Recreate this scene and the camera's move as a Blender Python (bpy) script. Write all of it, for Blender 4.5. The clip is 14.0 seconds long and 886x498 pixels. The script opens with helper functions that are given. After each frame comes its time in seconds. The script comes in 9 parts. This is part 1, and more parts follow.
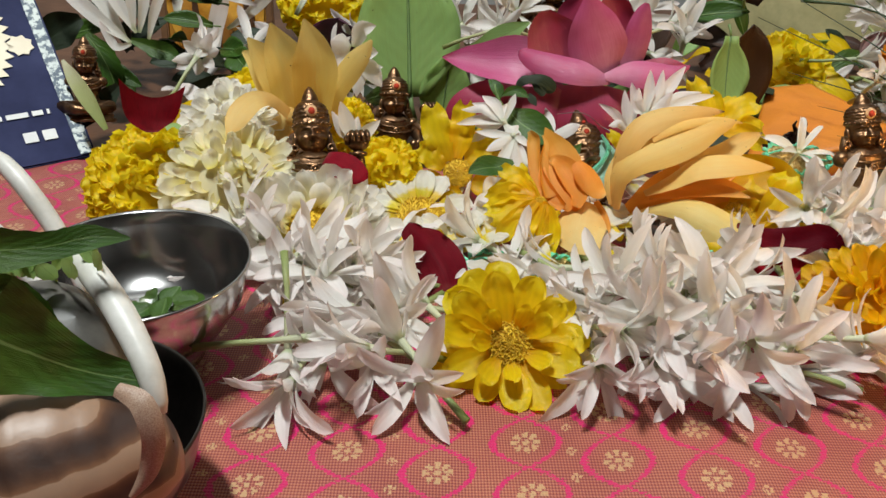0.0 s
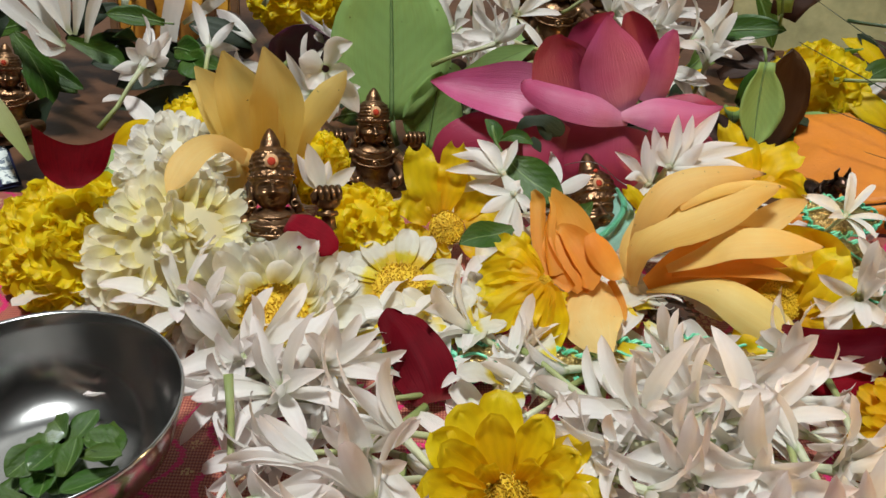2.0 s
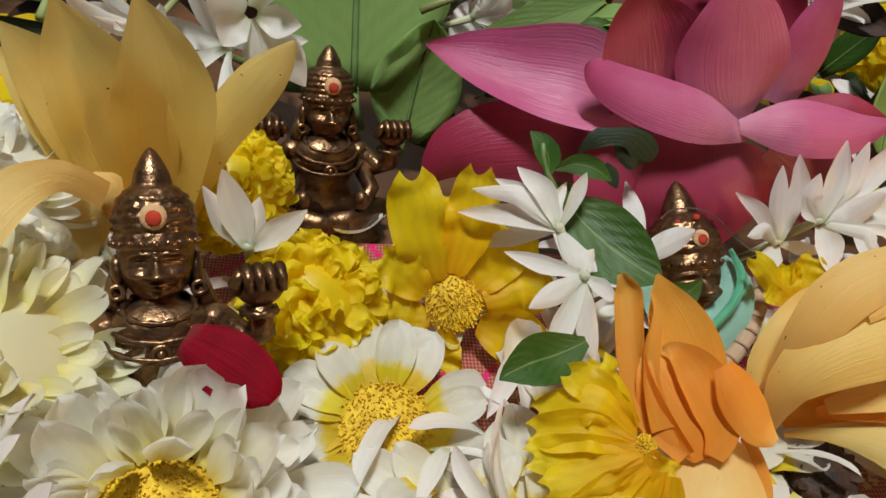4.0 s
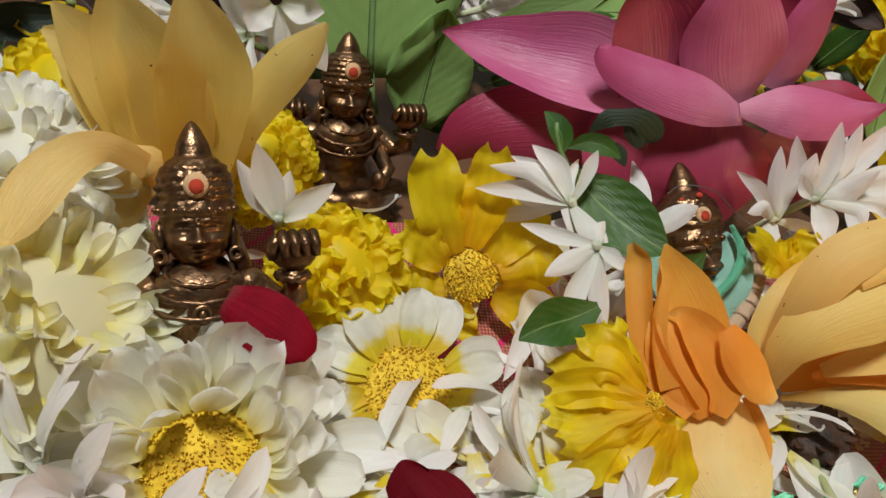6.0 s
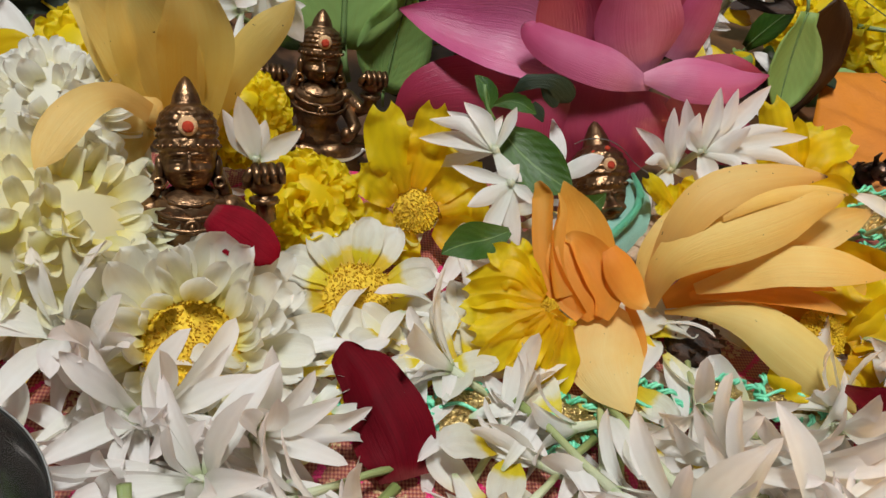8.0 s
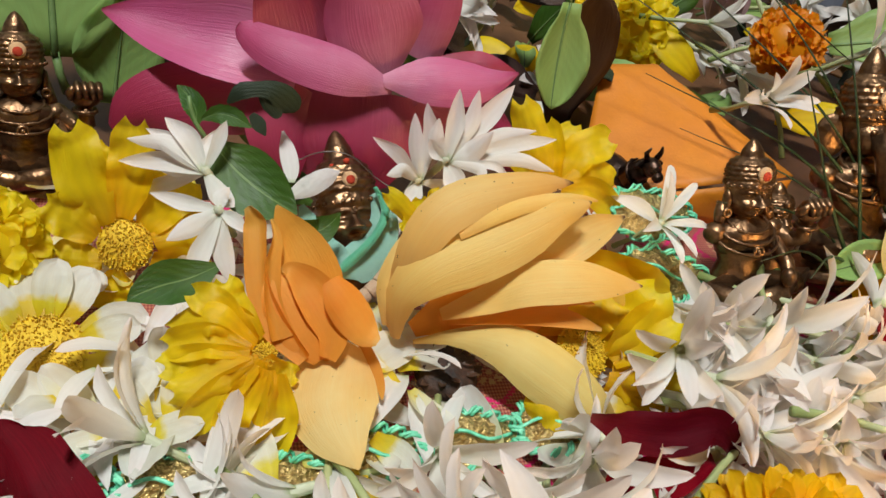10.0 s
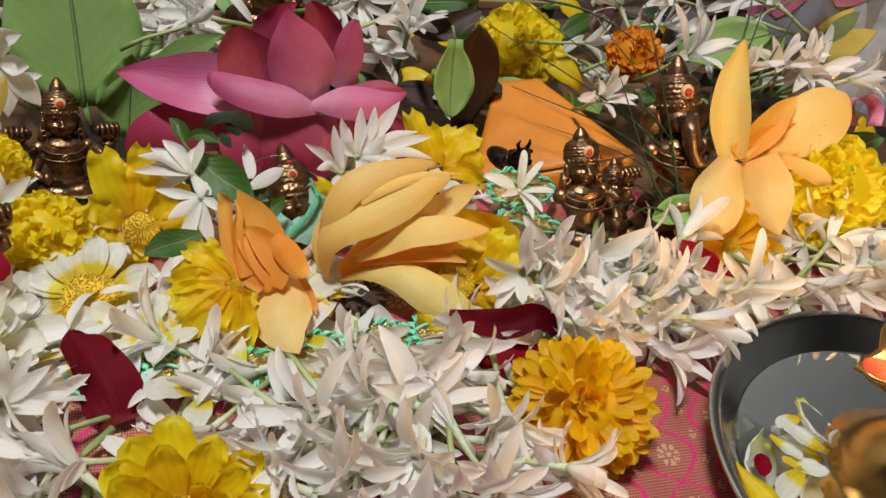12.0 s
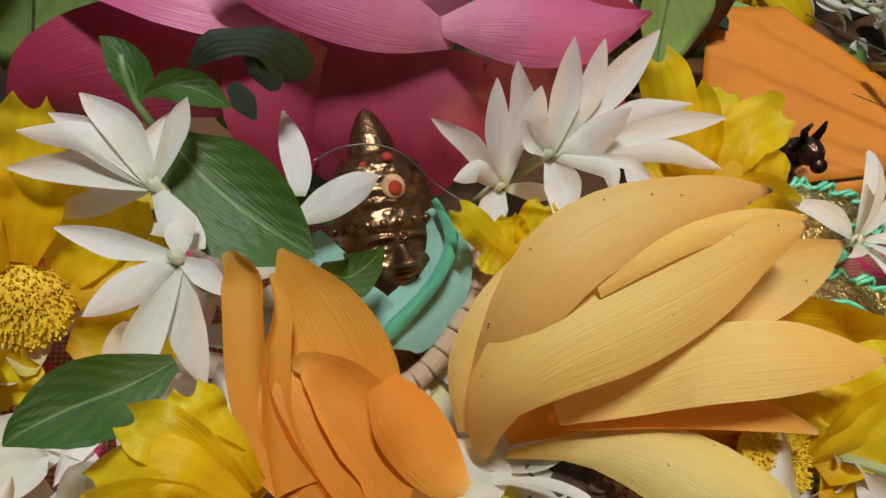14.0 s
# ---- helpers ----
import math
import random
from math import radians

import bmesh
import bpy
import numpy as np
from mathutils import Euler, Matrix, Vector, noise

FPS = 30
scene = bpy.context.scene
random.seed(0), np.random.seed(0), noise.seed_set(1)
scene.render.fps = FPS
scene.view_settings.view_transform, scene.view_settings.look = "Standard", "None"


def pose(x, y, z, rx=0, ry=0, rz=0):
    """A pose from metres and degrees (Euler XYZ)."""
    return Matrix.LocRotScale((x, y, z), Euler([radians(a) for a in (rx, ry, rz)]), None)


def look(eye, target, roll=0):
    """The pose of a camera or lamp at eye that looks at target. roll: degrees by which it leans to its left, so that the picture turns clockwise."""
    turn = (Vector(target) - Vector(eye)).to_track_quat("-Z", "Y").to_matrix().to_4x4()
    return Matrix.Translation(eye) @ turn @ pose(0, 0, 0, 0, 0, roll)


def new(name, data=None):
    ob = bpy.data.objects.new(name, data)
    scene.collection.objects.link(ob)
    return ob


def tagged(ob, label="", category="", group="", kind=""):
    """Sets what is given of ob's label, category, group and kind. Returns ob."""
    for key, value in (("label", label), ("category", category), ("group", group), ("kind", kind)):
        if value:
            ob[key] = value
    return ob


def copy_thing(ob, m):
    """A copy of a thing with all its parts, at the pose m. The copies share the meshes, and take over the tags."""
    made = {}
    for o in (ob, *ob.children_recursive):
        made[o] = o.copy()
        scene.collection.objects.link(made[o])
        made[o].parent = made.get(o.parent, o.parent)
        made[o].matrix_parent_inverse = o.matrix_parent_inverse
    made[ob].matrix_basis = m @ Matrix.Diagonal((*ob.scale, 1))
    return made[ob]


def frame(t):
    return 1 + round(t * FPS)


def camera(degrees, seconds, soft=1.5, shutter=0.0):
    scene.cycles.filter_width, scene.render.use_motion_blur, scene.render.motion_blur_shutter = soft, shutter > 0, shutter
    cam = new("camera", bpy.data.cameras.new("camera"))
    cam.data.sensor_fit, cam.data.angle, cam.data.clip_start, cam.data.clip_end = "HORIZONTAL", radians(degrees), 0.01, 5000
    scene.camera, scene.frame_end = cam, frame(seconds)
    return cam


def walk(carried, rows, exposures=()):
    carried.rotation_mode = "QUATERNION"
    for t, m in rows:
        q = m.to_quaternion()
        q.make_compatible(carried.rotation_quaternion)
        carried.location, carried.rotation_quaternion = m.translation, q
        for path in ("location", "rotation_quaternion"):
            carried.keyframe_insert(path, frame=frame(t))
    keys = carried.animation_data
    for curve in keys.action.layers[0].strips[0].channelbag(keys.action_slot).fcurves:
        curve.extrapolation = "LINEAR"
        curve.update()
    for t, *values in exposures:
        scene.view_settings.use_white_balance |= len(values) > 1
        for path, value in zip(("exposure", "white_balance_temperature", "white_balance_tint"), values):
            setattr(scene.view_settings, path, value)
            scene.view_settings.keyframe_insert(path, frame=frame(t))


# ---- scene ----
cam = camera(57.0, 14.0)
PATH = [
    (0, (0.0000, 0.0000, 0.1298), (0.0127, 0.8746, -0.3549), 1.71),
    (0.5, (0.0023, 0.0224, 0.1380), (0.0405, 0.8881, -0.3611), 2.70),
    (1, (-0.0069, 0.0407, 0.1418), (0.0355, 0.8955, -0.3755), 3.20),
    (1.5, (-0.0065, 0.0447, 0.1462), (0.0297, 0.8947, -0.3793), 3.29),
    (2, (-0.0017, 0.0574, 0.1413), (0.0362, 0.8970, -0.4006), 3.83),
    (2.5, (-0.0086, 0.0894, 0.1302), (0.0531, 0.9009, -0.4508), 5.69),
    (3, (-0.0125, 0.1321, 0.1209), (0.0860, 0.9119, -0.4973), 8.09),
    (3.5, (-0.0198, 0.1580, 0.1193), (0.1253, 0.9150, -0.5177), 10.95),
    (3.7, (-0.0173, 0.1632, 0.1167), (0.1319, 0.9164, -0.5240), 10.96),
    (5.8, (-0.0234, 0.1584, 0.1157), (0.1553, 0.9084, -0.5212), 12.23),
    (6, (-0.0238, 0.1538, 0.1168), (0.1415, 0.9068, -0.5201), 11.71),
    (6.5, (-0.0141, 0.1345, 0.1186), (0.1344, 0.8855, -0.5247), 11.25),
    (7, (-0.0146, 0.1023, 0.1264), (0.1320, 0.8520, -0.5189), 11.77),
    (7.2, (-0.0164, 0.0982, 0.1367), (0.1295, 0.8475, -0.5093), 11.82),
    (9.3, (0.0168, 0.1633, 0.1249), (0.2484, 0.8861, -0.5262), 14.15),
    (9.5, (0.0268, 0.1605, 0.1279), (0.2799, 0.8810, -0.5176), 14.57),
    (10, (0.0206, 0.1361, 0.1300), (0.3208, 0.8524, -0.4999), 15.54),
    (10.5, (0.0191, 0.1121, 0.1534), (0.3325, 0.8287, -0.4696), 15.10),
    (11, (0.0296, 0.0612, 0.1820), (0.3454, 0.7875, -0.4285), 13.75),
    (11.5, (0.0291, 0.0345, 0.1919), (0.3295, 0.7697, -0.4157), 11.84),
    (12, (0.0263, 0.0606, 0.1703), (0.3080, 0.8019, -0.4388), 10.21),
    (12.5, (0.0287, 0.1168, 0.1286), (0.2981, 0.8520, -0.4934), 9.93),
    (13, (0.0223, 0.1577, 0.1020), (0.3059, 0.8706, -0.5394), 11.69),
    (13.5, (0.0254, 0.1844, 0.0980), (0.3243, 0.8784, -0.5570), 13.57),
    (14, (0.0263, 0.1944, 0.0933), (0.3371, 0.8807, -0.5642), 15.49),
]
walk(cam, [(t, look(eye, target, roll)) for t, eye, target, roll in PATH], exposures=((0, 0.0), (1.5, 0.0), (3.0, -0.14), (3.7, -0.16), (6.0, -0.20), (7.2, -0.22), (9.3, -0.02), (11.8, -0.08), (13.0, -0.24), (14.0, -0.26)))

# ---- world, lamps ----
world = bpy.data.worlds.new("world")
scene.world = world
world.use_nodes = True
world.node_tree.nodes["Background"].inputs[0].default_value = (0.75, 0.85, 1.0, 1)
world.node_tree.nodes["Background"].inputs[1].default_value = 0.02


def area_lamp(name, eye, target, w, h, watts, colour):
    d = bpy.data.lights.new(name, "AREA")
    d.shape, d.size, d.size_y, d.energy, d.color = "RECTANGLE", w, h, watts, colour
    ob = new(name, d)
    ob.matrix_world = look(eye, target)
    return ob


area_lamp("tube_light_glow", (-0.16, 0.12, 1.15), (0.06, 0.25, 0.0), 0.26, 0.06, 18.0, (0.92, 0.98, 0.97))


# ---- materials ----
def nodes_of(name):
    m = bpy.data.materials.new(name)
    m.use_nodes = True
    nt = m.node_tree
    nt.nodes.clear()
    out = nt.nodes.new("ShaderNodeOutputMaterial")
    return m, nt, out


def put(nt, kind, **inputs):
    n = nt.nodes.new(kind)
    for k, v in inputs.items():
        n.inputs[k.replace("_", " ")].default_value = v
    return n


def rgba(c):
    return (c[0], c[1], c[2], 1.0)


def ramp_node(nt, stops):
    r = nt.nodes.new("ShaderNodeValToRGB")
    el = r.color_ramp.elements
    el[0].position, el[0].color = stops[0][0], rgba(stops[0][1])
    el[1].position, el[1].color = stops[-1][0], rgba(stops[-1][1])
    for p, c in stops[1:-1]:
        e = el.new(p)
        e.color = rgba(c)
    return r


def petal_mat(name, stops, rough=0.38, through_share=0.3, vein=0.25, vein_count=9.0, spots=0.0, sheen=0.0, hue=0.012, value=0.12, leaf=False, tone=0.84, mottle=(0.97, 0.88, 0.78), mottled=0.3, gloss=0.5, fibres=0.55):
    """A thin petal or leaf: pigment along its length (UV y), fine veins (UV x), a random shift for each piece, light through it."""
    m, nt, out = nodes_of(name)
    L = nt.links.new
    uv = nt.nodes.new("ShaderNodeUVMap")
    sep = nt.nodes.new("ShaderNodeSeparateXYZ")
    L(uv.outputs[0], sep.inputs[0])
    tc = nt.nodes.new("ShaderNodeTexCoord")
    big = put(nt, "ShaderNodeTexNoise", Scale=5.0, Detail=4.0)
    L(tc.outputs["Object"], big.inputs["Vector"])
    off = nt.nodes.new("ShaderNodeMath")
    off.operation = "MULTIPLY_ADD"
    L(big.outputs[0], off.inputs[0])
    off.inputs[1].default_value = 0.25
    add = nt.nodes.new("ShaderNodeMath")
    add.operation = "ADD"
    L(sep.outputs[1], add.inputs[0])
    off.inputs[2].default_value = -0.125
    L(off.outputs[0], add.inputs[1])
    ramp = ramp_node(nt, [(p, tuple(tone * q for q in c)) for p, c in stops])
    L(add.outputs[0], ramp.inputs[0])
    # veins
    vm = nt.nodes.new("ShaderNodeMath")
    vm.operation = "MULTIPLY"
    rib = None
    if leaf:
        side = nt.nodes.new("ShaderNodeMath")
        side.operation = "SUBTRACT"
        L(sep.outputs[0], side.inputs[0])
        side.inputs[1].default_value = 0.5
        ab = nt.nodes.new("ShaderNodeMath")
        ab.operation = "ABSOLUTE"
        L(side.outputs[0], ab.inputs[0])
        slant = nt.nodes.new("ShaderNodeMath")
        slant.operation = "MULTIPLY_ADD"
        L(ab.outputs[0], slant.inputs[0])
        slant.inputs[1].default_value = -0.8
        L(sep.outputs[1], slant.inputs[2])
        L(slant.outputs[0], vm.inputs[0])
        rib = nt.nodes.new("ShaderNodeMath")
        rib.operation = "LESS_THAN"
        L(ab.outputs[0], rib.inputs[0])
        rib.inputs[1].default_value = 0.018
    else:
        L(sep.outputs[0], vm.inputs[0])
    vm.inputs[1].default_value = vein_count * 6.283
    sn = nt.nodes.new("ShaderNodeMath")
    sn.operation = "SINE"
    nz = put(nt, "ShaderNodeTexNoise", Scale=9.0, Detail=3.0)
    L(tc.outputs["Object"], nz.inputs["Vector"])
    wob = nt.nodes.new("ShaderNodeMath")
    wob.operation = "MULTIPLY_ADD"
    L(nz.outputs[0], wob.inputs[0])
    wob.inputs[1].default_value = 5.0
    L(vm.outputs[0], wob.inputs[2])
    L(wob.outputs[0], sn.inputs[0])
    info = nt.nodes.new("ShaderNodeObjectInfo")
    hs = nt.nodes.new("ShaderNodeHueSaturation")
    mr = nt.nodes.new("ShaderNodeMapRange")
    mr.inputs["To Min"].default_value, mr.inputs["To Max"].default_value = 0.5 - hue, 0.5 + hue
    L(info.outputs["Random"], mr.inputs[0])
    L(mr.outputs[0], hs.inputs["Hue"])
    wn = nt.nodes.new("ShaderNodeTexWhiteNoise")
    wn.noise_dimensions = "1D"
    L(info.outputs["Random"], wn.inputs["W"])
    mv = nt.nodes.new("ShaderNodeMapRange")
    mv.inputs["To Min"].default_value, mv.inputs["To Max"].default_value = 1.0 - value, 1.0
    L(wn.outputs["Value"], mv.inputs[0])
    L(mv.outputs[0], hs.inputs["Value"])
    L(ramp.outputs[0], hs.inputs["Color"])
    mix = nt.nodes.new("ShaderNodeMix")
    mix.data_type, mix.blend_type = "RGBA", "MULTIPLY"
    vf = nt.nodes.new("ShaderNodeMapRange")
    vf.inputs["From Min"].default_value, vf.inputs["From Max"].default_value = -1.0, 1.0
    vf.inputs["To Min"].default_value, vf.inputs["To Max"].default_value = 0.0, vein
    L(sn.outputs[0], vf.inputs[0])
    L(vf.outputs[0], mix.inputs["Factor"])
    L(hs.outputs[0], mix.inputs["A"])
    mix.inputs["B"].default_value = (0.75, 0.70, 0.66, 1)
    col = mix.outputs["Result"]
    blot = put(nt, "ShaderNodeTexNoise", Scale=2.6, Detail=5.0, Roughness=0.6)
    blot.noise_dimensions = "4D"
    L(tc.outputs["Object"], blot.inputs["Vector"])
    wshift = nt.nodes.new("ShaderNodeMath")
    wshift.operation = "MULTIPLY"
    L(info.outputs["Random"], wshift.inputs[0])
    wshift.inputs[1].default_value = 40.0
    L(wshift.outputs[0], blot.inputs["W"])
    bf = nt.nodes.new("ShaderNodeMapRange")
    bf.inputs["From Min"].default_value, bf.inputs["From Max"].default_value = 0.42, 0.68
    bf.inputs["To Max"].default_value = mottled
    L(blot.outputs[0], bf.inputs[0])
    mb = nt.nodes.new("ShaderNodeMix")
    mb.data_type, mb.blend_type = "RGBA", "MULTIPLY"
    L(bf.outputs[0], mb.inputs["Factor"])
    L(col, mb.inputs["A"])
    mb.inputs["B"].default_value = rgba(mottle)
    col = mb.outputs["Result"]
    if rib is not None:
        mrib = nt.nodes.new("ShaderNodeMix")
        mrib.data_type = "RGBA"
        rf = nt.nodes.new("ShaderNodeMath")
        rf.operation = "MULTIPLY"
        L(rib.outputs[0], rf.inputs[0])
        rf.inputs[1].default_value = 0.6
        L(rf.outputs[0], mrib.inputs["Factor"])
        L(col, mrib.inputs["A"])
        mrib.inputs["B"].default_value = (0.20, 0.30, 0.10, 1)
        col = mrib.outputs["Result"]
    if spots > 0:
        vo = put(nt, "ShaderNodeTexNoise", Scale=34.0, Detail=3.0)
        L(tc.outputs["Object"], vo.inputs["Vector"])
        sr = ramp_node(nt, [(0.745 - 0.03 * spots, (0, 0, 0)), (0.765, (1, 1, 1))])
        L(vo.outputs[0], sr.inputs[0])
        m2 = nt.nodes.new("ShaderNodeMix")
        m2.data_type = "RGBA"
        L(sr.outputs[0], m2.inputs["Factor"])
        L(col, m2.inputs["A"])
        m2.inputs["B"].default_value = (0.11, 0.045, 0.015, 1)
        col = m2.outputs["Result"]
    comb = nt.nodes.new("ShaderNodeCombineXYZ")
    for k, (src, f) in enumerate(((sep.outputs[0], 46.0), (sep.outputs[1], 2.5), (info.outputs["Random"], 60.0))):
        mm = nt.nodes.new("ShaderNodeMath")
        mm.operation = "MULTIPLY"
        L(src, mm.inputs[0])
        mm.inputs[1].default_value = f
        L(mm.outputs[0], comb.inputs[k])
    fibre = put(nt, "ShaderNodeTexNoise", Scale=1.0, Detail=4.0, Roughness=0.65)
    L(comb.outputs[0], fibre.inputs["Vector"])
    ff = nt.nodes.new("ShaderNodeMapRange")
    ff.inputs["From Min"].default_value, ff.inputs["From Max"].default_value = 0.30, 0.66
    ff.inputs["To Min"].default_value, ff.inputs["To Max"].default_value = fibres, 0.0
    L(fibre.outputs[0], ff.inputs[0])
    mfib = nt.nodes.new("ShaderNodeMix")
    mfib.data_type, mfib.blend_type = "RGBA", "MULTIPLY"
    L(ff.outputs[0], mfib.inputs["Factor"])
    L(col, mfib.inputs["A"])
    mfib.inputs["B"].default_value = rgba(mottle)
    col = mfib.outputs["Result"]
    bs = put(nt, "ShaderNodeBsdfPrincipled", Roughness=rough)
    bs.inputs["Sheen Weight"].default_value = sheen
    bs.inputs["Specular IOR Level"].default_value = gloss
    L(col, bs.inputs["Base Color"])
    bump = nt.nodes.new("ShaderNodeBump")
    bump.inputs["Strength"].default_value, bump.inputs["Distance"].default_value = min(0.1, 0.5 * vein), 0.0004
    L(sn.outputs[0], bump.inputs["Height"])
    fine = nt.nodes.new("ShaderNodeBump")
    fine.inputs["Strength"].default_value, fine.inputs["Distance"].default_value = 0.4, 0.0005
    L(fibre.outputs[0], fine.inputs["Height"])
    L(bump.outputs[0], fine.inputs["Normal"])
    L(fine.outputs[0], bs.inputs["Normal"])
    tr = nt.nodes.new("ShaderNodeBsdfTranslucent")
    L(col, tr.inputs["Color"])
    ms = nt.nodes.new("ShaderNodeMixShader")
    ms.inputs[0].default_value = through_share
    L(bs.outputs[0], ms.inputs[1])
    L(tr.outputs[0], ms.inputs[2])
    L(ms.outputs[0], out.inputs[0])
    return m


def plain_mat(name, dark, light, rough=0.5, metal=0.0, scale=60.0, bump=0.2, bump_scale=300.0, dist=0.0005, coat=0.0, contrast=(0.35, 0.65)):
    """A solid surface with two scales of variation and fine relief."""
    m, nt, out = nodes_of(name)
    L = nt.links.new
    tc = nt.nodes.new("ShaderNodeTexCoord")
    a = put(nt, "ShaderNodeTexNoise", Scale=scale, Detail=6.0, Roughness=0.65)
    L(tc.outputs["Object"], a.inputs["Vector"])
    r = ramp_node(nt, [(contrast[0], dark), (contrast[1], light)])
    L(a.outputs[0], r.inputs[0])
    bs = put(nt, "ShaderNodeBsdfPrincipled", Metallic=metal)
    L(r.outputs[0], bs.inputs["Base Color"])
    bs.inputs["Coat Weight"].default_value = coat
    rr = nt.nodes.new("ShaderNodeMapRange")
    rr.inputs["To Min"].default_value, rr.inputs["To Max"].default_value = rough * 1.25, rough * 0.75
    L(a.outputs[0], rr.inputs[0])
    L(rr.outputs[0], bs.inputs["Roughness"])
    b = put(nt, "ShaderNodeTexNoise", Scale=bump_scale, Detail=3.0)
    L(tc.outputs["Object"], b.inputs["Vector"])
    bp = nt.nodes.new("ShaderNodeBump")
    bp.inputs["Strength"].default_value, bp.inputs["Distance"].default_value = bump, dist
    L(b.outputs[0], bp.inputs["Height"])
    L(bp.outputs[0], bs.inputs["Normal"])
    L(bs.outputs[0], out.inputs[0])
    return m


WHITE = petal_mat("white_petal", [(0.0, (0.60, 0.68, 0.40)), (0.12, (0.90, 0.89, 0.82)), (0.6, (0.95, 0.91, 0.885)), (1.0, (0.95, 0.855, 0.825))], vein=0.10, vein_count=3.0, through_share=0.44, value=0.06, tone=1.0, mottle=(0.97, 0.91, 0.88), mottled=0.35, rough=0.38, fibres=0.22)
TUBE = petal_mat("flower_tube", [(0.0, (0.32, 0.40, 0.12)), (0.5, (0.55, 0.60, 0.28)), (1.0, (0.80, 0.82, 0.62))], vein=0.2, through_share=0.15)
CREAM = petal_mat("cream_petal", [(0.0, (0.90, 0.76, 0.16)), (0.25, (0.95, 0.90, 0.62)), (0.6, (0.97, 0.95, 0.86)), (1.0, (0.97, 0.95, 0.92))], vein=0.10, vein_count=4.0, tone=1.0, through_share=0.5, mottled=0.1, fibres=0.25)
CREAM_YELLOW = petal_mat("cream_yellow_petal", [(0.0, (0.92, 0.70, 0.05)), (0.3, (0.95, 0.84, 0.26)), (0.6, (0.96, 0.91, 0.60)), (1.0, (0.96, 0.93, 0.78))], vein=0.10, vein_count=4.0, through_share=0.5, tone=1.0, mottled=0.1, fibres=0.25)
DAISY = petal_mat("daisy_petal", [(0.0, (0.80, 0.55, 0.01)), (0.34, (0.86, 0.68, 0.03)), (0.46, (0.87, 0.85, 0.72)), (1.0, (0.88, 0.87, 0.83))], vein=0.2, vein_count=3.0, tone=1.0, through_share=0.45)
YELLOW = petal_mat("yellow_petal", [(0.0, (0.88, 0.50, 0.004)), (0.4, (0.96, 0.70, 0.007)), (1.0, (0.97, 0.77, 0.016))], vein=0.25, vein_count=4.0, through_share=0.52, hue=0.006, tone=1.0, mottled=0.2)
LEMON = petal_mat("lemon_marigold_petal", [(0.0, (0.97, 0.72, 0.006)), (0.5, (0.98, 0.80, 0.012)), (1.0, (0.98, 0.85, 0.03))], vein=0.10, vein_count=3.0, through_share=0.58, hue=0.006, value=0.08, tone=1.0)
GOLD = petal_mat("gold_marigold_petal", [(0.0, (0.82, 0.36, 0.002)), (0.5, (0.92, 0.54, 0.004)), (1.0, (0.94, 0.64, 0.010))], vein=0.2, vein_count=3.0, hue=0.008, value=0.15, tone=1.0, through_share=0.52)
ORANGE = petal_mat("orange_marigold_petal", [(0.0, (0.78, 0.20, 0.002)), (1.0, (0.92, 0.36, 0.005))], vein=0.15, vein_count=3.0, hue=0.006, value=0.12, through_share=0.45, tone=1.0, mottled=0.1)
CHAMPAK = petal_mat("champak_petal", [(0.0, (0.82, 0.50, 0.14)), (0.25, (0.90, 0.63, 0.18)), (0.5, (0.91, 0.67, 0.23)), (0.8, (0.90, 0.57, 0.14)), (0.96, (0.82, 0.50, 0.14)), (1.0, (0.10, 0.045, 0.02))], vein=0.05, vein_count=5.0, spots=0.4, through_share=0.38, rough=0.55, tone=1.0, hue=0.008, mottle=(1.0, 0.80, 0.60), mottled=0.45, fibres=0.45)
CHAMPAK_YELLOW = petal_mat("yellow_champak_petal", [(0.0, (0.84, 0.54, 0.08)), (0.3, (0.95, 0.73, 0.20)), (0.7, (0.96, 0.77, 0.28)), (1.0, (0.95, 0.74, 0.26))], vein=0.05, vein_count=5.0, spots=0.1, through_share=0.42, rough=0.5, tone=1.0, hue=0.006, mottle=(1.0, 0.86, 0.6), mottled=0.4, fibres=0.4)
APRICOT = petal_mat("apricot_petal", [(0.0, (0.82, 0.33, 0.03)), (0.5, (0.89, 0.38, 0.045)), (0.9, (0.91, 0.46, 0.075)), (1.0, (0.88, 0.54, 0.15))], vein=0.05, vein_count=6.0, through_share=0.40, rough=0.55, tone=1.0, hue=0.006, mottle=(0.98, 0.85, 0.7), mottled=0.7, fibres=0.45)
BUFF = petal_mat("buff_petal", [(0.0, (0.86, 0.54, 0.15)), (0.4, (0.90, 0.71, 0.28)), (1.0, (0.89, 0.67, 0.24))], vein=0.05, vein_count=6.0, spots=0.2, through_share=0.40, rough=0.55, tone=1.0, mottle=(1.0, 0.84, 0.6), mottled=0.6, fibres=0.45)
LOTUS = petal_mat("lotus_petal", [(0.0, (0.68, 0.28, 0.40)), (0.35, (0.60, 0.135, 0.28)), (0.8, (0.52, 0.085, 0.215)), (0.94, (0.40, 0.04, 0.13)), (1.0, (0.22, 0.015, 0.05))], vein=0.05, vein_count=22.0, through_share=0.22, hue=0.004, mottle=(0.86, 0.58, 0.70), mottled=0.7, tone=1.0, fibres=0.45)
# Deeper pink of inner and underside petals, with their shade put into the colour.
LOTUS_SHADED = petal_mat("lotus_shaded_petal", [(0.0, (0.40, 0.08, 0.14)), (0.5, (0.38, 0.035, 0.09)), (1.0, (0.30, 0.016, 0.05))], vein=0.05, vein_count=20.0, through_share=0.16, hue=0.004, tone=1.0, fibres=0.45)
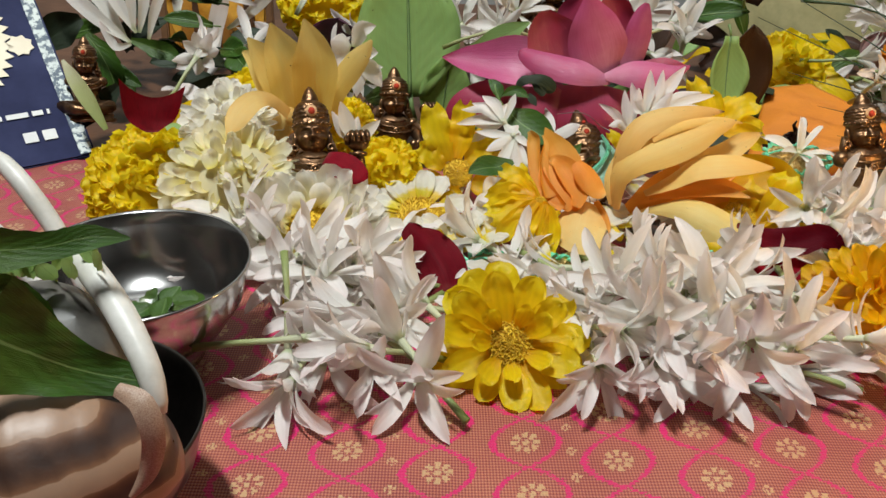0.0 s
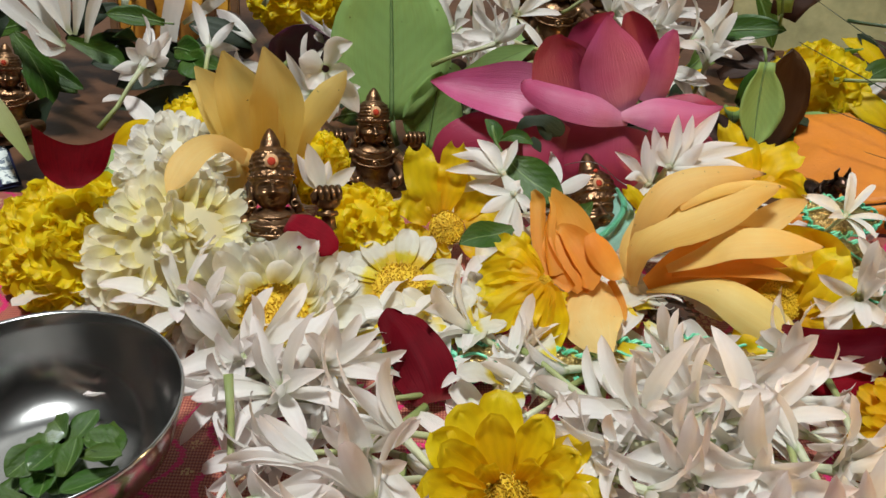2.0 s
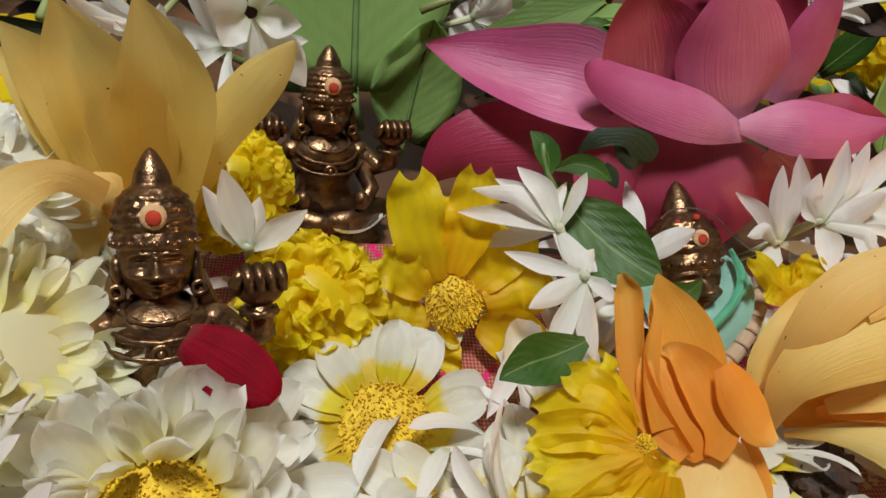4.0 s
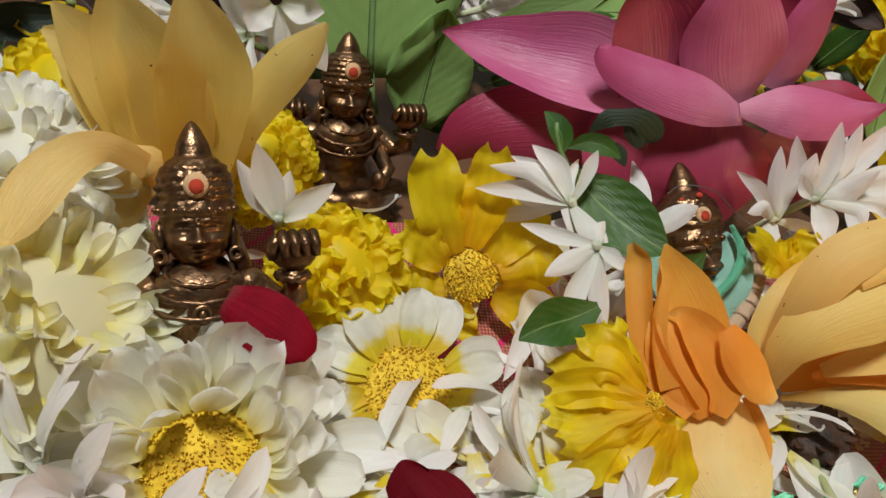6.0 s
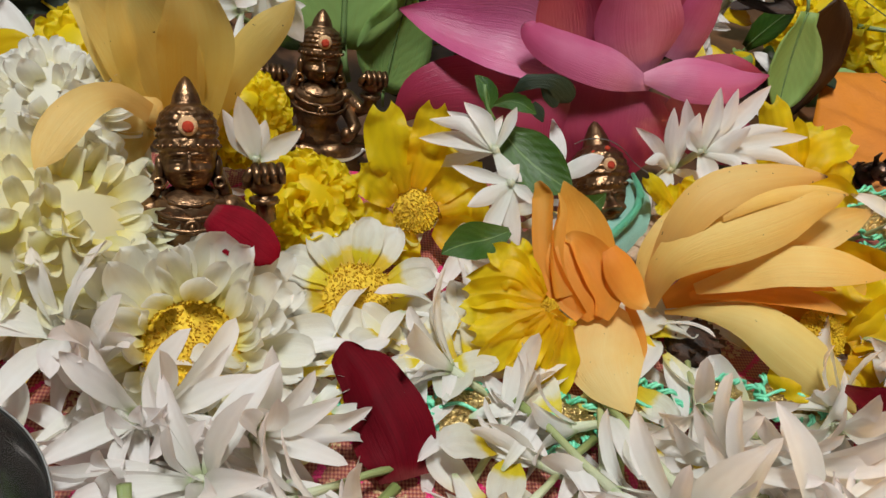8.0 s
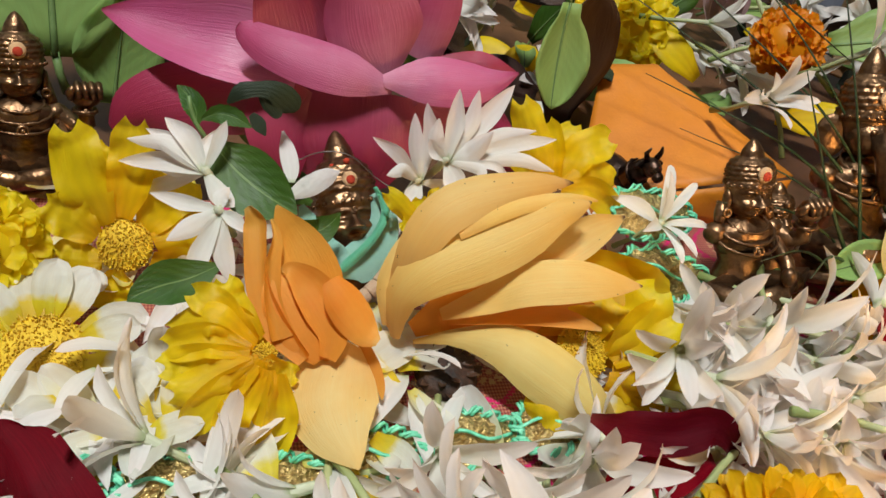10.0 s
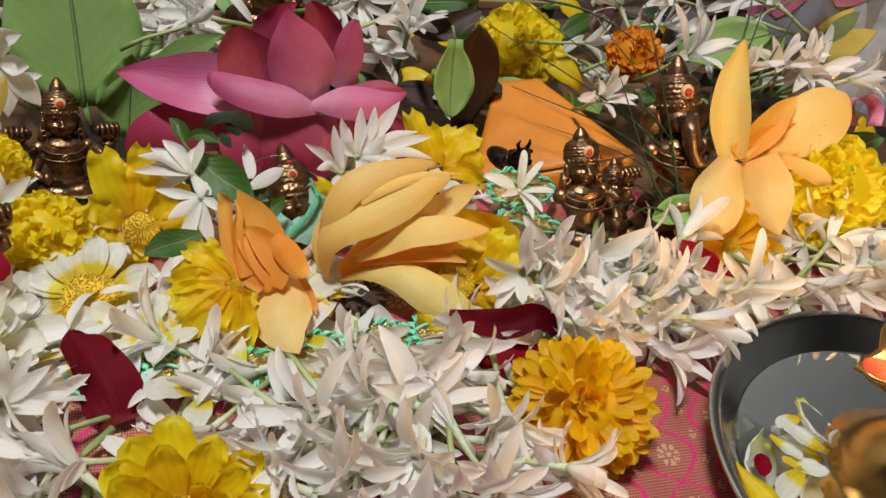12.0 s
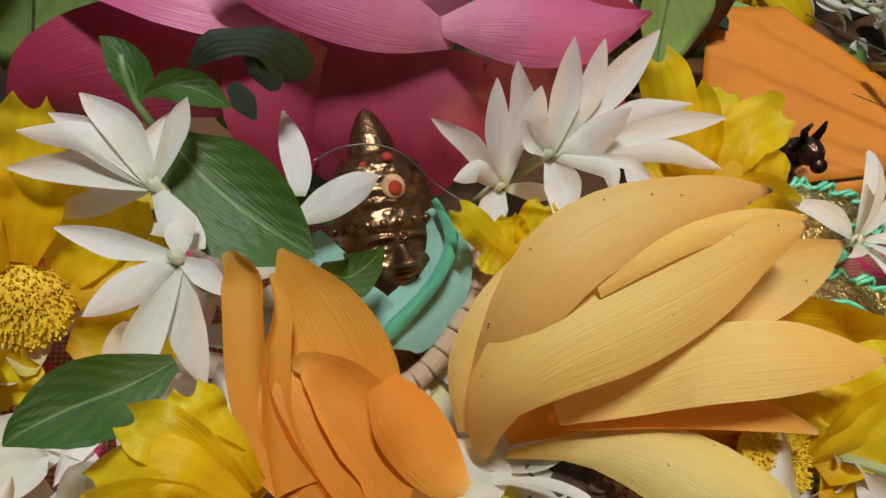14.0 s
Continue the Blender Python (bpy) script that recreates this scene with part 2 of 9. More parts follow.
RED = petal_mat("rose_petal", [(0.0, (0.42, 0.06, 0.06)), (0.10, (0.50, 0.004, 0.026)), (1.0, (0.42, 0.003, 0.016))], vein=0.10, vein_count=6.0, through_share=0.3, hue=0.004, value=0.45, mottle=(0.5, 0.4, 0.45), mottled=0.6, rough=0.6, tone=1.0, gloss=0.1)
# Same rose red with darker stops: shade on some petals put into the colour.
RED_SHADED = petal_mat("shaded_rose_petal", [(0.0, (0.30, 0.05, 0.05)), (0.10, (0.21, 0.003, 0.014)), (1.0, (0.17, 0.002, 0.009))], vein=0.10, vein_count=6.0, through_share=0.3, hue=0.004, value=0.45, mottle=(0.5, 0.4, 0.45), mottled=0.6, rough=0.6, tone=1.0, gloss=0.1)
LEAF = petal_mat("tulsi_leaf", [(0.0, (0.066, 0.125, 0.012)), (0.5, (0.042, 0.105, 0.010)), (1.0, (0.054, 0.125, 0.012))], vein=0.5, vein_count=7.0, rough=0.42, through_share=0.2, leaf=True, tone=1.0, gloss=0.45)
LEAF_PALE = petal_mat("bael_leaf", [(0.0, (0.36, 0.54, 0.17)), (0.5, (0.38, 0.58, 0.20)), (1.0, (0.42, 0.62, 0.19))], vein=0.15, vein_count=9.0, rough=0.42, through_share=0.48, spots=0.15, leaf=True, tone=1.0)
# For dark lobed leaves; in the back heap it paints dimness into the leaves.
LEAF_DARK = petal_mat("dark_leaf", [(0.0, (0.014, 0.028, 0.010)), (1.0, (0.018, 0.036, 0.012))], vein=0.3, vein_count=5.0, rough=0.6, through_share=0.08)
LEAF_BROWN = petal_mat("dry_brown_leaf", [(0.0, (0.05, 0.022, 0.015)), (1.0, (0.07, 0.03, 0.02))], vein=0.3, vein_count=5.0, rough=0.5, through_share=0.1)
PLUM = petal_mat("plum_petal", [(0.0, (0.10, 0.02, 0.04)), (1.0, (0.09, 0.012, 0.045))], vein=0.3, vein_count=7.0, through_share=0.15)
PINK = petal_mat("pink_petal", [(0.0, (0.78, 0.62, 0.60)), (1.0, (0.74, 0.40, 0.46))], vein=0.2, vein_count=6.0)
DISC = plain_mat("flower_disc", (0.50, 0.28, 0.008), (0.72, 0.48, 0.016), 0.75, 0, 350, 0.5, 900)
BRASS = plain_mat("aged_copper_brass", (0.045, 0.021, 0.014), (0.36, 0.20, 0.10), 0.34, 0.92, 11, 0.10, 34, 0.01, contrast=(0.26, 0.78))
BRASS_DARK = plain_mat("dark_bronze", (0.012, 0.008, 0.007), (0.09, 0.05, 0.035), 0.3, 0.9, 5, 0.12, 22, 0.01)
KUMKUM = plain_mat("vermilion_powder", (0.42, 0.03, 0.01), (0.62, 0.06, 0.02), 0.9, 0, 500, 0.6, 900)
SANDAL = plain_mat("sandal_paste", (0.66, 0.36, 0.17), (0.78, 0.50, 0.28), 0.85, 0, 400, 0.6, 900)
STEEL = plain_mat("stainless_steel", (0.46, 0.45, 0.44), (0.60, 0.59, 0.58), 0.17, 1.0, 30, 0.12, 200, 0.0003)
GOLDBRASS = plain_mat("polished_brass", (0.50, 0.27, 0.07), (0.72, 0.44, 0.14), 0.24, 1.0, 60, 0.3, 300, 0.0004)
SILK = plain_mat("mint_green_ribbon", (0.08, 0.46, 0.26), (0.24, 0.70, 0.46), 0.38, 0, 250, 0.7, 800, 0.001)
SATIN = plain_mat("mint_satin", (0.22, 0.48, 0.38), (0.42, 0.68, 0.58), 0.34, 0, 160, 0.6, 500, 0.001)
TINSEL = plain_mat("gold_tinsel", (0.28, 0.18, 0.06), (0.72, 0.52, 0.22), 0.3, 0.9, 900, 1.0, 1200, 0.001)
BEAD = plain_mat("sandalwood_bead", (0.38, 0.24, 0.15), (0.62, 0.44, 0.30), 0.65, 0, 300, 0.5, 700)


# ---- building kit ----
def V(*a):
    return Vector(a)


def thing(name, at, label, category, group="", kind=""):
    ob = new(name)
    ob.empty_display_size = 0.005
    ob.location = at
    return tagged(ob, label, category, group, kind)


def mesh_of(name, verts, faces, mats, uvs=None, face_mats=None, smooth=True):
    me = bpy.data.meshes.new(name)
    me.from_pydata(verts, [], faces)
    for m in (mats if isinstance(mats, (list, tuple)) else [mats]):
        me.materials.append(m)
    if uvs is not None:
        lay = me.uv_layers.new(name="UVMap")
        idx = np.empty(len(me.loops), dtype=np.int32)
        me.loops.foreach_get("vertex_index", idx)
        lay.data.foreach_set("uv", np.asarray(uvs, dtype=np.float32)[idx].ravel())
    if face_mats is not None:
        me.polygons.foreach_set("material_index", np.asarray(face_mats, dtype=np.int32))
    if smooth:
        me.shade_smooth()
    me.update()
    return me


def piece(name, me, parent, m=None, label=""):
    """One mesh object under a thing or a part, at the pose m within it."""
    ob = new(name, me)
    ob.parent = parent
    if m is not None:
        ob.matrix_basis = m
    if label:
        ob["label"] = label
    return ob


def part(name, bm, material, parent, label=""):
    me = bpy.data.meshes.new(name)
    bm.to_mesh(me)
    bm.free()
    for m in (material if isinstance(material, (list, tuple)) else [material]):
        me.materials.append(m)
    me.shade_smooth()
    return piece(name, me, parent, None, label)


def petal_grid(rng, p=1.0, q=0.8, base=0.08, curl=0.0, curl_at=1.0, cup=0.2, fold=0.0, twist=0.0, ruffle=0.0, waves=3.0, notch=0.0, thick=0.0, nu=8, nv=4, wide=0.3, jag=0.0):
    """A petal of chord 1 along y, width 'wide' along x, its face to +z. Returns verts, faces, uvs."""
    us = np.linspace(0, 1, nu + 1)
    us = us * (1.5 - 0.5 * us)
    pos, y, z = [], 0.0, 0.0
    for i, u in enumerate(us):
        if i:
            um = (us[i - 1] + u) / 2
            a = curl * (um ** curl_at - 1.0 / (curl_at + 1.0))
            y += math.cos(a) * (u - us[i - 1])
            z += math.sin(a) * (u - us[i - 1])
        pos.append((y, z))
    sc = 1.0 / math.hypot(y, z)
    ang = math.atan2(z, y)
    ph = rng.uniform(0, 6.28)
    verts, uvs = [], []
    for i, u in enumerate(us):
        cy, cz = pos[i]
        cy, cz = (cy * math.cos(-ang) - cz * math.sin(-ang)) * sc, (cy * math.sin(-ang) + cz * math.cos(-ang)) * sc
        w = max(math.sin(math.pi * min(u ** p, 1.0)), 0.0) ** q
        w = max(w, base * (1 - u) ** 0.5) * wide / 2
        if jag:
            w *= 1 + jag * math.sin(u * 60)
        tw = twist * u
        for j in range(nv + 1):
            v = -1 + 2 * j / nv
            x = v * w
            h = cup * w * v * v + fold * w * abs(v) + ruffle * wide * abs(v) ** 1.5 * u * math.sin(waves * 6.28 * u + ph + (2.1 if v > 0 else 0)) \
                + 0.6 * ruffle * wide * u * u * math.sin(waves * 3.0 * v + ph)
            yy = cy - notch * (1 - abs(v) * 1.2) * max(0, u - 0.7) / 0.3 * 0.12
            xr, hr = x * math.cos(tw) - h * math.sin(tw), x * math.sin(tw) + h * math.cos(tw)
            verts.append((xr, yy, cz + hr))
            uvs.append((j / nv, u))
    faces = []
    n = nv + 1
    for i in range(nu):
        for j in range(nv):
            a = i * n + j
            faces.append((a, a + 1, a + n + 1, a + n))
    if thick > 0:
        k = len(verts)
        verts = verts + [(x, y, z - thick) for x, y, z in verts]
        uvs = uvs + uvs
        faces = faces + [tuple(k + i for i in reversed(f)) for f in faces]
        rim = [j for j in range(n)] + [i * n + nv for i in range(1, nu + 1)] + [nu * n + j for j in range(nv - 1, -1, -1)] + [i * n for i in range(nu - 1, 0, -1)]
        for a, b in zip(rim, rim[1:] + rim[:1]):
            faces.append((b, a, k + a, k + b))
    return verts, faces, uvs


def petal_mesh(name, mat, rng, length=1.0, **kw):
    vs, fs, uv = petal_grid(rng, **kw)
    return mesh_of(name, [(x * length, y * length, z * length) for x, y, z in vs], fs, mat, uv)


def aim(base, tip, face):
    """The pose that lays a unit petal from base to tip, its face towards 'face'."""
    y = (V(*tip) - V(*base))
    s = y.length
    y.normalize()
    z = V(*face) - y * V(*face).dot(y)
    z.normalize()
    x = y.cross(z)
    m = Matrix((x, y, z)).transposed().to_4x4()
    return Matrix.Translation(base) @ m @ Matrix.Scale(s, 4)


def laid_petal(name, mat, parent, start, tip, width, face, seed=0, label="", **kw):
    """A petal between two places in the world, under a thing whose place is its location."""
    rng = random.Random(seed)
    s = (V(*tip) - V(*start)).length
    me = petal_mesh(name, mat, rng, 1.0, wide=width / s, **kw)
    m = aim(start, tip, face)
    if parent is not None:
        m = Matrix.Translation(-parent.location) @ m
    return piece(name, me, parent, m, label)


def flow(rows, u):
    """A smooth curve through rows at u in 0..1."""
    n = len(rows) - 1
    k = min(int(u * n), n - 1)
    f = u * n - k
    p = [np.array(rows[max(0, min(n, k + d))], dtype=float) for d in (-1, 0, 1, 2)]
    return 0.5 * (2 * p[1] + (p[2] - p[0]) * f + (2 * p[0] - 5 * p[1] + 4 * p[2] - p[3]) * f * f + (3 * p[1] - p[0] - 3 * p[2] + p[3]) * f ** 3)


def blade(parent, name, mat, spine, widths, face, cup=0.2, fold=0.0, ruffle=0.05, waves=1.6, jag=0.0, notch=0.0, nu=20, nv=8, label=""):
    """A petal or leaf that follows a bent spine from its base to its tip, as wide as it swells; its face looks to 'face'."""
    base = V(*spine[0])
    size = max((V(*spine[-1]) - base).length, 0.004)
    seed = spine[0][0] * 900 + spine[-1][1] * 700
    verts, uvs = [], []
    us = [1 - (1 - i / nu) ** 1.35 for i in range(nu + 1)]
    pts = [V(*flow(spine, u)) for u in us]
    for i, u in enumerate(us):
        along = (pts[min(i + 1, nu)] - pts[max(i - 1, 0)]).normalized()
        side = along.cross(V(*face)).normalized()
        out = side.cross(along).normalized()
        w = 0.5 * max(float(flow([(q,) for q in widths], u)[0]), 0.00012)
        for j in range(nv + 1):
            v = -1 + 2 * j / nv
            ww = w * (1 + jag * math.sin(u * 55 + (1.3 if v > 0 else 0)))
            wave = noise.noise((u * waves * 1.7 + seed, v * 0.8, seed * 0.37))
            h = w * (cup * (v * v - 0.3) + fold * abs(v)) + 2 * w * ruffle * (0.6 + 2.2 * abs(v) ** 2) * wave
            edge = 1 + 0.5 * ruffle * noise.noise((u * 7, seed, 3.0 if v > 0 else 8.0))
            dip = notch * size * (v * v - 0.6) * max(0.0, u - 0.55) / 0.45
            verts.append(tuple((pts[i] + along * dip - base + side * (v * ww * edge) + out * h) / size))
            uvs.append((j / nv, u))
    n = nv + 1
    faces = [(i * n + j, i * n + j + 1, i * n + j + n + 1, i * n + j + n) for i in range(nu) for j in range(nv)]
    me = mesh_of(name, verts, faces, mat, uvs)
    ob = new(name, me)
    m = Matrix.Translation(base) @ Matrix.Scale(size, 4)
    if parent is not None:
        ob.parent = parent
        m = Matrix.Translation(-parent.location) @ m
    ob.matrix_basis = m
    if label:
        ob["label"] = label
    return ob


def axis_pose(at, normal, spin=0.0):
    """A pose with its z axis along normal."""
    q = V(*normal).to_track_quat("Z", "Y")
    return Matrix.Translation(at) @ q.to_matrix().to_4x4() @ pose(0, 0, 0, 0, 0, spin)


def ring(parent, meshes, rng, n, r, z, elev, scale, name="petal", az0=0.0, jit=6.0, sjit=0.12):
    """n petals round the z axis; elev 0: flat outwards, 90: straight up. A petal's face is turned upwards."""
    for i in range(n):
        a = az0 + 360.0 * i / n + rng.uniform(-jit, jit)
        m = pose(0, 0, 0, 0, 0, a) @ pose(0, r, z, elev + rng.uniform(-jit, jit), rng.uniform(-jit, jit), 0) @ Matrix.Scale(scale * rng.uniform(1 - sjit, 1 + sjit), 4)
        piece(name, rng.choice(meshes), parent, m)


def tube_mesh(name, mat, points, radii, sides=8, caps=True):
    """A round tube along points."""
    verts, faces, uvs = [], [], []
    pts = [V(*p) for p in points]
    n = len(pts)
    side = None
    for i, p in enumerate(pts):
        d = (pts[min(i + 1, n - 1)] - pts[max(i - 1, 0)]).normalized()
        if side is None:
            side = d.orthogonal().normalized()
        side = (side - d * side.dot(d)).normalized()
        up = d.cross(side)
        r = radii[i] if isinstance(radii, (list, tuple)) else radii
        for k in range(sides):
            a = 2 * math.pi * k / sides
            verts.append(tuple(p + side * (r * math.cos(a)) + up * (r * math.sin(a))))
            uvs.append((k / sides, i / (n - 1)))
    for i in range(n - 1):
        for k in range(sides):
            a, b = i * sides + k, i * sides + (k + 1) % sides
            faces.append((a, b, b + sides, a + sides))
    if caps:
        faces.append(tuple(range(sides - 1, -1, -1)))
        faces.append(tuple((n - 1) * sides + k for k in range(sides)))
    return mesh_of(name, verts, faces, mat, uvs)


def lathe(profile, sides=40):
    """Verts and faces of a profile of (radius, height) turned round z."""
    verts, faces = [], []
    for r, z in profile:
        for k in range(sides):
            a = 2 * math.pi * k / sides
            verts.append((r * math.cos(a), r * math.sin(a), z))
    for i in range(len(profile) - 1):
        for k in range(sides):
            a, b = i * sides + k, i * sides + (k + 1) % sides
            faces.append((a, b, b + sides, a + sides))
    return verts, faces


def florets(name, mat, rng, radius, height, count, size):
    """A domed flower disc: many tiny pointed florets on a cushion, in one mesh."""
    pv, pf = lathe([(0.0001, height), (radius * 0.5, height * 0.85), (radius * 0.85, height * 0.45), (radius, 0.0)], 20)
    verts, faces = list(pv), list(pf)
    for i in range(count):
        f = (i + 0.5) / count
        r, a = radius * math.sqrt(f) * rng.uniform(0.94, 1.04), i * 2.39996 + rng.uniform(-0.25, 0.25)
        z = height * (1 - f) ** 0.6
        x, y = r * math.cos(a), r * math.sin(a)
        lean = 0.5 * r / radius
        s, h = size * rng.uniform(0.6, 1.5), size * rng.uniform(0.8, 3.2)
        k = len(verts)
        for j in range(4):
            b = j * math.pi / 2 + a
            verts.append((x + s * math.cos(b), y + s * math.sin(b), z - size * 0.5))
        for j in range(4):
            b = j * math.pi / 2 + a
            verts.append((x + 0.6 * s * math.cos(b) + lean * h * math.cos(a), y + 0.6 * s * math.sin(b) + lean * h * math.sin(a), z + h))
        faces += [(k, k + 1, k + 5, k + 4), (k + 1, k + 2, k + 6, k + 5), (k + 2, k + 3, k + 7, k + 6), (k + 3, k, k + 4, k + 7), (k + 4, k + 5, k + 6, k + 7)]
    return mesh_of(name, verts, faces, mat, smooth=False)


# ---- the room ----
def box_mesh(name, mat, x0, y0, z0, x1, y1, z1, bevel=0.0):
    bm = bmesh.new()
    bmesh.ops.create_cube(bm, size=1.0)
    for v in bm.verts:
        v.co = V((x0 + x1) / 2 + v.co.x * (x1 - x0), (y0 + y1) / 2 + v.co.y * (y1 - y0), (z0 + z1) / 2 + v.co.z * (z1 - z0))
    if bevel:
        bmesh.ops.bevel(bm, geom=bm.edges[:], offset=bevel, segments=2, affect="EDGES")
    me = bpy.data.meshes.new(name)
    bm.to_mesh(me)
    bm.free()
    me.materials.append(mat)
    return me


PLASTER = plain_mat("pale_plaster", (0.34, 0.335, 0.325), (0.42, 0.413, 0.40), 0.85, 0, 3, 0.3, 60, 0.003)
STONE = plain_mat("grey_floor_stone", (0.20, 0.19, 0.18), (0.32, 0.30, 0.28), 0.4, 0, 4, 0.2, 80, 0.002)
WOOD = plain_mat("dark_varnished_wood", (0.06, 0.025, 0.012), (0.14, 0.06, 0.028), 0.4, 0, 25, 0.3, 120, 0.001)
for nm, b in (("wall_north", (-1.6, 0.66, -0.45, 1.7, 0.76, 2.0)), ("wall_south", (-1.6, -2.05, -0.45, 1.7, -1.95, 2.0)), ("wall_west", (-1.7, -1.95, -0.45, -1.6, 0.66, 2.0)),
              ("wall_east", (1.7, -1.95, -0.45, 1.8, 0.66, 2.0)), ("ceiling", (-1.7, -2.05, 2.0, 1.8, 0.76, 2.1))):
    tagged(new(nm, box_mesh(nm, PLASTER, *b)), "plain pale plastered " + ("ceiling" if nm == "ceiling" else "wall of the prayer room"), "ceiling" if nm == "ceiling" else "wall", kind="structure")
tagged(new("floor", box_mesh("floor", STONE, -1.7, -2.05, -0.55, 1.8, 0.76, -0.45)), "grey polished stone floor of the room", "floor", kind="structure")
tagged(new("altar_table", box_mesh("altar_table", WOOD, -0.45, -0.15, -0.45, 0.6, 0.62, -0.004, 0.004)), "dark varnished low wooden altar bench", "table")


def brocade():
    m, nt, out = nodes_of("pink_brocade")
    L = nt.links.new
    tc = nt.nodes.new("ShaderNodeTexCoord")
    sep = nt.nodes.new("ShaderNodeSeparateXYZ")
    L(tc.outputs["Object"], sep.inputs[0])

    def mth(op, a, b=None, c=None):
        n = nt.nodes.new("ShaderNodeMath")
        n.operation = op
        for i, v in enumerate((a, b, c)):
            if v is None:
                continue
            if isinstance(v, (int, float)):
                n.inputs[i].default_value = v
            else:
                L(v, n.inputs[i])
        return n.outputs[0]

    wv = put(nt, "ShaderNodeTexNoise", Scale=900.0, Detail=1.0)
    L(tc.outputs["Object"], wv.inputs["Vector"])
    px, py = 0.0408, 0.0168
    wob = mth("MULTIPLY_ADD", wv.outputs[0], 0.0012, -0.0006)
    X = mth("ADD", mth("DIVIDE", mth("ADD", sep.outputs[0], mth("SUBTRACT", wob, 0.0022)), px), 0.5)
    Y = mth("ADD", mth("DIVIDE", mth("ADD", mth("MULTIPLY_ADD", sep.outputs[0], -0.118, mth("SNAP", sep.outputs[1], 0.0007)), mth("SUBTRACT", wob, 0.1492)), py), 0.25)
    # chains of ogee eyes, each second chain half an eye higher
    U = mth("MULTIPLY", X, 2.0)
    off = mth("ABSOLUTE", mth("SUBTRACT", mth("FRACT", mth("ADD", U, 0.5)), 0.5))
    even = mth("LESS_THAN", mth("FRACT", mth("ADD", X, 0.25)), 0.5)
    yc = mth("ADD", Y, mth("MULTIPLY_ADD", even, 0.5, 0.25))
    swell_ = mth("POWER", mth("ABSOLUTE", mth("SINE", mth("MULTIPLY", yc, 3.14159))), 0.85)
    jag = put(nt, "ShaderNodeTexNoise", Scale=1500.0, Detail=0.0)
    L(tc.outputs["Object"], jag.inputs["Vector"])
    lines = mth("LESS_THAN", mth("ABSOLUTE", mth("SUBTRACT", off, mth("MULTIPLY", swell_, 0.385))), mth("MULTIPLY_ADD", jag.outputs[0], 0.075, 0.0))

    # rosettes: eight-dotted flowers in the eyes of the lattice
    def rosette(sx, sy, r0, k):
        fx = mth("SUBTRACT", mth("FRACT", mth("ADD", X, sx)), 0.5)
        fy = mth("SUBTRACT", mth("FRACT", mth("ADD", Y, sy)), 0.5)
        fx, fy = mth("MULTIPLY", fx, px), mth("MULTIPLY", fy, py)
        rr = mth("SQRT", mth("ADD", mth("MULTIPLY", fx, fx), mth("MULTIPLY", fy, fy)))
        an = mth("ARCTAN2", fy, fx)
        gap = mth("GREATER_THAN", mth("COSINE", mth("MULTIPLY", an, k)), -0.35)
        band = mth("MULTIPLY", mth("LESS_THAN", rr, r0 * 1.15), mth("GREATER_THAN", rr, r0 * 0.52))
        return mth("MAXIMUM", mth("MULTIPLY", gap, band), mth("LESS_THAN", rr, r0 * 0.26))

    ros = mth("MAXIMUM", mth("MAXIMUM", rosette(0.0, 0.25, 0.0030, 8.0), rosette(0.5, 0.75, 0.0030, 8.0)), mth("MAXIMUM", rosette(0.25, 0.0, 0.0011, 4.0), rosette(0.25, 0.5, 0.0011, 4.0)))
    thread = mth("MULTIPLY_ADD", mth("SINE", mth("MULTIPLY", sep.outputs[0], 9000.0)), 0.5, 0.5)
    cross = mth("MULTIPLY_ADD", mth("SINE", mth("MULTIPLY", sep.outputs[1], 7000.0)), 0.5, 0.5)
    base = ramp_node(nt, [(0.0, (0.15, 0.012, 0.014)), (0.5, (0.31, 0.075, 0.045)), (1.0, (0.47, 0.19, 0.11))])
    weave = mth("MULTIPLY", mth("ADD", thread, cross), 0.5)
    big = put(nt, "ShaderNodeTexNoise", Scale=45.0, Detail=3.0)
    L(tc.outputs["Object"], big.inputs["Vector"])
    L(mth("MULTIPLY_ADD", big.outputs[0], 0.6, mth("MULTIPLY_ADD", weave, 1.1, -0.38)), base.inputs[0])
    m1 = nt.nodes.new("ShaderNodeMix")
    m1.data_type = "RGBA"
    L(lines, m1.inputs["Factor"])
    L(base.outputs[0], m1.inputs["A"])
    m1.inputs["B"].default_value = (0.52, 0.004, 0.10, 1)
    m2 = nt.nodes.new("ShaderNodeMix")
    m2.data_type = "RGBA"
    L(ros, m2.inputs["Factor"])
    L(m1.outputs["Result"], m2.inputs["A"])
    m2.inputs["B"].default_value = (0.52, 0.33, 0.17, 1)
    bs = put(nt, "ShaderNodeBsdfPrincipled", Roughness=0.45)
    bs.inputs["Sheen Weight"].default_value = 0.3
    bs.inputs["Sheen Tint"].default_value = (0.95, 0.35, 0.75, 1)
    L(m2.outputs["Result"], bs.inputs["Base Color"])
    L(mth("MULTIPLY", ros, 0.35), bs.inputs["Metallic"])
    bp = nt.nodes.new("ShaderNodeBump")
    bp.inputs["Strength"].default_value, bp.inputs["Distance"].default_value = 0.5, 0.0003
    L(mth("ADD", weave, mth("ADD", lines, ros)), bp.inputs["Height"])
    L(bp.outputs[0], bs.inputs["Normal"])
    L(bs.outputs[0], out.inputs[0])
    return m


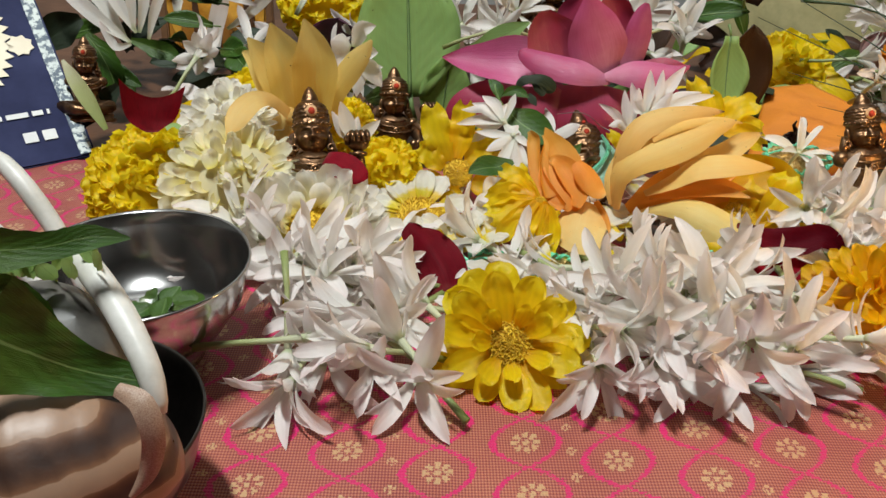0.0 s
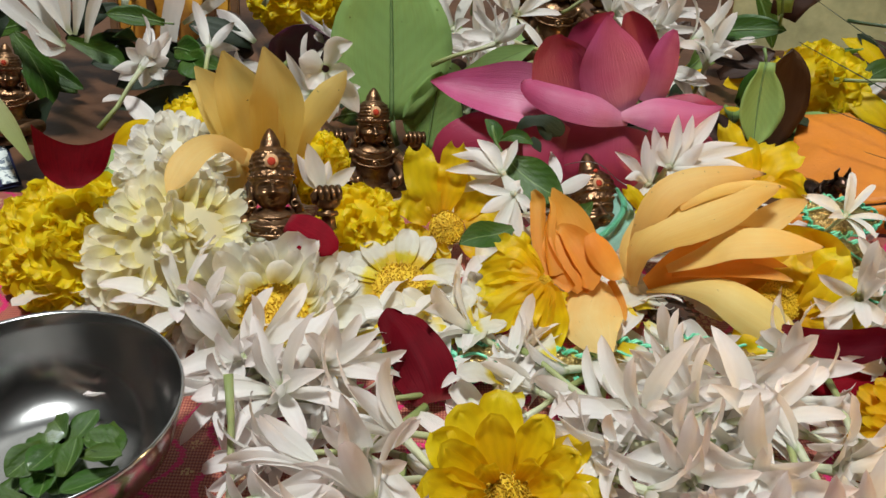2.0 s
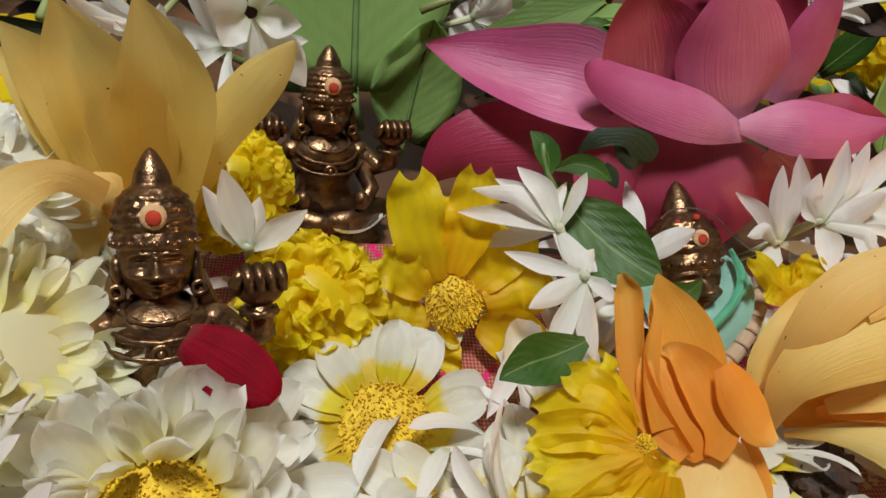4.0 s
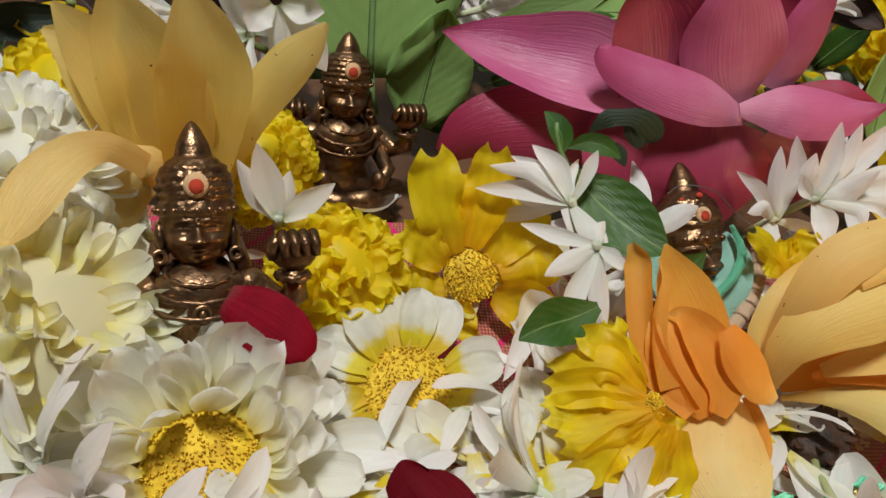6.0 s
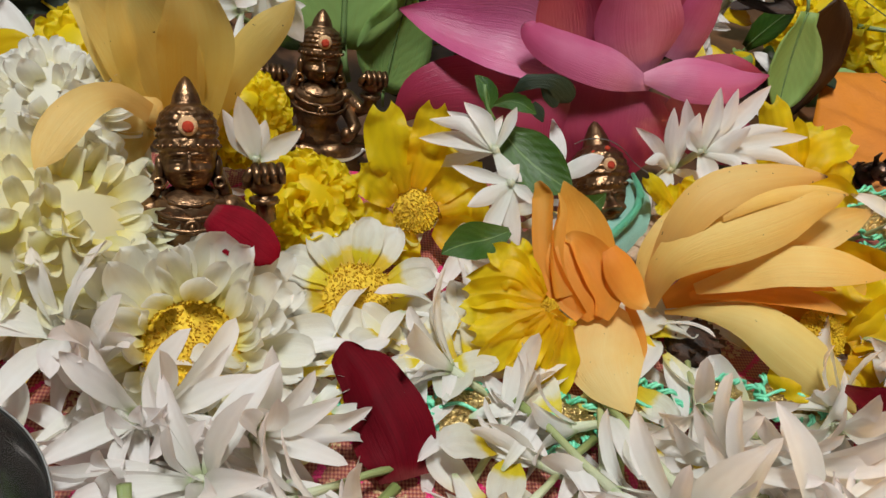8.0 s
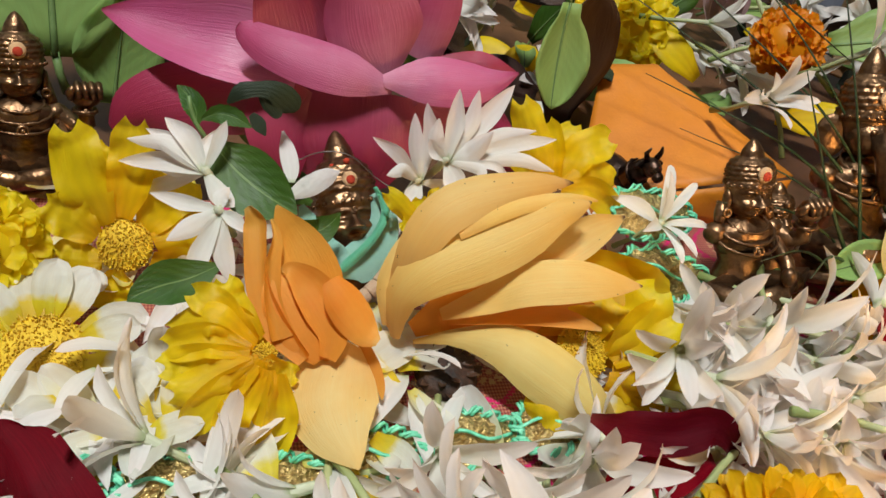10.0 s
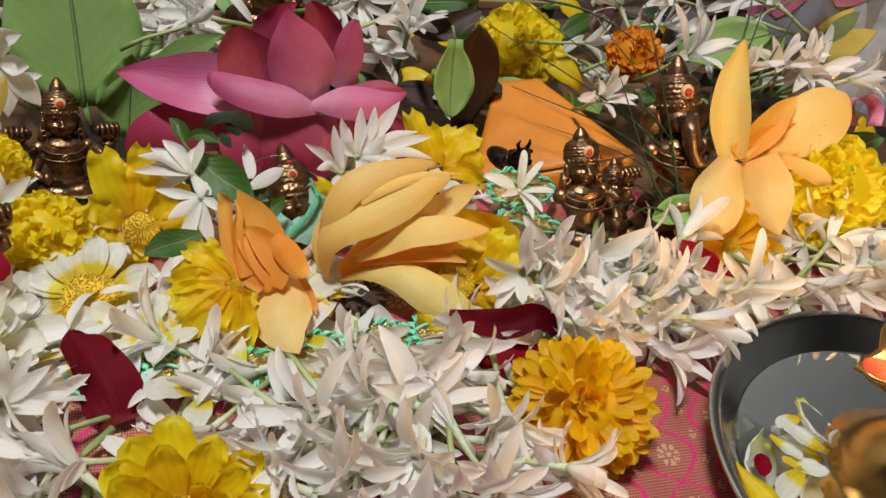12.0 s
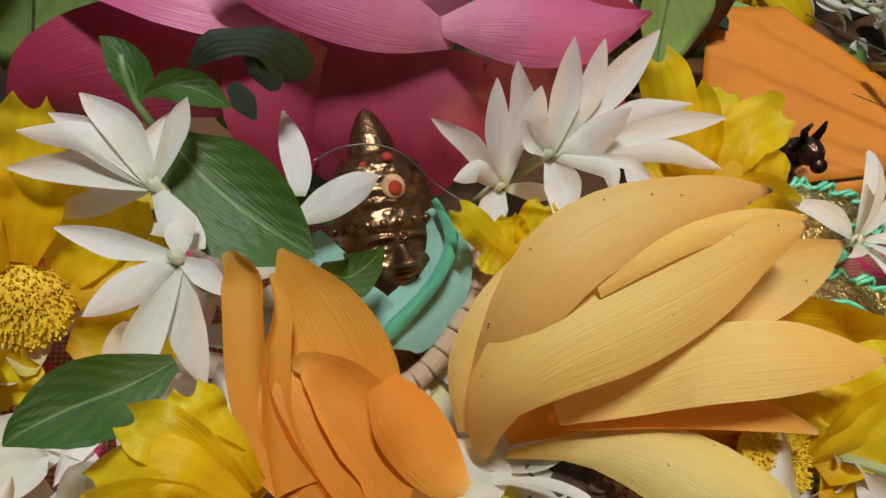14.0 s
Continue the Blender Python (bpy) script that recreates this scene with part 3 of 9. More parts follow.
def cloth_sheet(name, mat, x0, x1, y0, y1, z, nx, ny, swell, drop):
    verts, faces = [], []
    for j in range(ny + 1):
        for i in range(nx + 1):
            x, y = x0 + (x1 - x0) * i / nx, y0 + (y1 - y0) * j / ny
            h = swell * noise.noise((x * 22, y * 22, 3.1)) + 0.4 * swell * noise.noise((x * 70, y * 70, 1.0))
            e = max(x0 + 0.012 - x, x - x1 + 0.012, y0 + 0.012 - y, 0.0)
            verts.append((x, y, z + h - drop * (e / 0.012)))
    for j in range(ny):
        for i in range(nx):
            a = j * (nx + 1) + i
            faces.append((a, a + 1, a + nx + 2, a + nx + 1))
    return mesh_of(name, verts, faces, mat)


CLOTH = brocade()
tagged(new("altar_cloth", cloth_sheet("altar_cloth", CLOTH, -0.46, 0.61, -0.16, 0.300, 0.0, 160, 90, 0.0012, 0.05)), "pink silk brocade altar cloth with gold rosettes", "cloth", kind="structure")


# ---- flower kinds ----


def variants(name, mat, count, spread=0.12, **kw):
    return [petal_mesh(name, mat, random.Random(100 + i), 1.0, **{k: (v + random.Random(i * 7 + j).uniform(-spread, spread) * abs(v) if isinstance(v, float) else v) for j, (k, v) in enumerate(kw.items())}) for i in range(count)]


P_WHITE = variants("petal", WHITE, 9, 0.35, p=1.15, q=0.62, base=0.28, curl=-0.8, curl_at=1.6, cup=0.28, fold=0.06, ruffle=0.05, twist=0.2, wide=0.24, nu=8, nv=4)
P_CREAM = variants("petal", CREAM, 7, 0.3, p=1.5, q=0.42, base=0.3, curl=0.9, curl_at=1.2, cup=0.5, ruffle=0.07, waves=1.3, notch=0.5, twist=0.3, wide=0.46, nu=10, nv=6)
P_CREAMY = variants("petal", CREAM_YELLOW, 7, 0.3, p=1.5, q=0.42, base=0.3, curl=0.9, curl_at=1.2, cup=0.5, ruffle=0.07, waves=1.3, notch=0.5, twist=0.3, wide=0.46, nu=10, nv=6)
P_DAISY = variants("petal", DAISY, 4, p=1.4, q=0.42, base=0.45, curl=-0.6, cup=0.25, ruffle=0.06, notch=1.0, wide=0.62, nu=10, nv=6)
P_YELLOW = variants("petal", YELLOW, 5, p=1.5, q=0.42, base=0.35, curl=0.5, cup=0.35, ruffle=0.10, notch=0.8, wide=0.60, nu=10, nv=6)
P_LEMON = variants("petal", LEMON, 5, p=1.7, q=0.4, base=0.3, curl=0.8, cup=0.2, ruffle=0.20, waves=1.5, wide=0.85, nu=8, nv=8)
P_GOLD = variants("petal", GOLD, 5, p=1.6, q=0.42, base=0.3, curl=0.7, cup=0.5, ruffle=0.08, wide=0.38, nu=6, nv=4)
P_ORANGE = variants("petal", ORANGE, 4, p=1.7, q=0.4, base=0.3, curl=0.6, cup=0.2, ruffle=0.28, waves=2.0, wide=0.95, nu=4, nv=4)


def white_flower_kind(rng, petals, spread):
    root = thing("tuberose_blossom", (0, 0, 0), "white star-shaped blossom with narrow pointed petals", "flower", "loose white blossoms")
    ring(root, P_WHITE, rng, petals - petals // 2, 0.0012, 0.0, spread, 0.0185, jit=16, sjit=0.16)
    ring(root, P_WHITE, rng, petals // 2, 0.0009, 0.0008, spread + 18, 0.0165, jit=16, az0=180.0 / petals + 15)
    me = tube_mesh("flower_tube", TUBE, [(0.002, 0.0012, -0.026), (0.0012, 0, -0.016), (0.0006, 0.0003, -0.007), (0, 0, 0.0012)], [0.0011, 0.0008, 0.0008, 0.0012], 7)
    piece("flower_tube", me, root, None, "pale green flower tube")
    return root


WHITE_KINDS = [white_flower_kind(random.Random(31 + i), n, e) for i, (n, e) in enumerate(((8, 16), (9, 36), (8, 52), (7, 66), (9, 28)))]
WHITE_USED = set()


def white_flower(at, normal, spin=0.0, kind=0, size=1.0):
    src = WHITE_KINDS[kind % len(WHITE_KINDS)]
    m = axis_pose(at, normal, spin)
    if kind % len(WHITE_KINDS) not in WHITE_USED and size == 1.0:
        WHITE_USED.add(kind % len(WHITE_KINDS))
        src.matrix_basis = m
        return src
    ob = copy_thing(src, m)
    ob.scale = (size, size, size)
    return ob


def cream_mum(at, normal, r, label, eye=0.0, seed=1, petals=P_CREAM):
    rng = random.Random(seed)
    root = thing("chrysanthemum", at, label, "flower", "cream chrysanthemums")
    root.matrix_basis = axis_pose(at, normal, rng.uniform(0, 90))
    rows = ((30, 0.42, -0.30, -24, 0.66), (32, 0.42, -0.18, -4, 0.66), (30, 0.41, -0.06, 16, 0.60), (28, 0.40, 0.02, 34, 0.54), (24, 0.38, 0.07, 52, 0.47), (18, 0.36, 0.10, 70, 0.38))
    for k, (n, rr, zz, el, s) in enumerate(rows):
        ring(root, petals, rng, n, r * rr, r * zz, el, r * s, jit=19, az0=k * 13, sjit=0.26)
    if eye:
        piece("disc", florets("disc", DISC, rng, r * (eye + 0.11), r * 0.12, 560, r * 0.011), root, pose(0, 0, r * 0.02), "golden disc of tiny florets")["kind"] = "stuff"
    return root


def open_flower(name, petals, at, normal, r, disc, rings, label, category, group="", seed=1, spin=0.0):
    """A flat flower: rings of (count, elevation, length) round a floret disc."""
    rng = random.Random(seed)
    root = thing(name, at, label, category, group)
    root.matrix_basis = axis_pose(at, normal, spin)
    for k, (n, el, s) in enumerate(rings):
        ring(root, petals, rng, n, r * disc * 0.75, -r * 0.05 + r * 0.04 * k, el, r * s * (1 - disc * 0.6), jit=8, az0=k * 17)
    if disc:
        piece("disc", florets("disc", DISC, rng, r * disc, r * 0.10, 620, r * 0.013), root, pose(0, 0, -r * 0.02), "ochre disc of tiny florets")["kind"] = "stuff"
    return root


def marigold(at, normal, r, petals, label, seed=1, count=120, flat=0.75, length=0.42, lie=0.35, name="marigold", group="marigolds"):
    """A dense pompon of petals on a dome; lie 0: they stand up, 1: they lie on it like scales."""
    rng = random.Random(seed)
    root = thing(name, at, label, "flower", group)
    root.matrix_basis = axis_pose(at, normal, rng.uniform(0, 90))
    core = lathe([(0.0001, r * flat * 0.80), (r * 0.4, r * flat * 0.70), (r * 0.70, r * flat * 0.36), (r * 0.74, -r * 0.1), (r * 0.4, -r * 0.5), (0.0001, -r * 0.6)], 20)
    piece("core", mesh_of("core", core[0], core[1], petals[0].materials[0], [(0.5, 0.6)] * len(core[0])), root)
    for i in range(count):
        f = (i + 0.5) / count
        ct = 1 - 1.3 * f
        th = math.acos(max(-1, ct))
        az = i * 2.39996 + rng.uniform(-0.2, 0.2)
        n = V(math.sin(th) * math.cos(az), math.sin(th) * math.sin(az), math.cos(th))
        out_way = V(math.cos(th) * math.cos(az), math.cos(th) * math.sin(az), -math.sin(th))
        p = V(n.x * r * 0.62, n.y * r * 0.62, n.z * r * 0.62 * flat + r * 0.02)
        if th < 0.45:
            out_way = V(rng.uniform(-1, 1), rng.uniform(-1, 1), 0.0)
        d = n * (rng.uniform(0.55, 0.95) * (1 - 0.75 * lie)) + out_way * (rng.uniform(0.25, 0.75) + 0.5 * lie) + V(0, 0, 0.15)
        m = aim(p, p + d.normalized() * r * length * rng.uniform(0.85, 1.2), n * 0.8 - out_way * (0.7 * (1 - lie)) + V(0.01, 0.02, 0.1)) @ pose(0, 0, 0, 0, rng.uniform(-30, 30), 0)
        piece("petal", rng.choice(petals), root, m)
    return root


# ---- flowers on the altar ----
EYE_AT = V(0.0, 0.06, 0.16)


def facing(at, up=0.5):
    """Half towards the front, half upwards."""
    d = (EYE_AT - V(*at)).normalized()
    return tuple(d * (1 - up) + V(0, 0, 1) * up)


marigold((-0.096, 0.253, 0.010), facing((-0.09, 0.25, 0.01), 0.35), 0.0255, P_LEMON, "large lemon-yellow ruffled marigold beside the steel bowl", 2, 460, length=0.30, lie=0.6)
marigold((0.121, 0.187, 0.009), facing((0.12, 0.18, 0.01), 0.35), 0.0185, P_GOLD, "golden-yellow full marigold on the pink cloth", 3, 280, length=0.52)
marigold((0.250, 0.265, 0.020), (-0.3, -0.6, 0.6), 0.0255, P_LEMON, "yellow ruffled marigold behind the champak petals", 4, 280, length=0.32)
marigold((0.172, 0.395, 0.014), (-0.2, -0.6, 0.7), 0.024, P_LEMON, "lemon-yellow marigold by the painted panel", 5, 220, length=0.34)
marigold((-0.062, 0.455, 0.030), (0.1, -0.7, 0.6), 0.027, P_LEMON, "lemon-yellow marigold at the back of the altar", 6, 220, length=0.34)
marigold((0.199, 0.338, 0.040), (-0.3, -0.6, 0.6), 0.0125, P_ORANGE, "small deep-orange marigold near the idols", 7, 160, length=0.34)
marigold((0.262, 0.455, 0.045), (-0.2, -0.6, 0.6), 0.018, P_LEMON, "yellow marigold hanging at the back", 8, 160, length=0.34)
marigold((-0.018, 0.268, 0.012), facing((-0.02, 0.27, 0.02), 0.2), 0.0135, P_LEMON, "small bright yellow ruffled marigold beside an idol", 9, 170, length=0.42)
marigold((-0.072, 0.305, 0.022), facing((-0.07, 0.3, 0.02), 0.3), 0.016, P_LEMON, "yellow marigold half hidden behind cream flowers", 10, 170, length=0.34)
marigold((-0.0342, 0.289, 0.0206), (0.1, -0.7, 0.6), 0.0130, P_LEMON, "lemon-yellow marigold behind the crowned idol", 28, 220, length=0.34)

marigold((-0.071, 0.273, 0.025), facing((-0.07, 0.27, 0.03), 0.4), 0.0185, P_CREAM, "cream-white chrysanthemum with packed petals", 11, 220, flat=0.8, length=0.42, lie=0.28, name="chrysanthemum", group="cream chrysanthemums")
marigold((-0.066, 0.246, 0.013), facing((-0.06, 0.245, 0.02), 0.45), 0.0245, P_CREAMY, "pale yellow-cream chrysanthemum with incurved petals", 12, 260, flat=0.8, length=0.42, lie=0.28, name="chrysanthemum", group="cream chrysanthemums")
cream_mum((-0.0365, 0.2265, 0.009), facing((-0.036, 0.224, 0.01), 0.4), 0.0240, "white chrysanthemum with a golden centre", 0.28, 13)
marigold((0.312, 0.268, 0.016), (-0.4, -0.6, 0.7), 0.0245, P_CREAMY, "cream chrysanthemum with a yellow heart", 14, 220, flat=0.8, length=0.42, lie=0.28, name="chrysanthemum", group="cream chrysanthemums")

open_flower("daisy", P_DAISY, (-0.0045, 0.246, 0.006), facing((0, 0.24, 0.01), 0.45), 0.0175, 0.46, ((11, 8, 1.0), (9, -14, 1.05)), "white daisy-like chrysanthemum with yellow petal bases", "flower", seed=21)
open_flower("chrysanthemum", P_YELLOW, (0.020, 0.169, 0.009), (0.0, -0.75, 0.62), 0.0195, 0.30, ((13, -4, 1.0), (11, 24, 0.85), (7, 48, 0.6)), "bright yellow chrysanthemum lying on the pink cloth", "flower", "yellow chrysanthemums", 22)
flower = thing("chrysanthemum", (0.0325, 0.236, 0.0184), "yellow chrysanthemum under an apricot bud", "flower", "yellow chrysanthemums")
blade(flower, "petal", YELLOW, ((0.0325, 0.2360, 0.0184), (0.0288, 0.2374, 0.0206), (0.0252, 0.2389, 0.0227), (0.0204, 0.2406, 0.0190), (0.0177, 0.2415, 0.0169)), (0.0025, 0.0049, 0.0061, 0.0057, 0.0025), (-0.02, -0.70, 0.71), cup=-0.50, notch=0.10, ruffle=0.15, waves=3.2)
blade(flower, "petal", YELLOW, ((0.0315, 0.2340, 0.0195), (0.0279, 0.2353, 0.0196), (0.0243, 0.2365, 0.0198), (0.0195, 0.2381, 0.0171), (0.0169, 0.2390, 0.0157)), (0.0026, 0.0051, 0.0064, 0.0059, 0.0026), (-0.02, -0.69, 0.73), cup=0.50, notch=0.10, ruffle=0.15, waves=3.2)
blade(flower, "petal", YELLOW, ((0.0314, 0.2330, 0.0195), (0.0271, 0.2337, 0.0180), (0.0227, 0.2345, 0.0166), (0.0186, 0.2351, 0.0149), (0.0164, 0.2355, 0.0139)), (0.0026, 0.0052, 0.0065, 0.0060, 0.0026), (-0.01, -0.67, 0.74), cup=0.20, notch=0.10, ruffle=0.15, waves=3.2)
blade(flower, "petal", YELLOW, ((0.0320, 0.2310, 0.0199), (0.0280, 0.2307, 0.0177), (0.0239, 0.2304, 0.0154), (0.0202, 0.2301, 0.0140), (0.0181, 0.2300, 0.0133)), (0.0026, 0.0051, 0.0064, 0.0059, 0.0026), (-0.02, -0.65, 0.76), cup=-0.50, notch=0.10, ruffle=0.15, waves=3.2)
blade(flower, "petal", YELLOW, ((0.0323, 0.2305, 0.0199), (0.0292, 0.2295, 0.0170), (0.0260, 0.2284, 0.0141), (0.0226, 0.2272, 0.0099), (0.0207, 0.2265, 0.0077)), (0.0025, 0.0050, 0.0063, 0.0058, 0.0025), (-0.03, -0.63, 0.78), cup=0.50, notch=0.10, ruffle=0.15, waves=3.2)
blade(flower, "petal", YELLOW, ((0.0334, 0.2300, 0.0192), (0.0315, 0.2284, 0.0162), (0.0295, 0.2268, 0.0131), (0.0280, 0.2253, 0.0098), (0.0272, 0.2245, 0.0080)), (0.0025, 0.0050, 0.0063, 0.0058, 0.0025), (-0.07, -0.61, 0.79), cup=0.20, notch=0.10, ruffle=0.15, waves=3.2)
blade(flower, "petal", YELLOW, ((0.0344, 0.2295, 0.0196), (0.0338, 0.2278, 0.0160), (0.0332, 0.2261, 0.0122), (0.0317, 0.2238, 0.0071), (0.0308, 0.2225, 0.0043)), (0.0024, 0.0048, 0.0061, 0.0056, 0.0025), (-0.09, -0.60, 0.79), cup=-0.50, notch=0.10, ruffle=0.15, waves=3.2)
blade(flower, "petal", YELLOW, ((0.0362, 0.2290, 0.0189), (0.0366, 0.2272, 0.0151), (0.0370, 0.2255, 0.0112), (0.0357, 0.2232, 0.0067), (0.0350, 0.2220, 0.0042)), (0.0024, 0.0048, 0.0061, 0.0057, 0.0025), (-0.12, -0.59, 0.80), cup=0.50, notch=0.10, ruffle=0.15, waves=3.2)
blade(flower, "petal", YELLOW, ((0.0327, 0.2380, 0.0174), (0.0294, 0.2397, 0.0204), (0.0261, 0.2414, 0.0233), (0.0230, 0.2428, 0.0244), (0.0214, 0.2435, 0.0249)), (0.0024, 0.0047, 0.0059, 0.0054, 0.0023), (-0.04, -0.72, 0.69), cup=0.20, notch=0.10, ruffle=0.15, waves=3.2)
blade(flower, "petal", YELLOW, ((0.0337, 0.2390, 0.0168), (0.0311, 0.2414, 0.0195), (0.0285, 0.2437, 0.0221), (0.0276, 0.2452, 0.0243), (0.0271, 0.2460, 0.0255)), (0.0024, 0.0048, 0.0060, 0.0055, 0.0024), (-0.06, -0.73, 0.68), cup=-0.50, notch=0.10, ruffle=0.15, waves=3.2)
blade(flower, "petal", YELLOW, ((0.0321, 0.2355, 0.0167), (0.0297, 0.2363, 0.0167), (0.0273, 0.2370, 0.0167), (0.0243, 0.2380, 0.0145), (0.0227, 0.2385, 0.0133)), (0.0022, 0.0044, 0.0055, 0.0051, 0.0022), (-0.04, -0.68, 0.74), cup=0.50, notch=0.10, ruffle=0.15, waves=3.2)
blade(flower, "petal", YELLOW, ((0.0331, 0.2335, 0.0176), (0.0308, 0.2334, 0.0163), (0.0285, 0.2333, 0.0150), (0.0261, 0.2331, 0.0116), (0.0247, 0.2330, 0.0098)), (0.0022, 0.0043, 0.0054, 0.0050, 0.0022), (-0.05, -0.65, 0.76), cup=0.20, notch=0.10, ruffle=0.15, waves=3.2)
blade(flower, "petal", YELLOW, ((0.0337, 0.2330, 0.0181), (0.0326, 0.2320, 0.0153), (0.0314, 0.2311, 0.0124), (0.0304, 0.2301, 0.0090), (0.0299, 0.2295, 0.0072)), (0.0021, 0.0043, 0.0054, 0.0051, 0.0022), (-0.08, -0.63, 0.77), cup=-0.50, notch=0.10, ruffle=0.15, waves=3.2)
blade(flower, "petal", YELLOW, ((0.0346, 0.2395, 0.0151), (0.0326, 0.2404, 0.0169), (0.0307, 0.2414, 0.0187), (0.0282, 0.2424, 0.0200), (0.0269, 0.2430, 0.0208)), (0.0020, 0.0039, 0.0048, 0.0044, 0.0019), (-0.07, -0.71, 0.71), cup=0.50, notch=0.10, ruffle=0.15, waves=3.2)
blade(flower, "petal", YELLOW, ((0.0346, 0.2340, 0.0180), (0.0359, 0.2339, 0.0157), (0.0372, 0.2337, 0.0134), (0.0392, 0.2336, 0.0133), (0.0404, 0.2335, 0.0132)), (0.0019, 0.0038, 0.0048, 0.0044, 0.0019), (-0.13, -0.65, 0.75), cup=0.20, notch=0.10, ruffle=0.15, waves=3.2)
piece("disc", florets("disc", DISC, random.Random(5), 0.0022, 0.0012, 360, 0.00022), flower, Matrix.Translation(-flower.location) @ axis_pose((0.0341, 0.2355, 0.0165), (0.3, -0.6, 0.7)), "ochre disc of tiny florets")["kind"] = "stuff"
flower = thing("chrysanthemum", (0.0049, 0.2735, 0.0145), "yellow chrysanthemum with an ochre disc behind the daisy", "flower", "yellow chrysanthemums")
blade(flower, "petal", YELLOW, ((0.0049, 0.2735, 0.0145), (0.0027, 0.2753, 0.0190), (0.0006, 0.2772, 0.0235), (-0.0009, 0.2797, 0.0298), (-0.0017, 0.2810, 0.0332)), (0.0042, 0.0084, 0.0104, 0.0095, 0.0041), (-0.08, -0.83, 0.55), cup=-0.50, notch=0.10, ruffle=0.15, waves=3.2)
blade(flower, "petal", YELLOW, ((0.0081, 0.2745, 0.0155), (0.0091, 0.2767, 0.0204), (0.0100, 0.2790, 0.0253), (0.0104, 0.2816, 0.0309), (0.0107, 0.2830, 0.0339)), (0.0038, 0.0075, 0.0093, 0.0084, 0.0037), (-0.13, -0.83, 0.54), cup=0.50, notch=0.10, ruffle=0.15, waves=3.2)
blade(flower, "petal", YELLOW, ((0.0125, 0.2735, 0.0135), (0.0149, 0.2752, 0.0171), (0.0173, 0.2770, 0.0206), (0.0200, 0.2783, 0.0223), (0.0215, 0.2790, 0.0233)), (0.0046, 0.0091, 0.0113, 0.0104, 0.0045), (-0.17, -0.81, 0.57), cup=0.20, notch=0.10, ruffle=0.15, waves=3.2)
blade(flower, "petal", YELLOW, ((0.0144, 0.2710, 0.0117), (0.0177, 0.2716, 0.0131), (0.0210, 0.2721, 0.0145), (0.0248, 0.2727, 0.0139), (0.0269, 0.2730, 0.0135)), (0.0044, 0.0089, 0.0111, 0.0103, 0.0045), (-0.19, -0.78, 0.60), cup=-0.50, notch=0.10, ruffle=0.15, waves=3.2)
blade(flower, "petal", YELLOW, ((0.0135, 0.2690, 0.0085), (0.0167, 0.2684, 0.0076), (0.0199, 0.2679, 0.0067), (0.0228, 0.2673, 0.0041), (0.0243, 0.2670, 0.0028)), (0.0045, 0.0089, 0.0112, 0.0104, 0.0045), (-0.18, -0.75, 0.64), cup=0.50, notch=0.10, ruffle=0.15, waves=3.2)
blade(flower, "petal", YELLOW, ((0.0032, 0.2720, 0.0124), (0.0008, 0.2725, 0.0145), (-0.0015, 0.2730, 0.0166), (-0.0046, 0.2737, 0.0186), (-0.0063, 0.2740, 0.0197)), (0.0034, 0.0068, 0.0085, 0.0078, 0.0034), (-0.06, -0.80, 0.59), cup=0.20, notch=0.10, ruffle=0.15, waves=3.2)
blade(flower, "petal", YELLOW, ((0.0042, 0.2695, 0.0081), (0.0017, 0.2696, 0.0082), (-0.0008, 0.2698, 0.0083), (-0.0037, 0.2699, 0.0090), (-0.0052, 0.2700, 0.0093)), (0.0032, 0.0063, 0.0079, 0.0072, 0.0031), (-0.07, -0.77, 0.63), cup=-0.50, notch=0.10, ruffle=0.15, waves=3.2)
blade(flower, "petal", YELLOW, ((0.0072, 0.2675, 0.0076), (0.0069, 0.2664, 0.0053), (0.0065, 0.2653, 0.0029), (0.0066, 0.2645, 0.0010), (0.0067, 0.2640, -0.0001)), (0.0034, 0.0069, 0.0087, 0.0080, 0.0035), (-0.11, -0.75, 0.66), cup=0.50, notch=0.10, ruffle=0.15, waves=3.2)
blade(flower, "petal", YELLOW, ((0.0069, 0.2755, 0.0139), (0.0062, 0.2778, 0.0176), (0.0056, 0.2801, 0.0212), (0.0056, 0.2826, 0.0253), (0.0057, 0.2840, 0.0275)), (0.0035, 0.0070, 0.0087, 0.0080, 0.0035), (-0.10, -0.82, 0.56), cup=0.20, notch=0.10, ruffle=0.15, waves=3.2)
piece("disc", florets("disc", DISC, random.Random(5), 0.0055, 0.002, 360, 0.00022), flower, Matrix.Translation(-flower.location) @ axis_pose((0.0086, 0.2715, 0.0108), (0.0, -0.75, 0.65)), "ochre disc of tiny florets")["kind"] = "stuff"
flower = thing("chrysanthemum", (0.106, 0.2385, 0.011), "yellow chrysanthemum tucked under champak petals", "flower", "yellow chrysanthemums")
blade(flower, "petal", YELLOW, ((0.1060, 0.2385, 0.0110), (0.1086, 0.2397, 0.0150), (0.1111, 0.2409, 0.0189), (0.1138, 0.2423, 0.0235), (0.1152, 0.2430, 0.0259)), (0.0046, 0.0092, 0.0114, 0.0104, 0.0045), (-0.60, -0.56, 0.56), cup=-0.50, notch=0.10, ruffle=0.15, waves=3.2)
blade(flower, "petal", YELLOW, ((0.1071, 0.2370, 0.0103), (0.1105, 0.2375, 0.0146), (0.1138, 0.2380, 0.0189), (0.1171, 0.2383, 0.0208), (0.1188, 0.2385, 0.0219)), (0.0042, 0.0084, 0.0104, 0.0096, 0.0042), (-0.62, -0.54, 0.57), cup=0.50, notch=0.10, ruffle=0.15, waves=3.2)
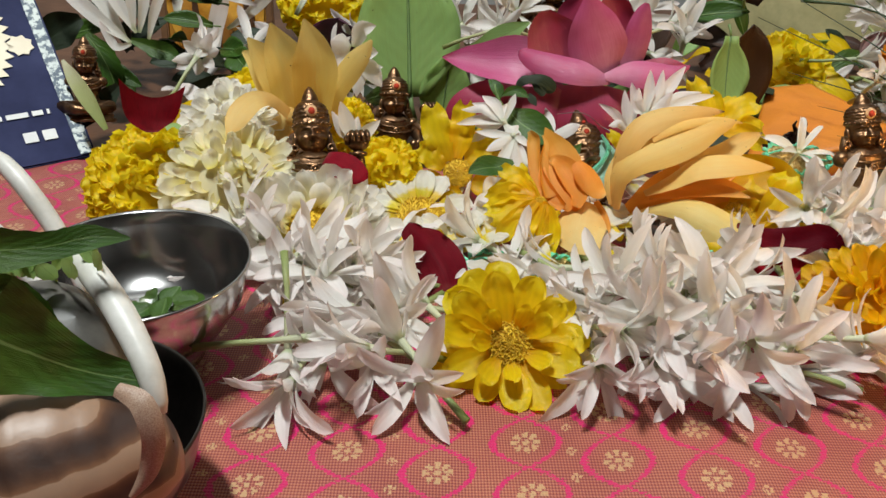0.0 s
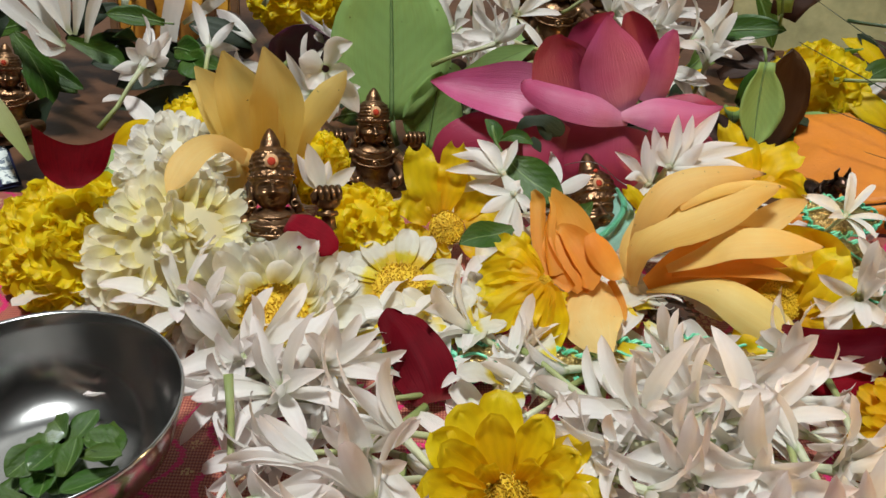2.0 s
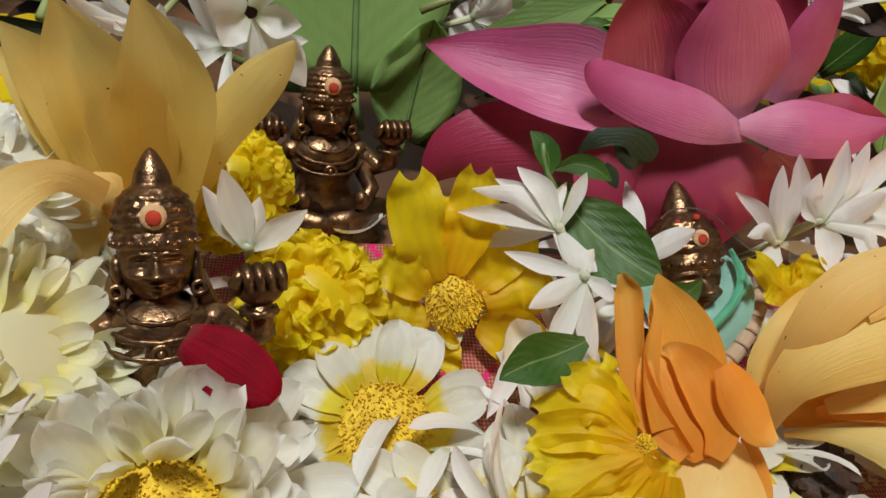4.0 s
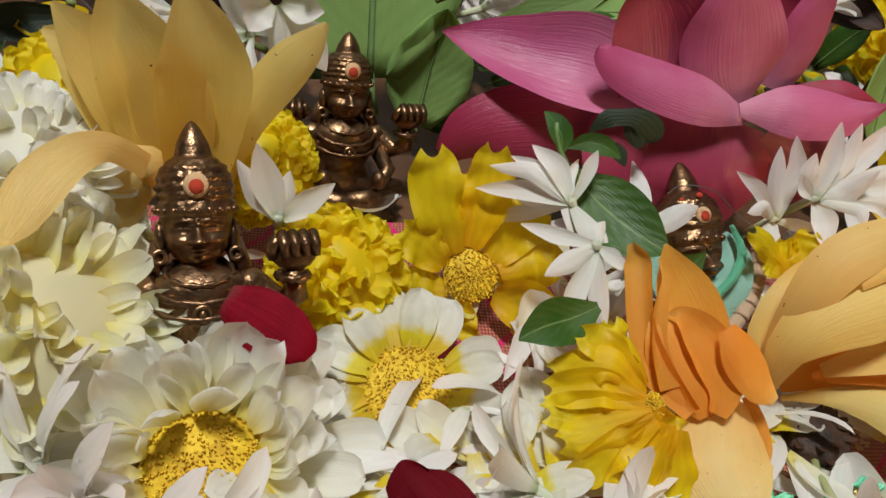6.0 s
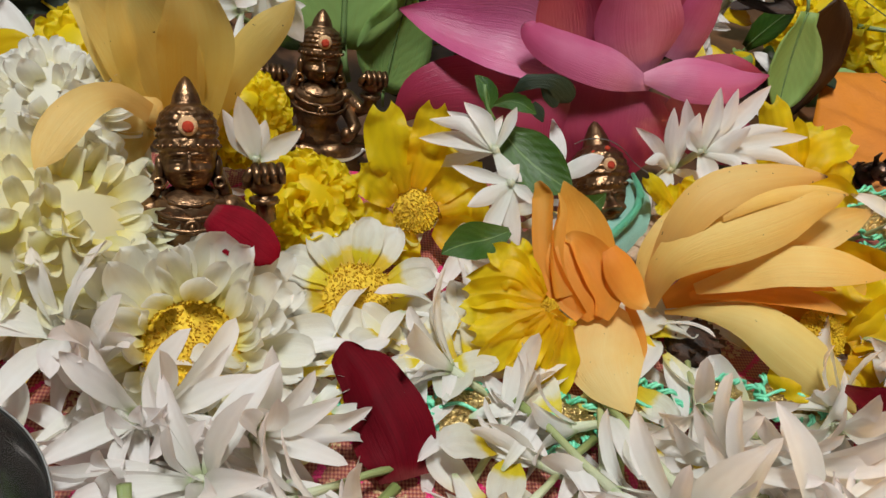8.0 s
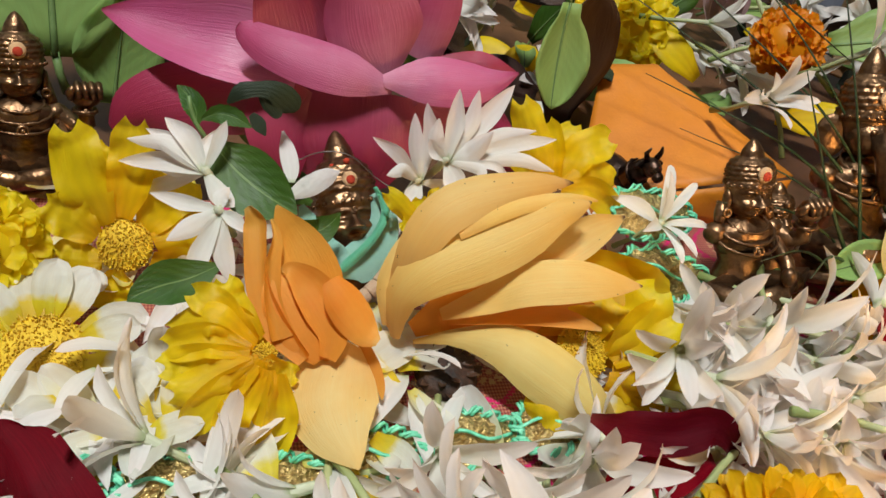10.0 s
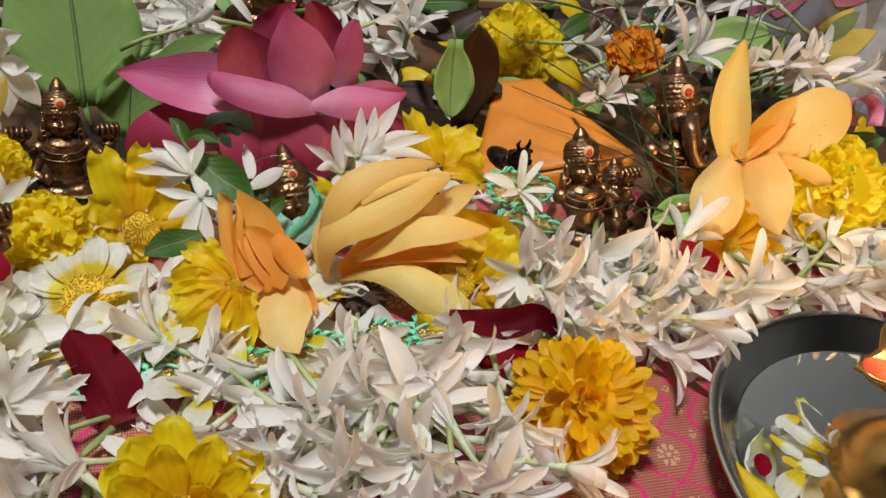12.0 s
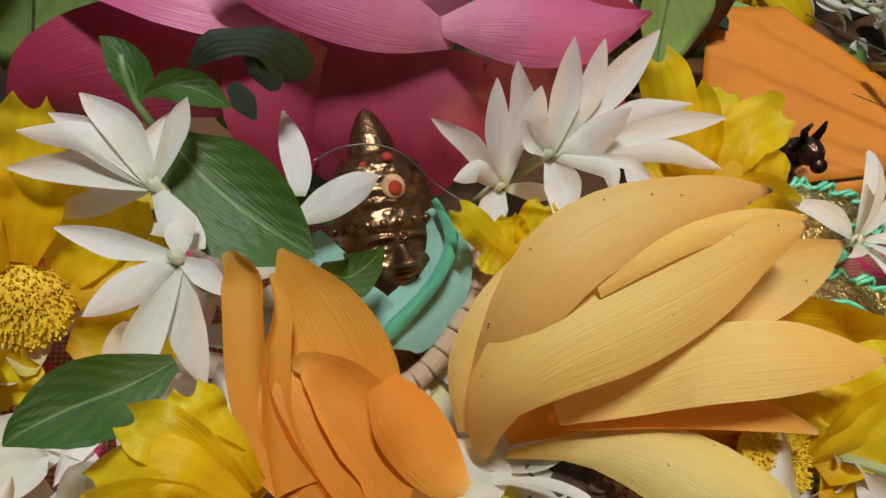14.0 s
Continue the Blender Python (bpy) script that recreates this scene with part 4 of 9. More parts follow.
blade(flower, "petal", YELLOW, ((0.1072, 0.2350, 0.0089), (0.1118, 0.2345, 0.0086), (0.1165, 0.2340, 0.0083), (0.1214, 0.2333, 0.0098), (0.1240, 0.2330, 0.0107)), (0.0046, 0.0093, 0.0117, 0.0108, 0.0047), (-0.62, -0.50, 0.61), cup=0.20, notch=0.10, ruffle=0.15, waves=3.2)
blade(flower, "petal", YELLOW, ((0.1051, 0.2330, 0.0085), (0.1092, 0.2318, 0.0072), (0.1134, 0.2307, 0.0058), (0.1200, 0.2289, 0.0031), (0.1237, 0.2280, 0.0016)), (0.0038, 0.0077, 0.0097, 0.0090, 0.0040), (-0.60, -0.48, 0.64), cup=-0.50, notch=0.10, ruffle=0.15, waves=3.2)
blade(flower, "petal", YELLOW, ((0.1024, 0.2320, 0.0072), (0.1051, 0.2309, 0.0045), (0.1079, 0.2298, 0.0017), (0.1111, 0.2286, -0.0003), (0.1129, 0.2280, -0.0015)), (0.0034, 0.0069, 0.0087, 0.0081, 0.0035), (-0.57, -0.48, 0.66), cup=0.50, notch=0.10, ruffle=0.15, waves=3.2)
blade(flower, "petal", YELLOW, ((0.0981, 0.2405, 0.0097), (0.1008, 0.2423, 0.0138), (0.1034, 0.2441, 0.0179), (0.1072, 0.2453, 0.0190), (0.1093, 0.2460, 0.0197)), (0.0043, 0.0085, 0.0106, 0.0098, 0.0043), (-0.56, -0.59, 0.59), cup=0.20, notch=0.10, ruffle=0.15, waves=3.2)
blade(flower, "petal", YELLOW, ((0.0908, 0.2320, 0.0127), (0.0901, 0.2297, 0.0099), (0.0895, 0.2274, 0.0072), (0.0901, 0.2252, 0.0044), (0.0905, 0.2240, 0.0028)), (0.0036, 0.0072, 0.0090, 0.0083, 0.0036), (-0.50, -0.52, 0.70), cup=-0.50, notch=0.10, ruffle=0.15, waves=3.2)
blade(flower, "petal", YELLOW, ((0.1001, 0.2320, 0.0074), (0.0999, 0.2301, 0.0054), (0.0998, 0.2282, 0.0033), (0.0988, 0.2261, 0.0013), (0.0983, 0.2250, 0.0002)), (0.0034, 0.0068, 0.0084, 0.0077, 0.0034), (-0.54, -0.49, 0.69), cup=0.50, notch=0.10, ruffle=0.15, waves=3.2)
piece("disc", florets("disc", DISC, random.Random(5), 0.0062, 0.002, 360, 0.00022), flower, Matrix.Translation(-flower.location) @ axis_pose((0.1002, 0.2385, 0.0115), (0.1, -0.6, 0.8)), "ochre disc of tiny florets")["kind"] = "stuff"
flower = thing("chrysanthemum", (0.1, 0.276, 0.0272), "yellow chrysanthemum behind the champak petals", "flower", "yellow chrysanthemums")
blade(flower, "petal", YELLOW, ((0.1000, 0.2760, 0.0272), (0.0976, 0.2783, 0.0317), (0.0954, 0.2806, 0.0360), (0.0927, 0.2835, 0.0412), (0.0913, 0.2850, 0.0438)), (0.0033, 0.0064, 0.0079, 0.0071, 0.0031), (-0.55, -0.69, 0.46), cup=-0.50, notch=0.10, ruffle=0.15, waves=3.2)
blade(flower, "petal", YELLOW, ((0.1019, 0.2770, 0.0275), (0.1013, 0.2791, 0.0307), (0.1007, 0.2812, 0.0338), (0.0996, 0.2837, 0.0373), (0.0991, 0.2850, 0.0391)), (0.0029, 0.0057, 0.0071, 0.0065, 0.0028), (-0.58, -0.67, 0.46), cup=0.50, notch=0.10, ruffle=0.15, waves=3.2)
blade(flower, "petal", YELLOW, ((0.1039, 0.2770, 0.0275), (0.1060, 0.2784, 0.0310), (0.1080, 0.2798, 0.0345), (0.1131, 0.2812, 0.0360), (0.1158, 0.2820, 0.0369)), (0.0036, 0.0071, 0.0088, 0.0082, 0.0036), (-0.62, -0.64, 0.45), cup=0.20, notch=0.10, ruffle=0.15, waves=3.2)
blade(flower, "petal", YELLOW, ((0.1036, 0.2750, 0.0280), (0.1068, 0.2756, 0.0292), (0.1101, 0.2761, 0.0305), (0.1151, 0.2767, 0.0294), (0.1179, 0.2770, 0.0288)), (0.0030, 0.0061, 0.0077, 0.0072, 0.0032), (-0.63, -0.61, 0.48), cup=-0.50, notch=0.10, ruffle=0.15, waves=3.2)
blade(flower, "petal", YELLOW, ((0.1022, 0.2730, 0.0286), (0.1060, 0.2727, 0.0285), (0.1099, 0.2724, 0.0285), (0.1145, 0.2722, 0.0255), (0.1171, 0.2720, 0.0238)), (0.0027, 0.0054, 0.0068, 0.0064, 0.0028), (-0.63, -0.59, 0.50), cup=0.50, notch=0.10, ruffle=0.15, waves=3.2)
blade(flower, "petal", YELLOW, ((0.0975, 0.2770, 0.0263), (0.0957, 0.2795, 0.0287), (0.0940, 0.2820, 0.0310), (0.0928, 0.2846, 0.0337), (0.0922, 0.2860, 0.0352)), (0.0027, 0.0054, 0.0068, 0.0062, 0.0027), (-0.54, -0.69, 0.49), cup=0.20, notch=0.10, ruffle=0.15, waves=3.2)
blade(flower, "petal", YELLOW, ((0.1012, 0.2790, 0.0291), (0.1028, 0.2814, 0.0316), (0.1043, 0.2838, 0.0342), (0.1065, 0.2859, 0.0362), (0.1077, 0.2870, 0.0373)), (0.0029, 0.0058, 0.0072, 0.0067, 0.0029), (-0.59, -0.67, 0.45), cup=-0.50, notch=0.10, ruffle=0.15, waves=3.2)
open_flower("chrysanthemum", P_GOLD, (0.207, 0.252, 0.008), (-0.2, -0.7, 0.6), 0.019, 0.22, ((18, -6, 1.0), (16, 14, 0.9), (12, 36, 0.7)), "golden chrysanthemum below the champak bloom", "flower", "yellow chrysanthemums", 27)

flower = thing("chrysanthemum", (0.0688, 0.2655, 0.0219), "small yellow bloom below white blossoms beside the idol", "flower", "yellow chrysanthemums")
blade(flower, "petal", YELLOW, ((0.0688, 0.2655, 0.0219), (0.0667, 0.2663, 0.0238), (0.0647, 0.2672, 0.0256), (0.0619, 0.2684, 0.0279), (0.0604, 0.2690, 0.0291)), (0.0018, 0.0036, 0.0044, 0.0040, 0.0017), (-0.36, -0.68, 0.63), cup=-0.50, notch=0.10, ruffle=0.15, waves=3.2)
blade(flower, "petal", YELLOW, ((0.0699, 0.2660, 0.0214), (0.0694, 0.2672, 0.0231), (0.0689, 0.2685, 0.0248), (0.0686, 0.2695, 0.0262), (0.0684, 0.2700, 0.0270)), (0.0019, 0.0039, 0.0048, 0.0044, 0.0019), (-0.39, -0.67, 0.63), cup=0.50, notch=0.10, ruffle=0.15, waves=3.2)
blade(flower, "petal", YELLOW, ((0.0712, 0.2660, 0.0213), (0.0717, 0.2672, 0.0238), (0.0722, 0.2685, 0.0263), (0.0728, 0.2695, 0.0282), (0.0731, 0.2700, 0.0292)), (0.0022, 0.0044, 0.0054, 0.0050, 0.0022), (-0.42, -0.67, 0.61), cup=0.20, notch=0.10, ruffle=0.15, waves=3.2)
blade(flower, "petal", YELLOW, ((0.0725, 0.2660, 0.0213), (0.0740, 0.2670, 0.0235), (0.0756, 0.2680, 0.0256), (0.0765, 0.2687, 0.0271), (0.0769, 0.2690, 0.0278)), (0.0018, 0.0037, 0.0046, 0.0042, 0.0018), (-0.44, -0.66, 0.61), cup=-0.50, notch=0.10, ruffle=0.15, waves=3.2)
blade(flower, "petal", YELLOW, ((0.0681, 0.2645, 0.0219), (0.0668, 0.2650, 0.0225), (0.0656, 0.2654, 0.0231), (0.0646, 0.2658, 0.0235), (0.0641, 0.2660, 0.0237)), (0.0015, 0.0030, 0.0037, 0.0034, 0.0015), (-0.37, -0.66, 0.65), cup=0.50, notch=0.10, ruffle=0.15, waves=3.2)

# ---- lotus ----
lotus = thing("lotus", (0.055, 0.305, 0.02), "pink lotus bloom with partly opened petals", "flower")
blade(lotus, "petal", LOTUS_SHADED, ((0.0486, 0.3010, 0.0307), (0.0327, 0.3015, 0.0291), (0.0201, 0.3020, 0.0279), (0.0102, 0.3032, 0.0236), (0.0049, 0.3040, 0.0166)), (0.0249, 0.0164, 0.0175, 0.0134, 0.0049), (0.02, -0.85, 0.53), cup=-0.3)
blade(lotus, "petal", LOTUS_SHADED, ((0.0582, 0.2965, 0.0366), (0.0576, 0.2920, 0.0298), (0.0584, 0.2891, 0.0224), (0.0596, 0.2865, 0.0154)), (0.0287, 0.0345, 0.0311, 0.0125), (-0.10, -0.84, 0.54), cup=-0.45)
blade(lotus, "petal", LOTUS_SHADED, ((0.0454, 0.2985, 0.0352), (0.0413, 0.2950, 0.0288), (0.0417, 0.2918, 0.0220), (0.0439, 0.2890, 0.0164)), (0.0163, 0.0175, 0.0131, 0.0033), (-0.05, -0.84, 0.54), cup=-0.3)
blade(lotus, "petal", LOTUS_SHADED, ((0.0727, 0.2975, 0.0362), (0.0833, 0.2955, 0.0307), (0.0925, 0.2938, 0.0255), (0.1023, 0.2920, 0.0202)), (0.0188, 0.0204, 0.0151, 0.0022), (-0.19, -0.83, 0.52), cup=-0.4)
blade(lotus, "petal", LOTUS, ((0.0446, 0.3015, 0.0395), (0.0321, 0.3035, 0.0423), (0.0207, 0.3075, 0.0416), (0.0112, 0.3121, 0.0411), (0.0021, 0.3165, 0.0405)), (0.0142, 0.0197, 0.0164, 0.0105, 0.0006), (0.02, -0.88, 0.78), cup=0.45)
blade(lotus, "petal", LOTUS_SHADED, ((0.0548, 0.3065, 0.0476), (0.0498, 0.3080, 0.0577), (0.0527, 0.3085, 0.0640), (0.0576, 0.3090, 0.0687)), (0.0143, 0.0124, 0.0079, 0.0012), (-0.08, -0.90, 0.43), cup=0.3)
blade(lotus, "petal", LOTUS_SHADED, ((0.0692, 0.3055, 0.0420), (0.0680, 0.3075, 0.0542), (0.0648, 0.3084, 0.0636), (0.0619, 0.3090, 0.0689)), (0.0126, 0.0135, 0.0113, 0.0032), (-0.12, -0.89, 0.44), cup=0.5)
blade(lotus, "petal", LOTUS, ((0.0729, 0.3025, 0.0421), (0.0742, 0.3030, 0.0534), (0.0753, 0.3037, 0.0619), (0.0763, 0.3040, 0.0659)), (0.0075, 0.0098, 0.0064, 0.0016), (-0.15, -0.88, 0.45), cup=-0.3)
blade(lotus, "petal", LOTUS_SHADED, ((0.0466, 0.3015, 0.0405), (0.0437, 0.3025, 0.0494), (0.0405, 0.3034, 0.0571), (0.0391, 0.3040, 0.0622)), (0.0183, 0.0211, 0.0157, 0.0043), (-0.04, -0.89, 0.46), cup=0.3)
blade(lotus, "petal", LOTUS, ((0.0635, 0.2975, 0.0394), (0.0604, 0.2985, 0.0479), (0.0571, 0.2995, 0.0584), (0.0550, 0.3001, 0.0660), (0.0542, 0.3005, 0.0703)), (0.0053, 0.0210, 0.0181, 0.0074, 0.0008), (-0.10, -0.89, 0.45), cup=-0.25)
blade(lotus, "petal", LOTUS_SHADED, ((0.0724, 0.2980, 0.0411), (0.0845, 0.2975, 0.0449), (0.0935, 0.2965, 0.0442)), (0.0062, 0.0062, 0.0008), (-0.18, -0.86, 0.48), cup=-0.2)
blade(lotus, "petal", LOTUS, ((0.0642, 0.2930, 0.0397), (0.0547, 0.2925, 0.0428), (0.0452, 0.2945, 0.0442), (0.0367, 0.2967, 0.0459), (0.0319, 0.2980, 0.0480), (0.0303, 0.2985, 0.0490)), (0.0028, 0.0100, 0.0111, 0.0090, 0.0055, 0.0012), (-0.05, -0.87, 0.89), cup=-0.35, ruffle=0.02)
blade(lotus, "petal", LOTUS, ((0.0617, 0.2930, 0.0415), (0.0714, 0.2915, 0.0434), (0.0815, 0.2910, 0.0437), (0.0876, 0.2913, 0.0448), (0.0921, 0.2915, 0.0468)), (0.0028, 0.0109, 0.0102, 0.0053, 0.0006), (-0.17, -0.85, 0.89), cup=-0.35, ruffle=0.02)


# ---- champak blooms ----
bloom = thing("champak_bloom", (-0.047, 0.277, 0.012), "upright cream-yellow champak bloom behind an idol", "flower")
blade(bloom, "petal", CHAMPAK_YELLOW, ((-0.0497, 0.2790, 0.0242), (-0.0554, 0.2790, 0.0379), (-0.0615, 0.2790, 0.0473), (-0.0671, 0.2790, 0.0511)), (0.0103, 0.0140, 0.0098, 0.0010), (0.23, -0.89, 0.40), cup=0.3)
blade(bloom, "petal", CHAMPAK_YELLOW, ((-0.0486, 0.2780, 0.0248), (-0.0533, 0.2780, 0.0402), (-0.0598, 0.2780, 0.0495), (-0.0647, 0.2780, 0.0563)), (0.0102, 0.0152, 0.0100, 0.0008), (0.22, -0.89, 0.40), cup=0.3)
blade(bloom, "petal", CHAMPAK_YELLOW, ((-0.0467, 0.2770, 0.0254), (-0.0498, 0.2770, 0.0418), (-0.0537, 0.2770, 0.0528), (-0.0563, 0.2770, 0.0617)), (0.0102, 0.0170, 0.0124, 0.0008), (0.20, -0.90, 0.39), cup=0.3)
blade(bloom, "petal", CHAMPAK_YELLOW, ((-0.0440, 0.2760, 0.0260), (-0.0422, 0.2765, 0.0441), (-0.0427, 0.2767, 0.0543), (-0.0450, 0.2770, 0.0634)), (0.0102, 0.0156, 0.0115, 0.0008), (0.17, -0.91, 0.39), cup=0.3)
blade(bloom, "petal", CHAMPAK_YELLOW, ((-0.0419, 0.2780, 0.0232), (-0.0365, 0.2798, 0.0358), (-0.0295, 0.2814, 0.0462), (-0.0255, 0.2823, 0.0513), (-0.0228, 0.2830, 0.0553)), (0.0069, 0.0077, 0.0083, 0.0056, 0.0008), (0.12, -0.91, 0.40), cup=-0.3)
blade(bloom, "petal", BUFF, ((-0.0509, 0.2700, 0.0323), (-0.0556, 0.2660, 0.0385), (-0.0595, 0.2595, 0.0406), (-0.0630, 0.2535, 0.0388), (-0.0651, 0.2489, 0.0359), (-0.0665, 0.2455, 0.0337)), (0.0044, 0.0048, 0.0066, 0.0078, 0.0058, 0.0004), (0.50, -0.79, 0.83), cup=-0.1, fold=0.1)
blade(bloom, "petal", BUFF, ((-0.0495, 0.2735, 0.0252), (-0.0528, 0.2714, 0.0298), (-0.0552, 0.2686, 0.0237), (-0.0544, 0.2660, 0.0176)), (0.0084, 0.0099, 0.0066, 0.0013), (0.21, -0.86, 0.47), cup=-0.3)
bud = thing("champak_bud", (0.046, 0.238, 0.010), "folded apricot champak bud with a drooping pale petal", "flower")
blade(bud, "petal", APRICOT, ((0.0440, 0.2365, 0.0143), (0.0452, 0.2395, 0.0164), (0.0449, 0.2445, 0.0203), (0.0427, 0.2492, 0.0252), (0.0398, 0.2535, 0.0293), (0.0376, 0.2551, 0.0328), (0.0364, 0.2560, 0.0348)), (0.0049, 0.0075, 0.0100, 0.0112, 0.0083, 0.0037, 0.0005), (-0.16, -0.75, 0.64), cup=0.15)
blade(bud, "petal", APRICOT, ((0.0416, 0.2350, 0.0157), (0.0366, 0.2410, 0.0186), (0.0337, 0.2470, 0.0232), (0.0333, 0.2531, 0.0277), (0.0332, 0.2565, 0.0303), (0.0315, 0.2580, 0.0327)), (0.0032, 0.0057, 0.0047, 0.0046, 0.0045, 0.0015), (-0.61, -0.76, 0.65), cup=0.7, ruffle=0.05)
blade(bud, "petal", APRICOT, ((0.0375, 0.2380, 0.0181), (0.0356, 0.2440, 0.0225), (0.0357, 0.2486, 0.0271), (0.0363, 0.2520, 0.0305), (0.0355, 0.2545, 0.0327)), (0.0048, 0.0032, 0.0029, 0.0019, 0.0005), (0.28, -0.76, 0.64), cup=0.9, ruffle=0.1)
blade(bud, "petal", APRICOT, ((0.0445, 0.2350, 0.0153), (0.0415, 0.2385, 0.0183), (0.0384, 0.2429, 0.0216), (0.0362, 0.2460, 0.0239), (0.0349, 0.2475, 0.0248)), (0.0032, 0.0085, 0.0091, 0.0057, 0.0013), (-0.14, -0.71, 0.69), cup=-0.25, ruffle=0.05)
blade(bud, "petal", APRICOT, ((0.0455, 0.2345, 0.0163), (0.0466, 0.2370, 0.0194), (0.0452, 0.2405, 0.0228), (0.0421, 0.2445, 0.0257), (0.0388, 0.2463, 0.0276), (0.0373, 0.2470, 0.0268)), (0.0032, 0.0056, 0.0079, 0.0068, 0.0032, 0.0008), (-0.17, -0.72, 0.67), cup=0.35, ruffle=0.06)
blade(bud, "petal", APRICOT, ((0.0458, 0.2430, 0.0283), (0.0476, 0.2405, 0.0265), (0.0501, 0.2381, 0.0236), (0.0524, 0.2360, 0.0212), (0.0544, 0.2345, 0.0205)), (0.0035, 0.0067, 0.0074, 0.0056, 0.0016), (0.01, -0.70, 0.87), cup=-0.35)
blade(bud, "petal", APRICOT, ((0.0525, 0.2385, 0.0166), (0.0546, 0.2348, 0.0137), (0.0559, 0.2319, 0.0112), (0.0562, 0.2300, 0.0094)), (0.0020, 0.0025, 0.0018, 0.0004), (-0.27, -0.63, 0.73), cup=-0.3)
blade(bud, "petal", BUFF, ((0.0503, 0.2385, 0.0160), (0.0482, 0.2350, 0.0136), (0.0462, 0.2285, 0.0122), (0.0469, 0.2225, 0.0110), (0.0485, 0.2181, 0.0101), (0.0496, 0.2150, 0.0096)), (0.0050, 0.0142, 0.0172, 0.0127, 0.0062, 0.0004), (-0.22, -0.59, 0.98), cup=-0.3, ruffle=0.02)
bloom = thing("champak_bloom", (0.066, 0.246, 0.010), "large pale-orange champak bloom with thick spotted petals", "flower")
blade(bloom, "petal", CHAMPAK, ((0.0606, 0.2475, 0.0103), (0.0615, 0.2485, 0.0273), (0.0658, 0.2515, 0.0360), (0.0729, 0.2540, 0.0394), (0.0819, 0.2558, 0.0409), (0.0892, 0.2570, 0.0415), (0.0955, 0.2580, 0.0412)), (0.0028, 0.0070, 0.0093, 0.0088, 0.0070, 0.0044, 0.0004), (-0.50, -0.61, 0.62), cup=-0.35)
blade(bloom, "petal", CHAMPAK, ((0.0702, 0.2500, 0.0345), (0.0806, 0.2525, 0.0384), (0.0905, 0.2545, 0.0393), (0.0974, 0.2558, 0.0388), (0.1016, 0.2565, 0.0379)), (0.0038, 0.0039, 0.0029, 0.0018, 0.0004), (-0.60, -0.58, 0.55), cup=-0.3)
blade(bloom, "petal", CHAMPAK, ((0.0599, 0.2470, 0.0117), (0.0594, 0.2515, 0.0188), (0.0630, 0.2555, 0.0248), (0.0676, 0.2603, 0.0272), (0.0707, 0.2630, 0.0283)), (0.0025, 0.0048, 0.0056, 0.0035, 0.0004), (-0.37, -0.60, 0.70), cup=-0.35)
blade(bloom, "petal", CHAMPAK, ((0.0696, 0.2450, 0.0167), (0.0780, 0.2445, 0.0214), (0.0850, 0.2433, 0.0270), (0.0951, 0.2420, 0.0290), (0.1028, 0.2411, 0.0290), (0.1087, 0.2405, 0.0289)), (0.0027, 0.0064, 0.0093, 0.0089, 0.0053, 0.0004), (-0.60, -0.46, 0.95), cup=-0.15, ruffle=0.04)
blade(bloom, "petal", CHAMPAK, ((0.0813, 0.2495, 0.0246), (0.0947, 0.2525, 0.0277), (0.1026, 0.2539, 0.0322), (0.1082, 0.2548, 0.0354)), (0.0055, 0.0087, 0.0069, 0.0004), (-0.63, -0.52, 0.57), cup=0.25)
blade(bloom, "petal", APRICOT, ((0.0712, 0.2450, 0.0153), (0.0833, 0.2430, 0.0184), (0.0938, 0.2400, 0.0203), (0.1014, 0.2370, 0.0199)), (0.0025, 0.0042, 0.0039, 0.0007), (-0.57, -0.44, 0.70), cup=0.3)
blade(bloom, "petal", BUFF, ((0.0653, 0.2450, 0.0087), (0.0734, 0.2430, 0.0121), (0.0817, 0.2380, 0.0149), (0.0894, 0.2320, 0.0135), (0.0970, 0.2265, 0.0103), (0.1028, 0.2240, 0.0059), (0.1055, 0.2230, 0.0038)), (0.0009, 0.0039, 0.0095, 0.0125, 0.0109, 0.0064, 0.0009), (-0.48, -0.56, 0.98), cup=-0.45, ruffle=0.03)
blade(bloom, "petal", CHAMPAK, ((0.0607, 0.2440, 0.0111), (0.0598, 0.2445, 0.0219), (0.0654, 0.2460, 0.0288), (0.0741, 0.2480, 0.0323), (0.0836, 0.2503, 0.0353), (0.0910, 0.2520, 0.0380), (0.0957, 0.2529, 0.0392), (0.0982, 0.2534, 0.0400)), (0.0023, 0.0073, 0.0118, 0.0141, 0.0124, 0.0072, 0.0038, 0.0005), (-0.53, -0.56, 0.64), cup=-0.4, ruffle=0.025)
blade(bloom, "petal", APRICOT, ((0.0655, 0.2478, 0.0094), (0.0761, 0.2490, 0.0161), (0.0875, 0.2505, 0.0205), (0.0963, 0.2510, 0.0229), (0.1034, 0.2515, 0.0249)), (0.0036, 0.0112, 0.0126, 0.0090, 0.0011), (-0.31, -0.84, 0.44), cup=0.2)
blade(bloom, "petal", APRICOT, ((0.0707, 0.2468, 0.0122), (0.0811, 0.2465, 0.0151), (0.0925, 0.2460, 0.0162), (0.1047, 0.2448, 0.0126), (0.1135, 0.2440, 0.0088)), (0.0029, 0.0079, 0.0125, 0.0090, 0.0014), (-0.33, -0.82, 0.46), cup=0.25, ruffle=0.05)
bloom = thing("champak_bloom", (0.212, 0.268, 0.022), "fully opened orange champak bloom with drooping petals", "flower")
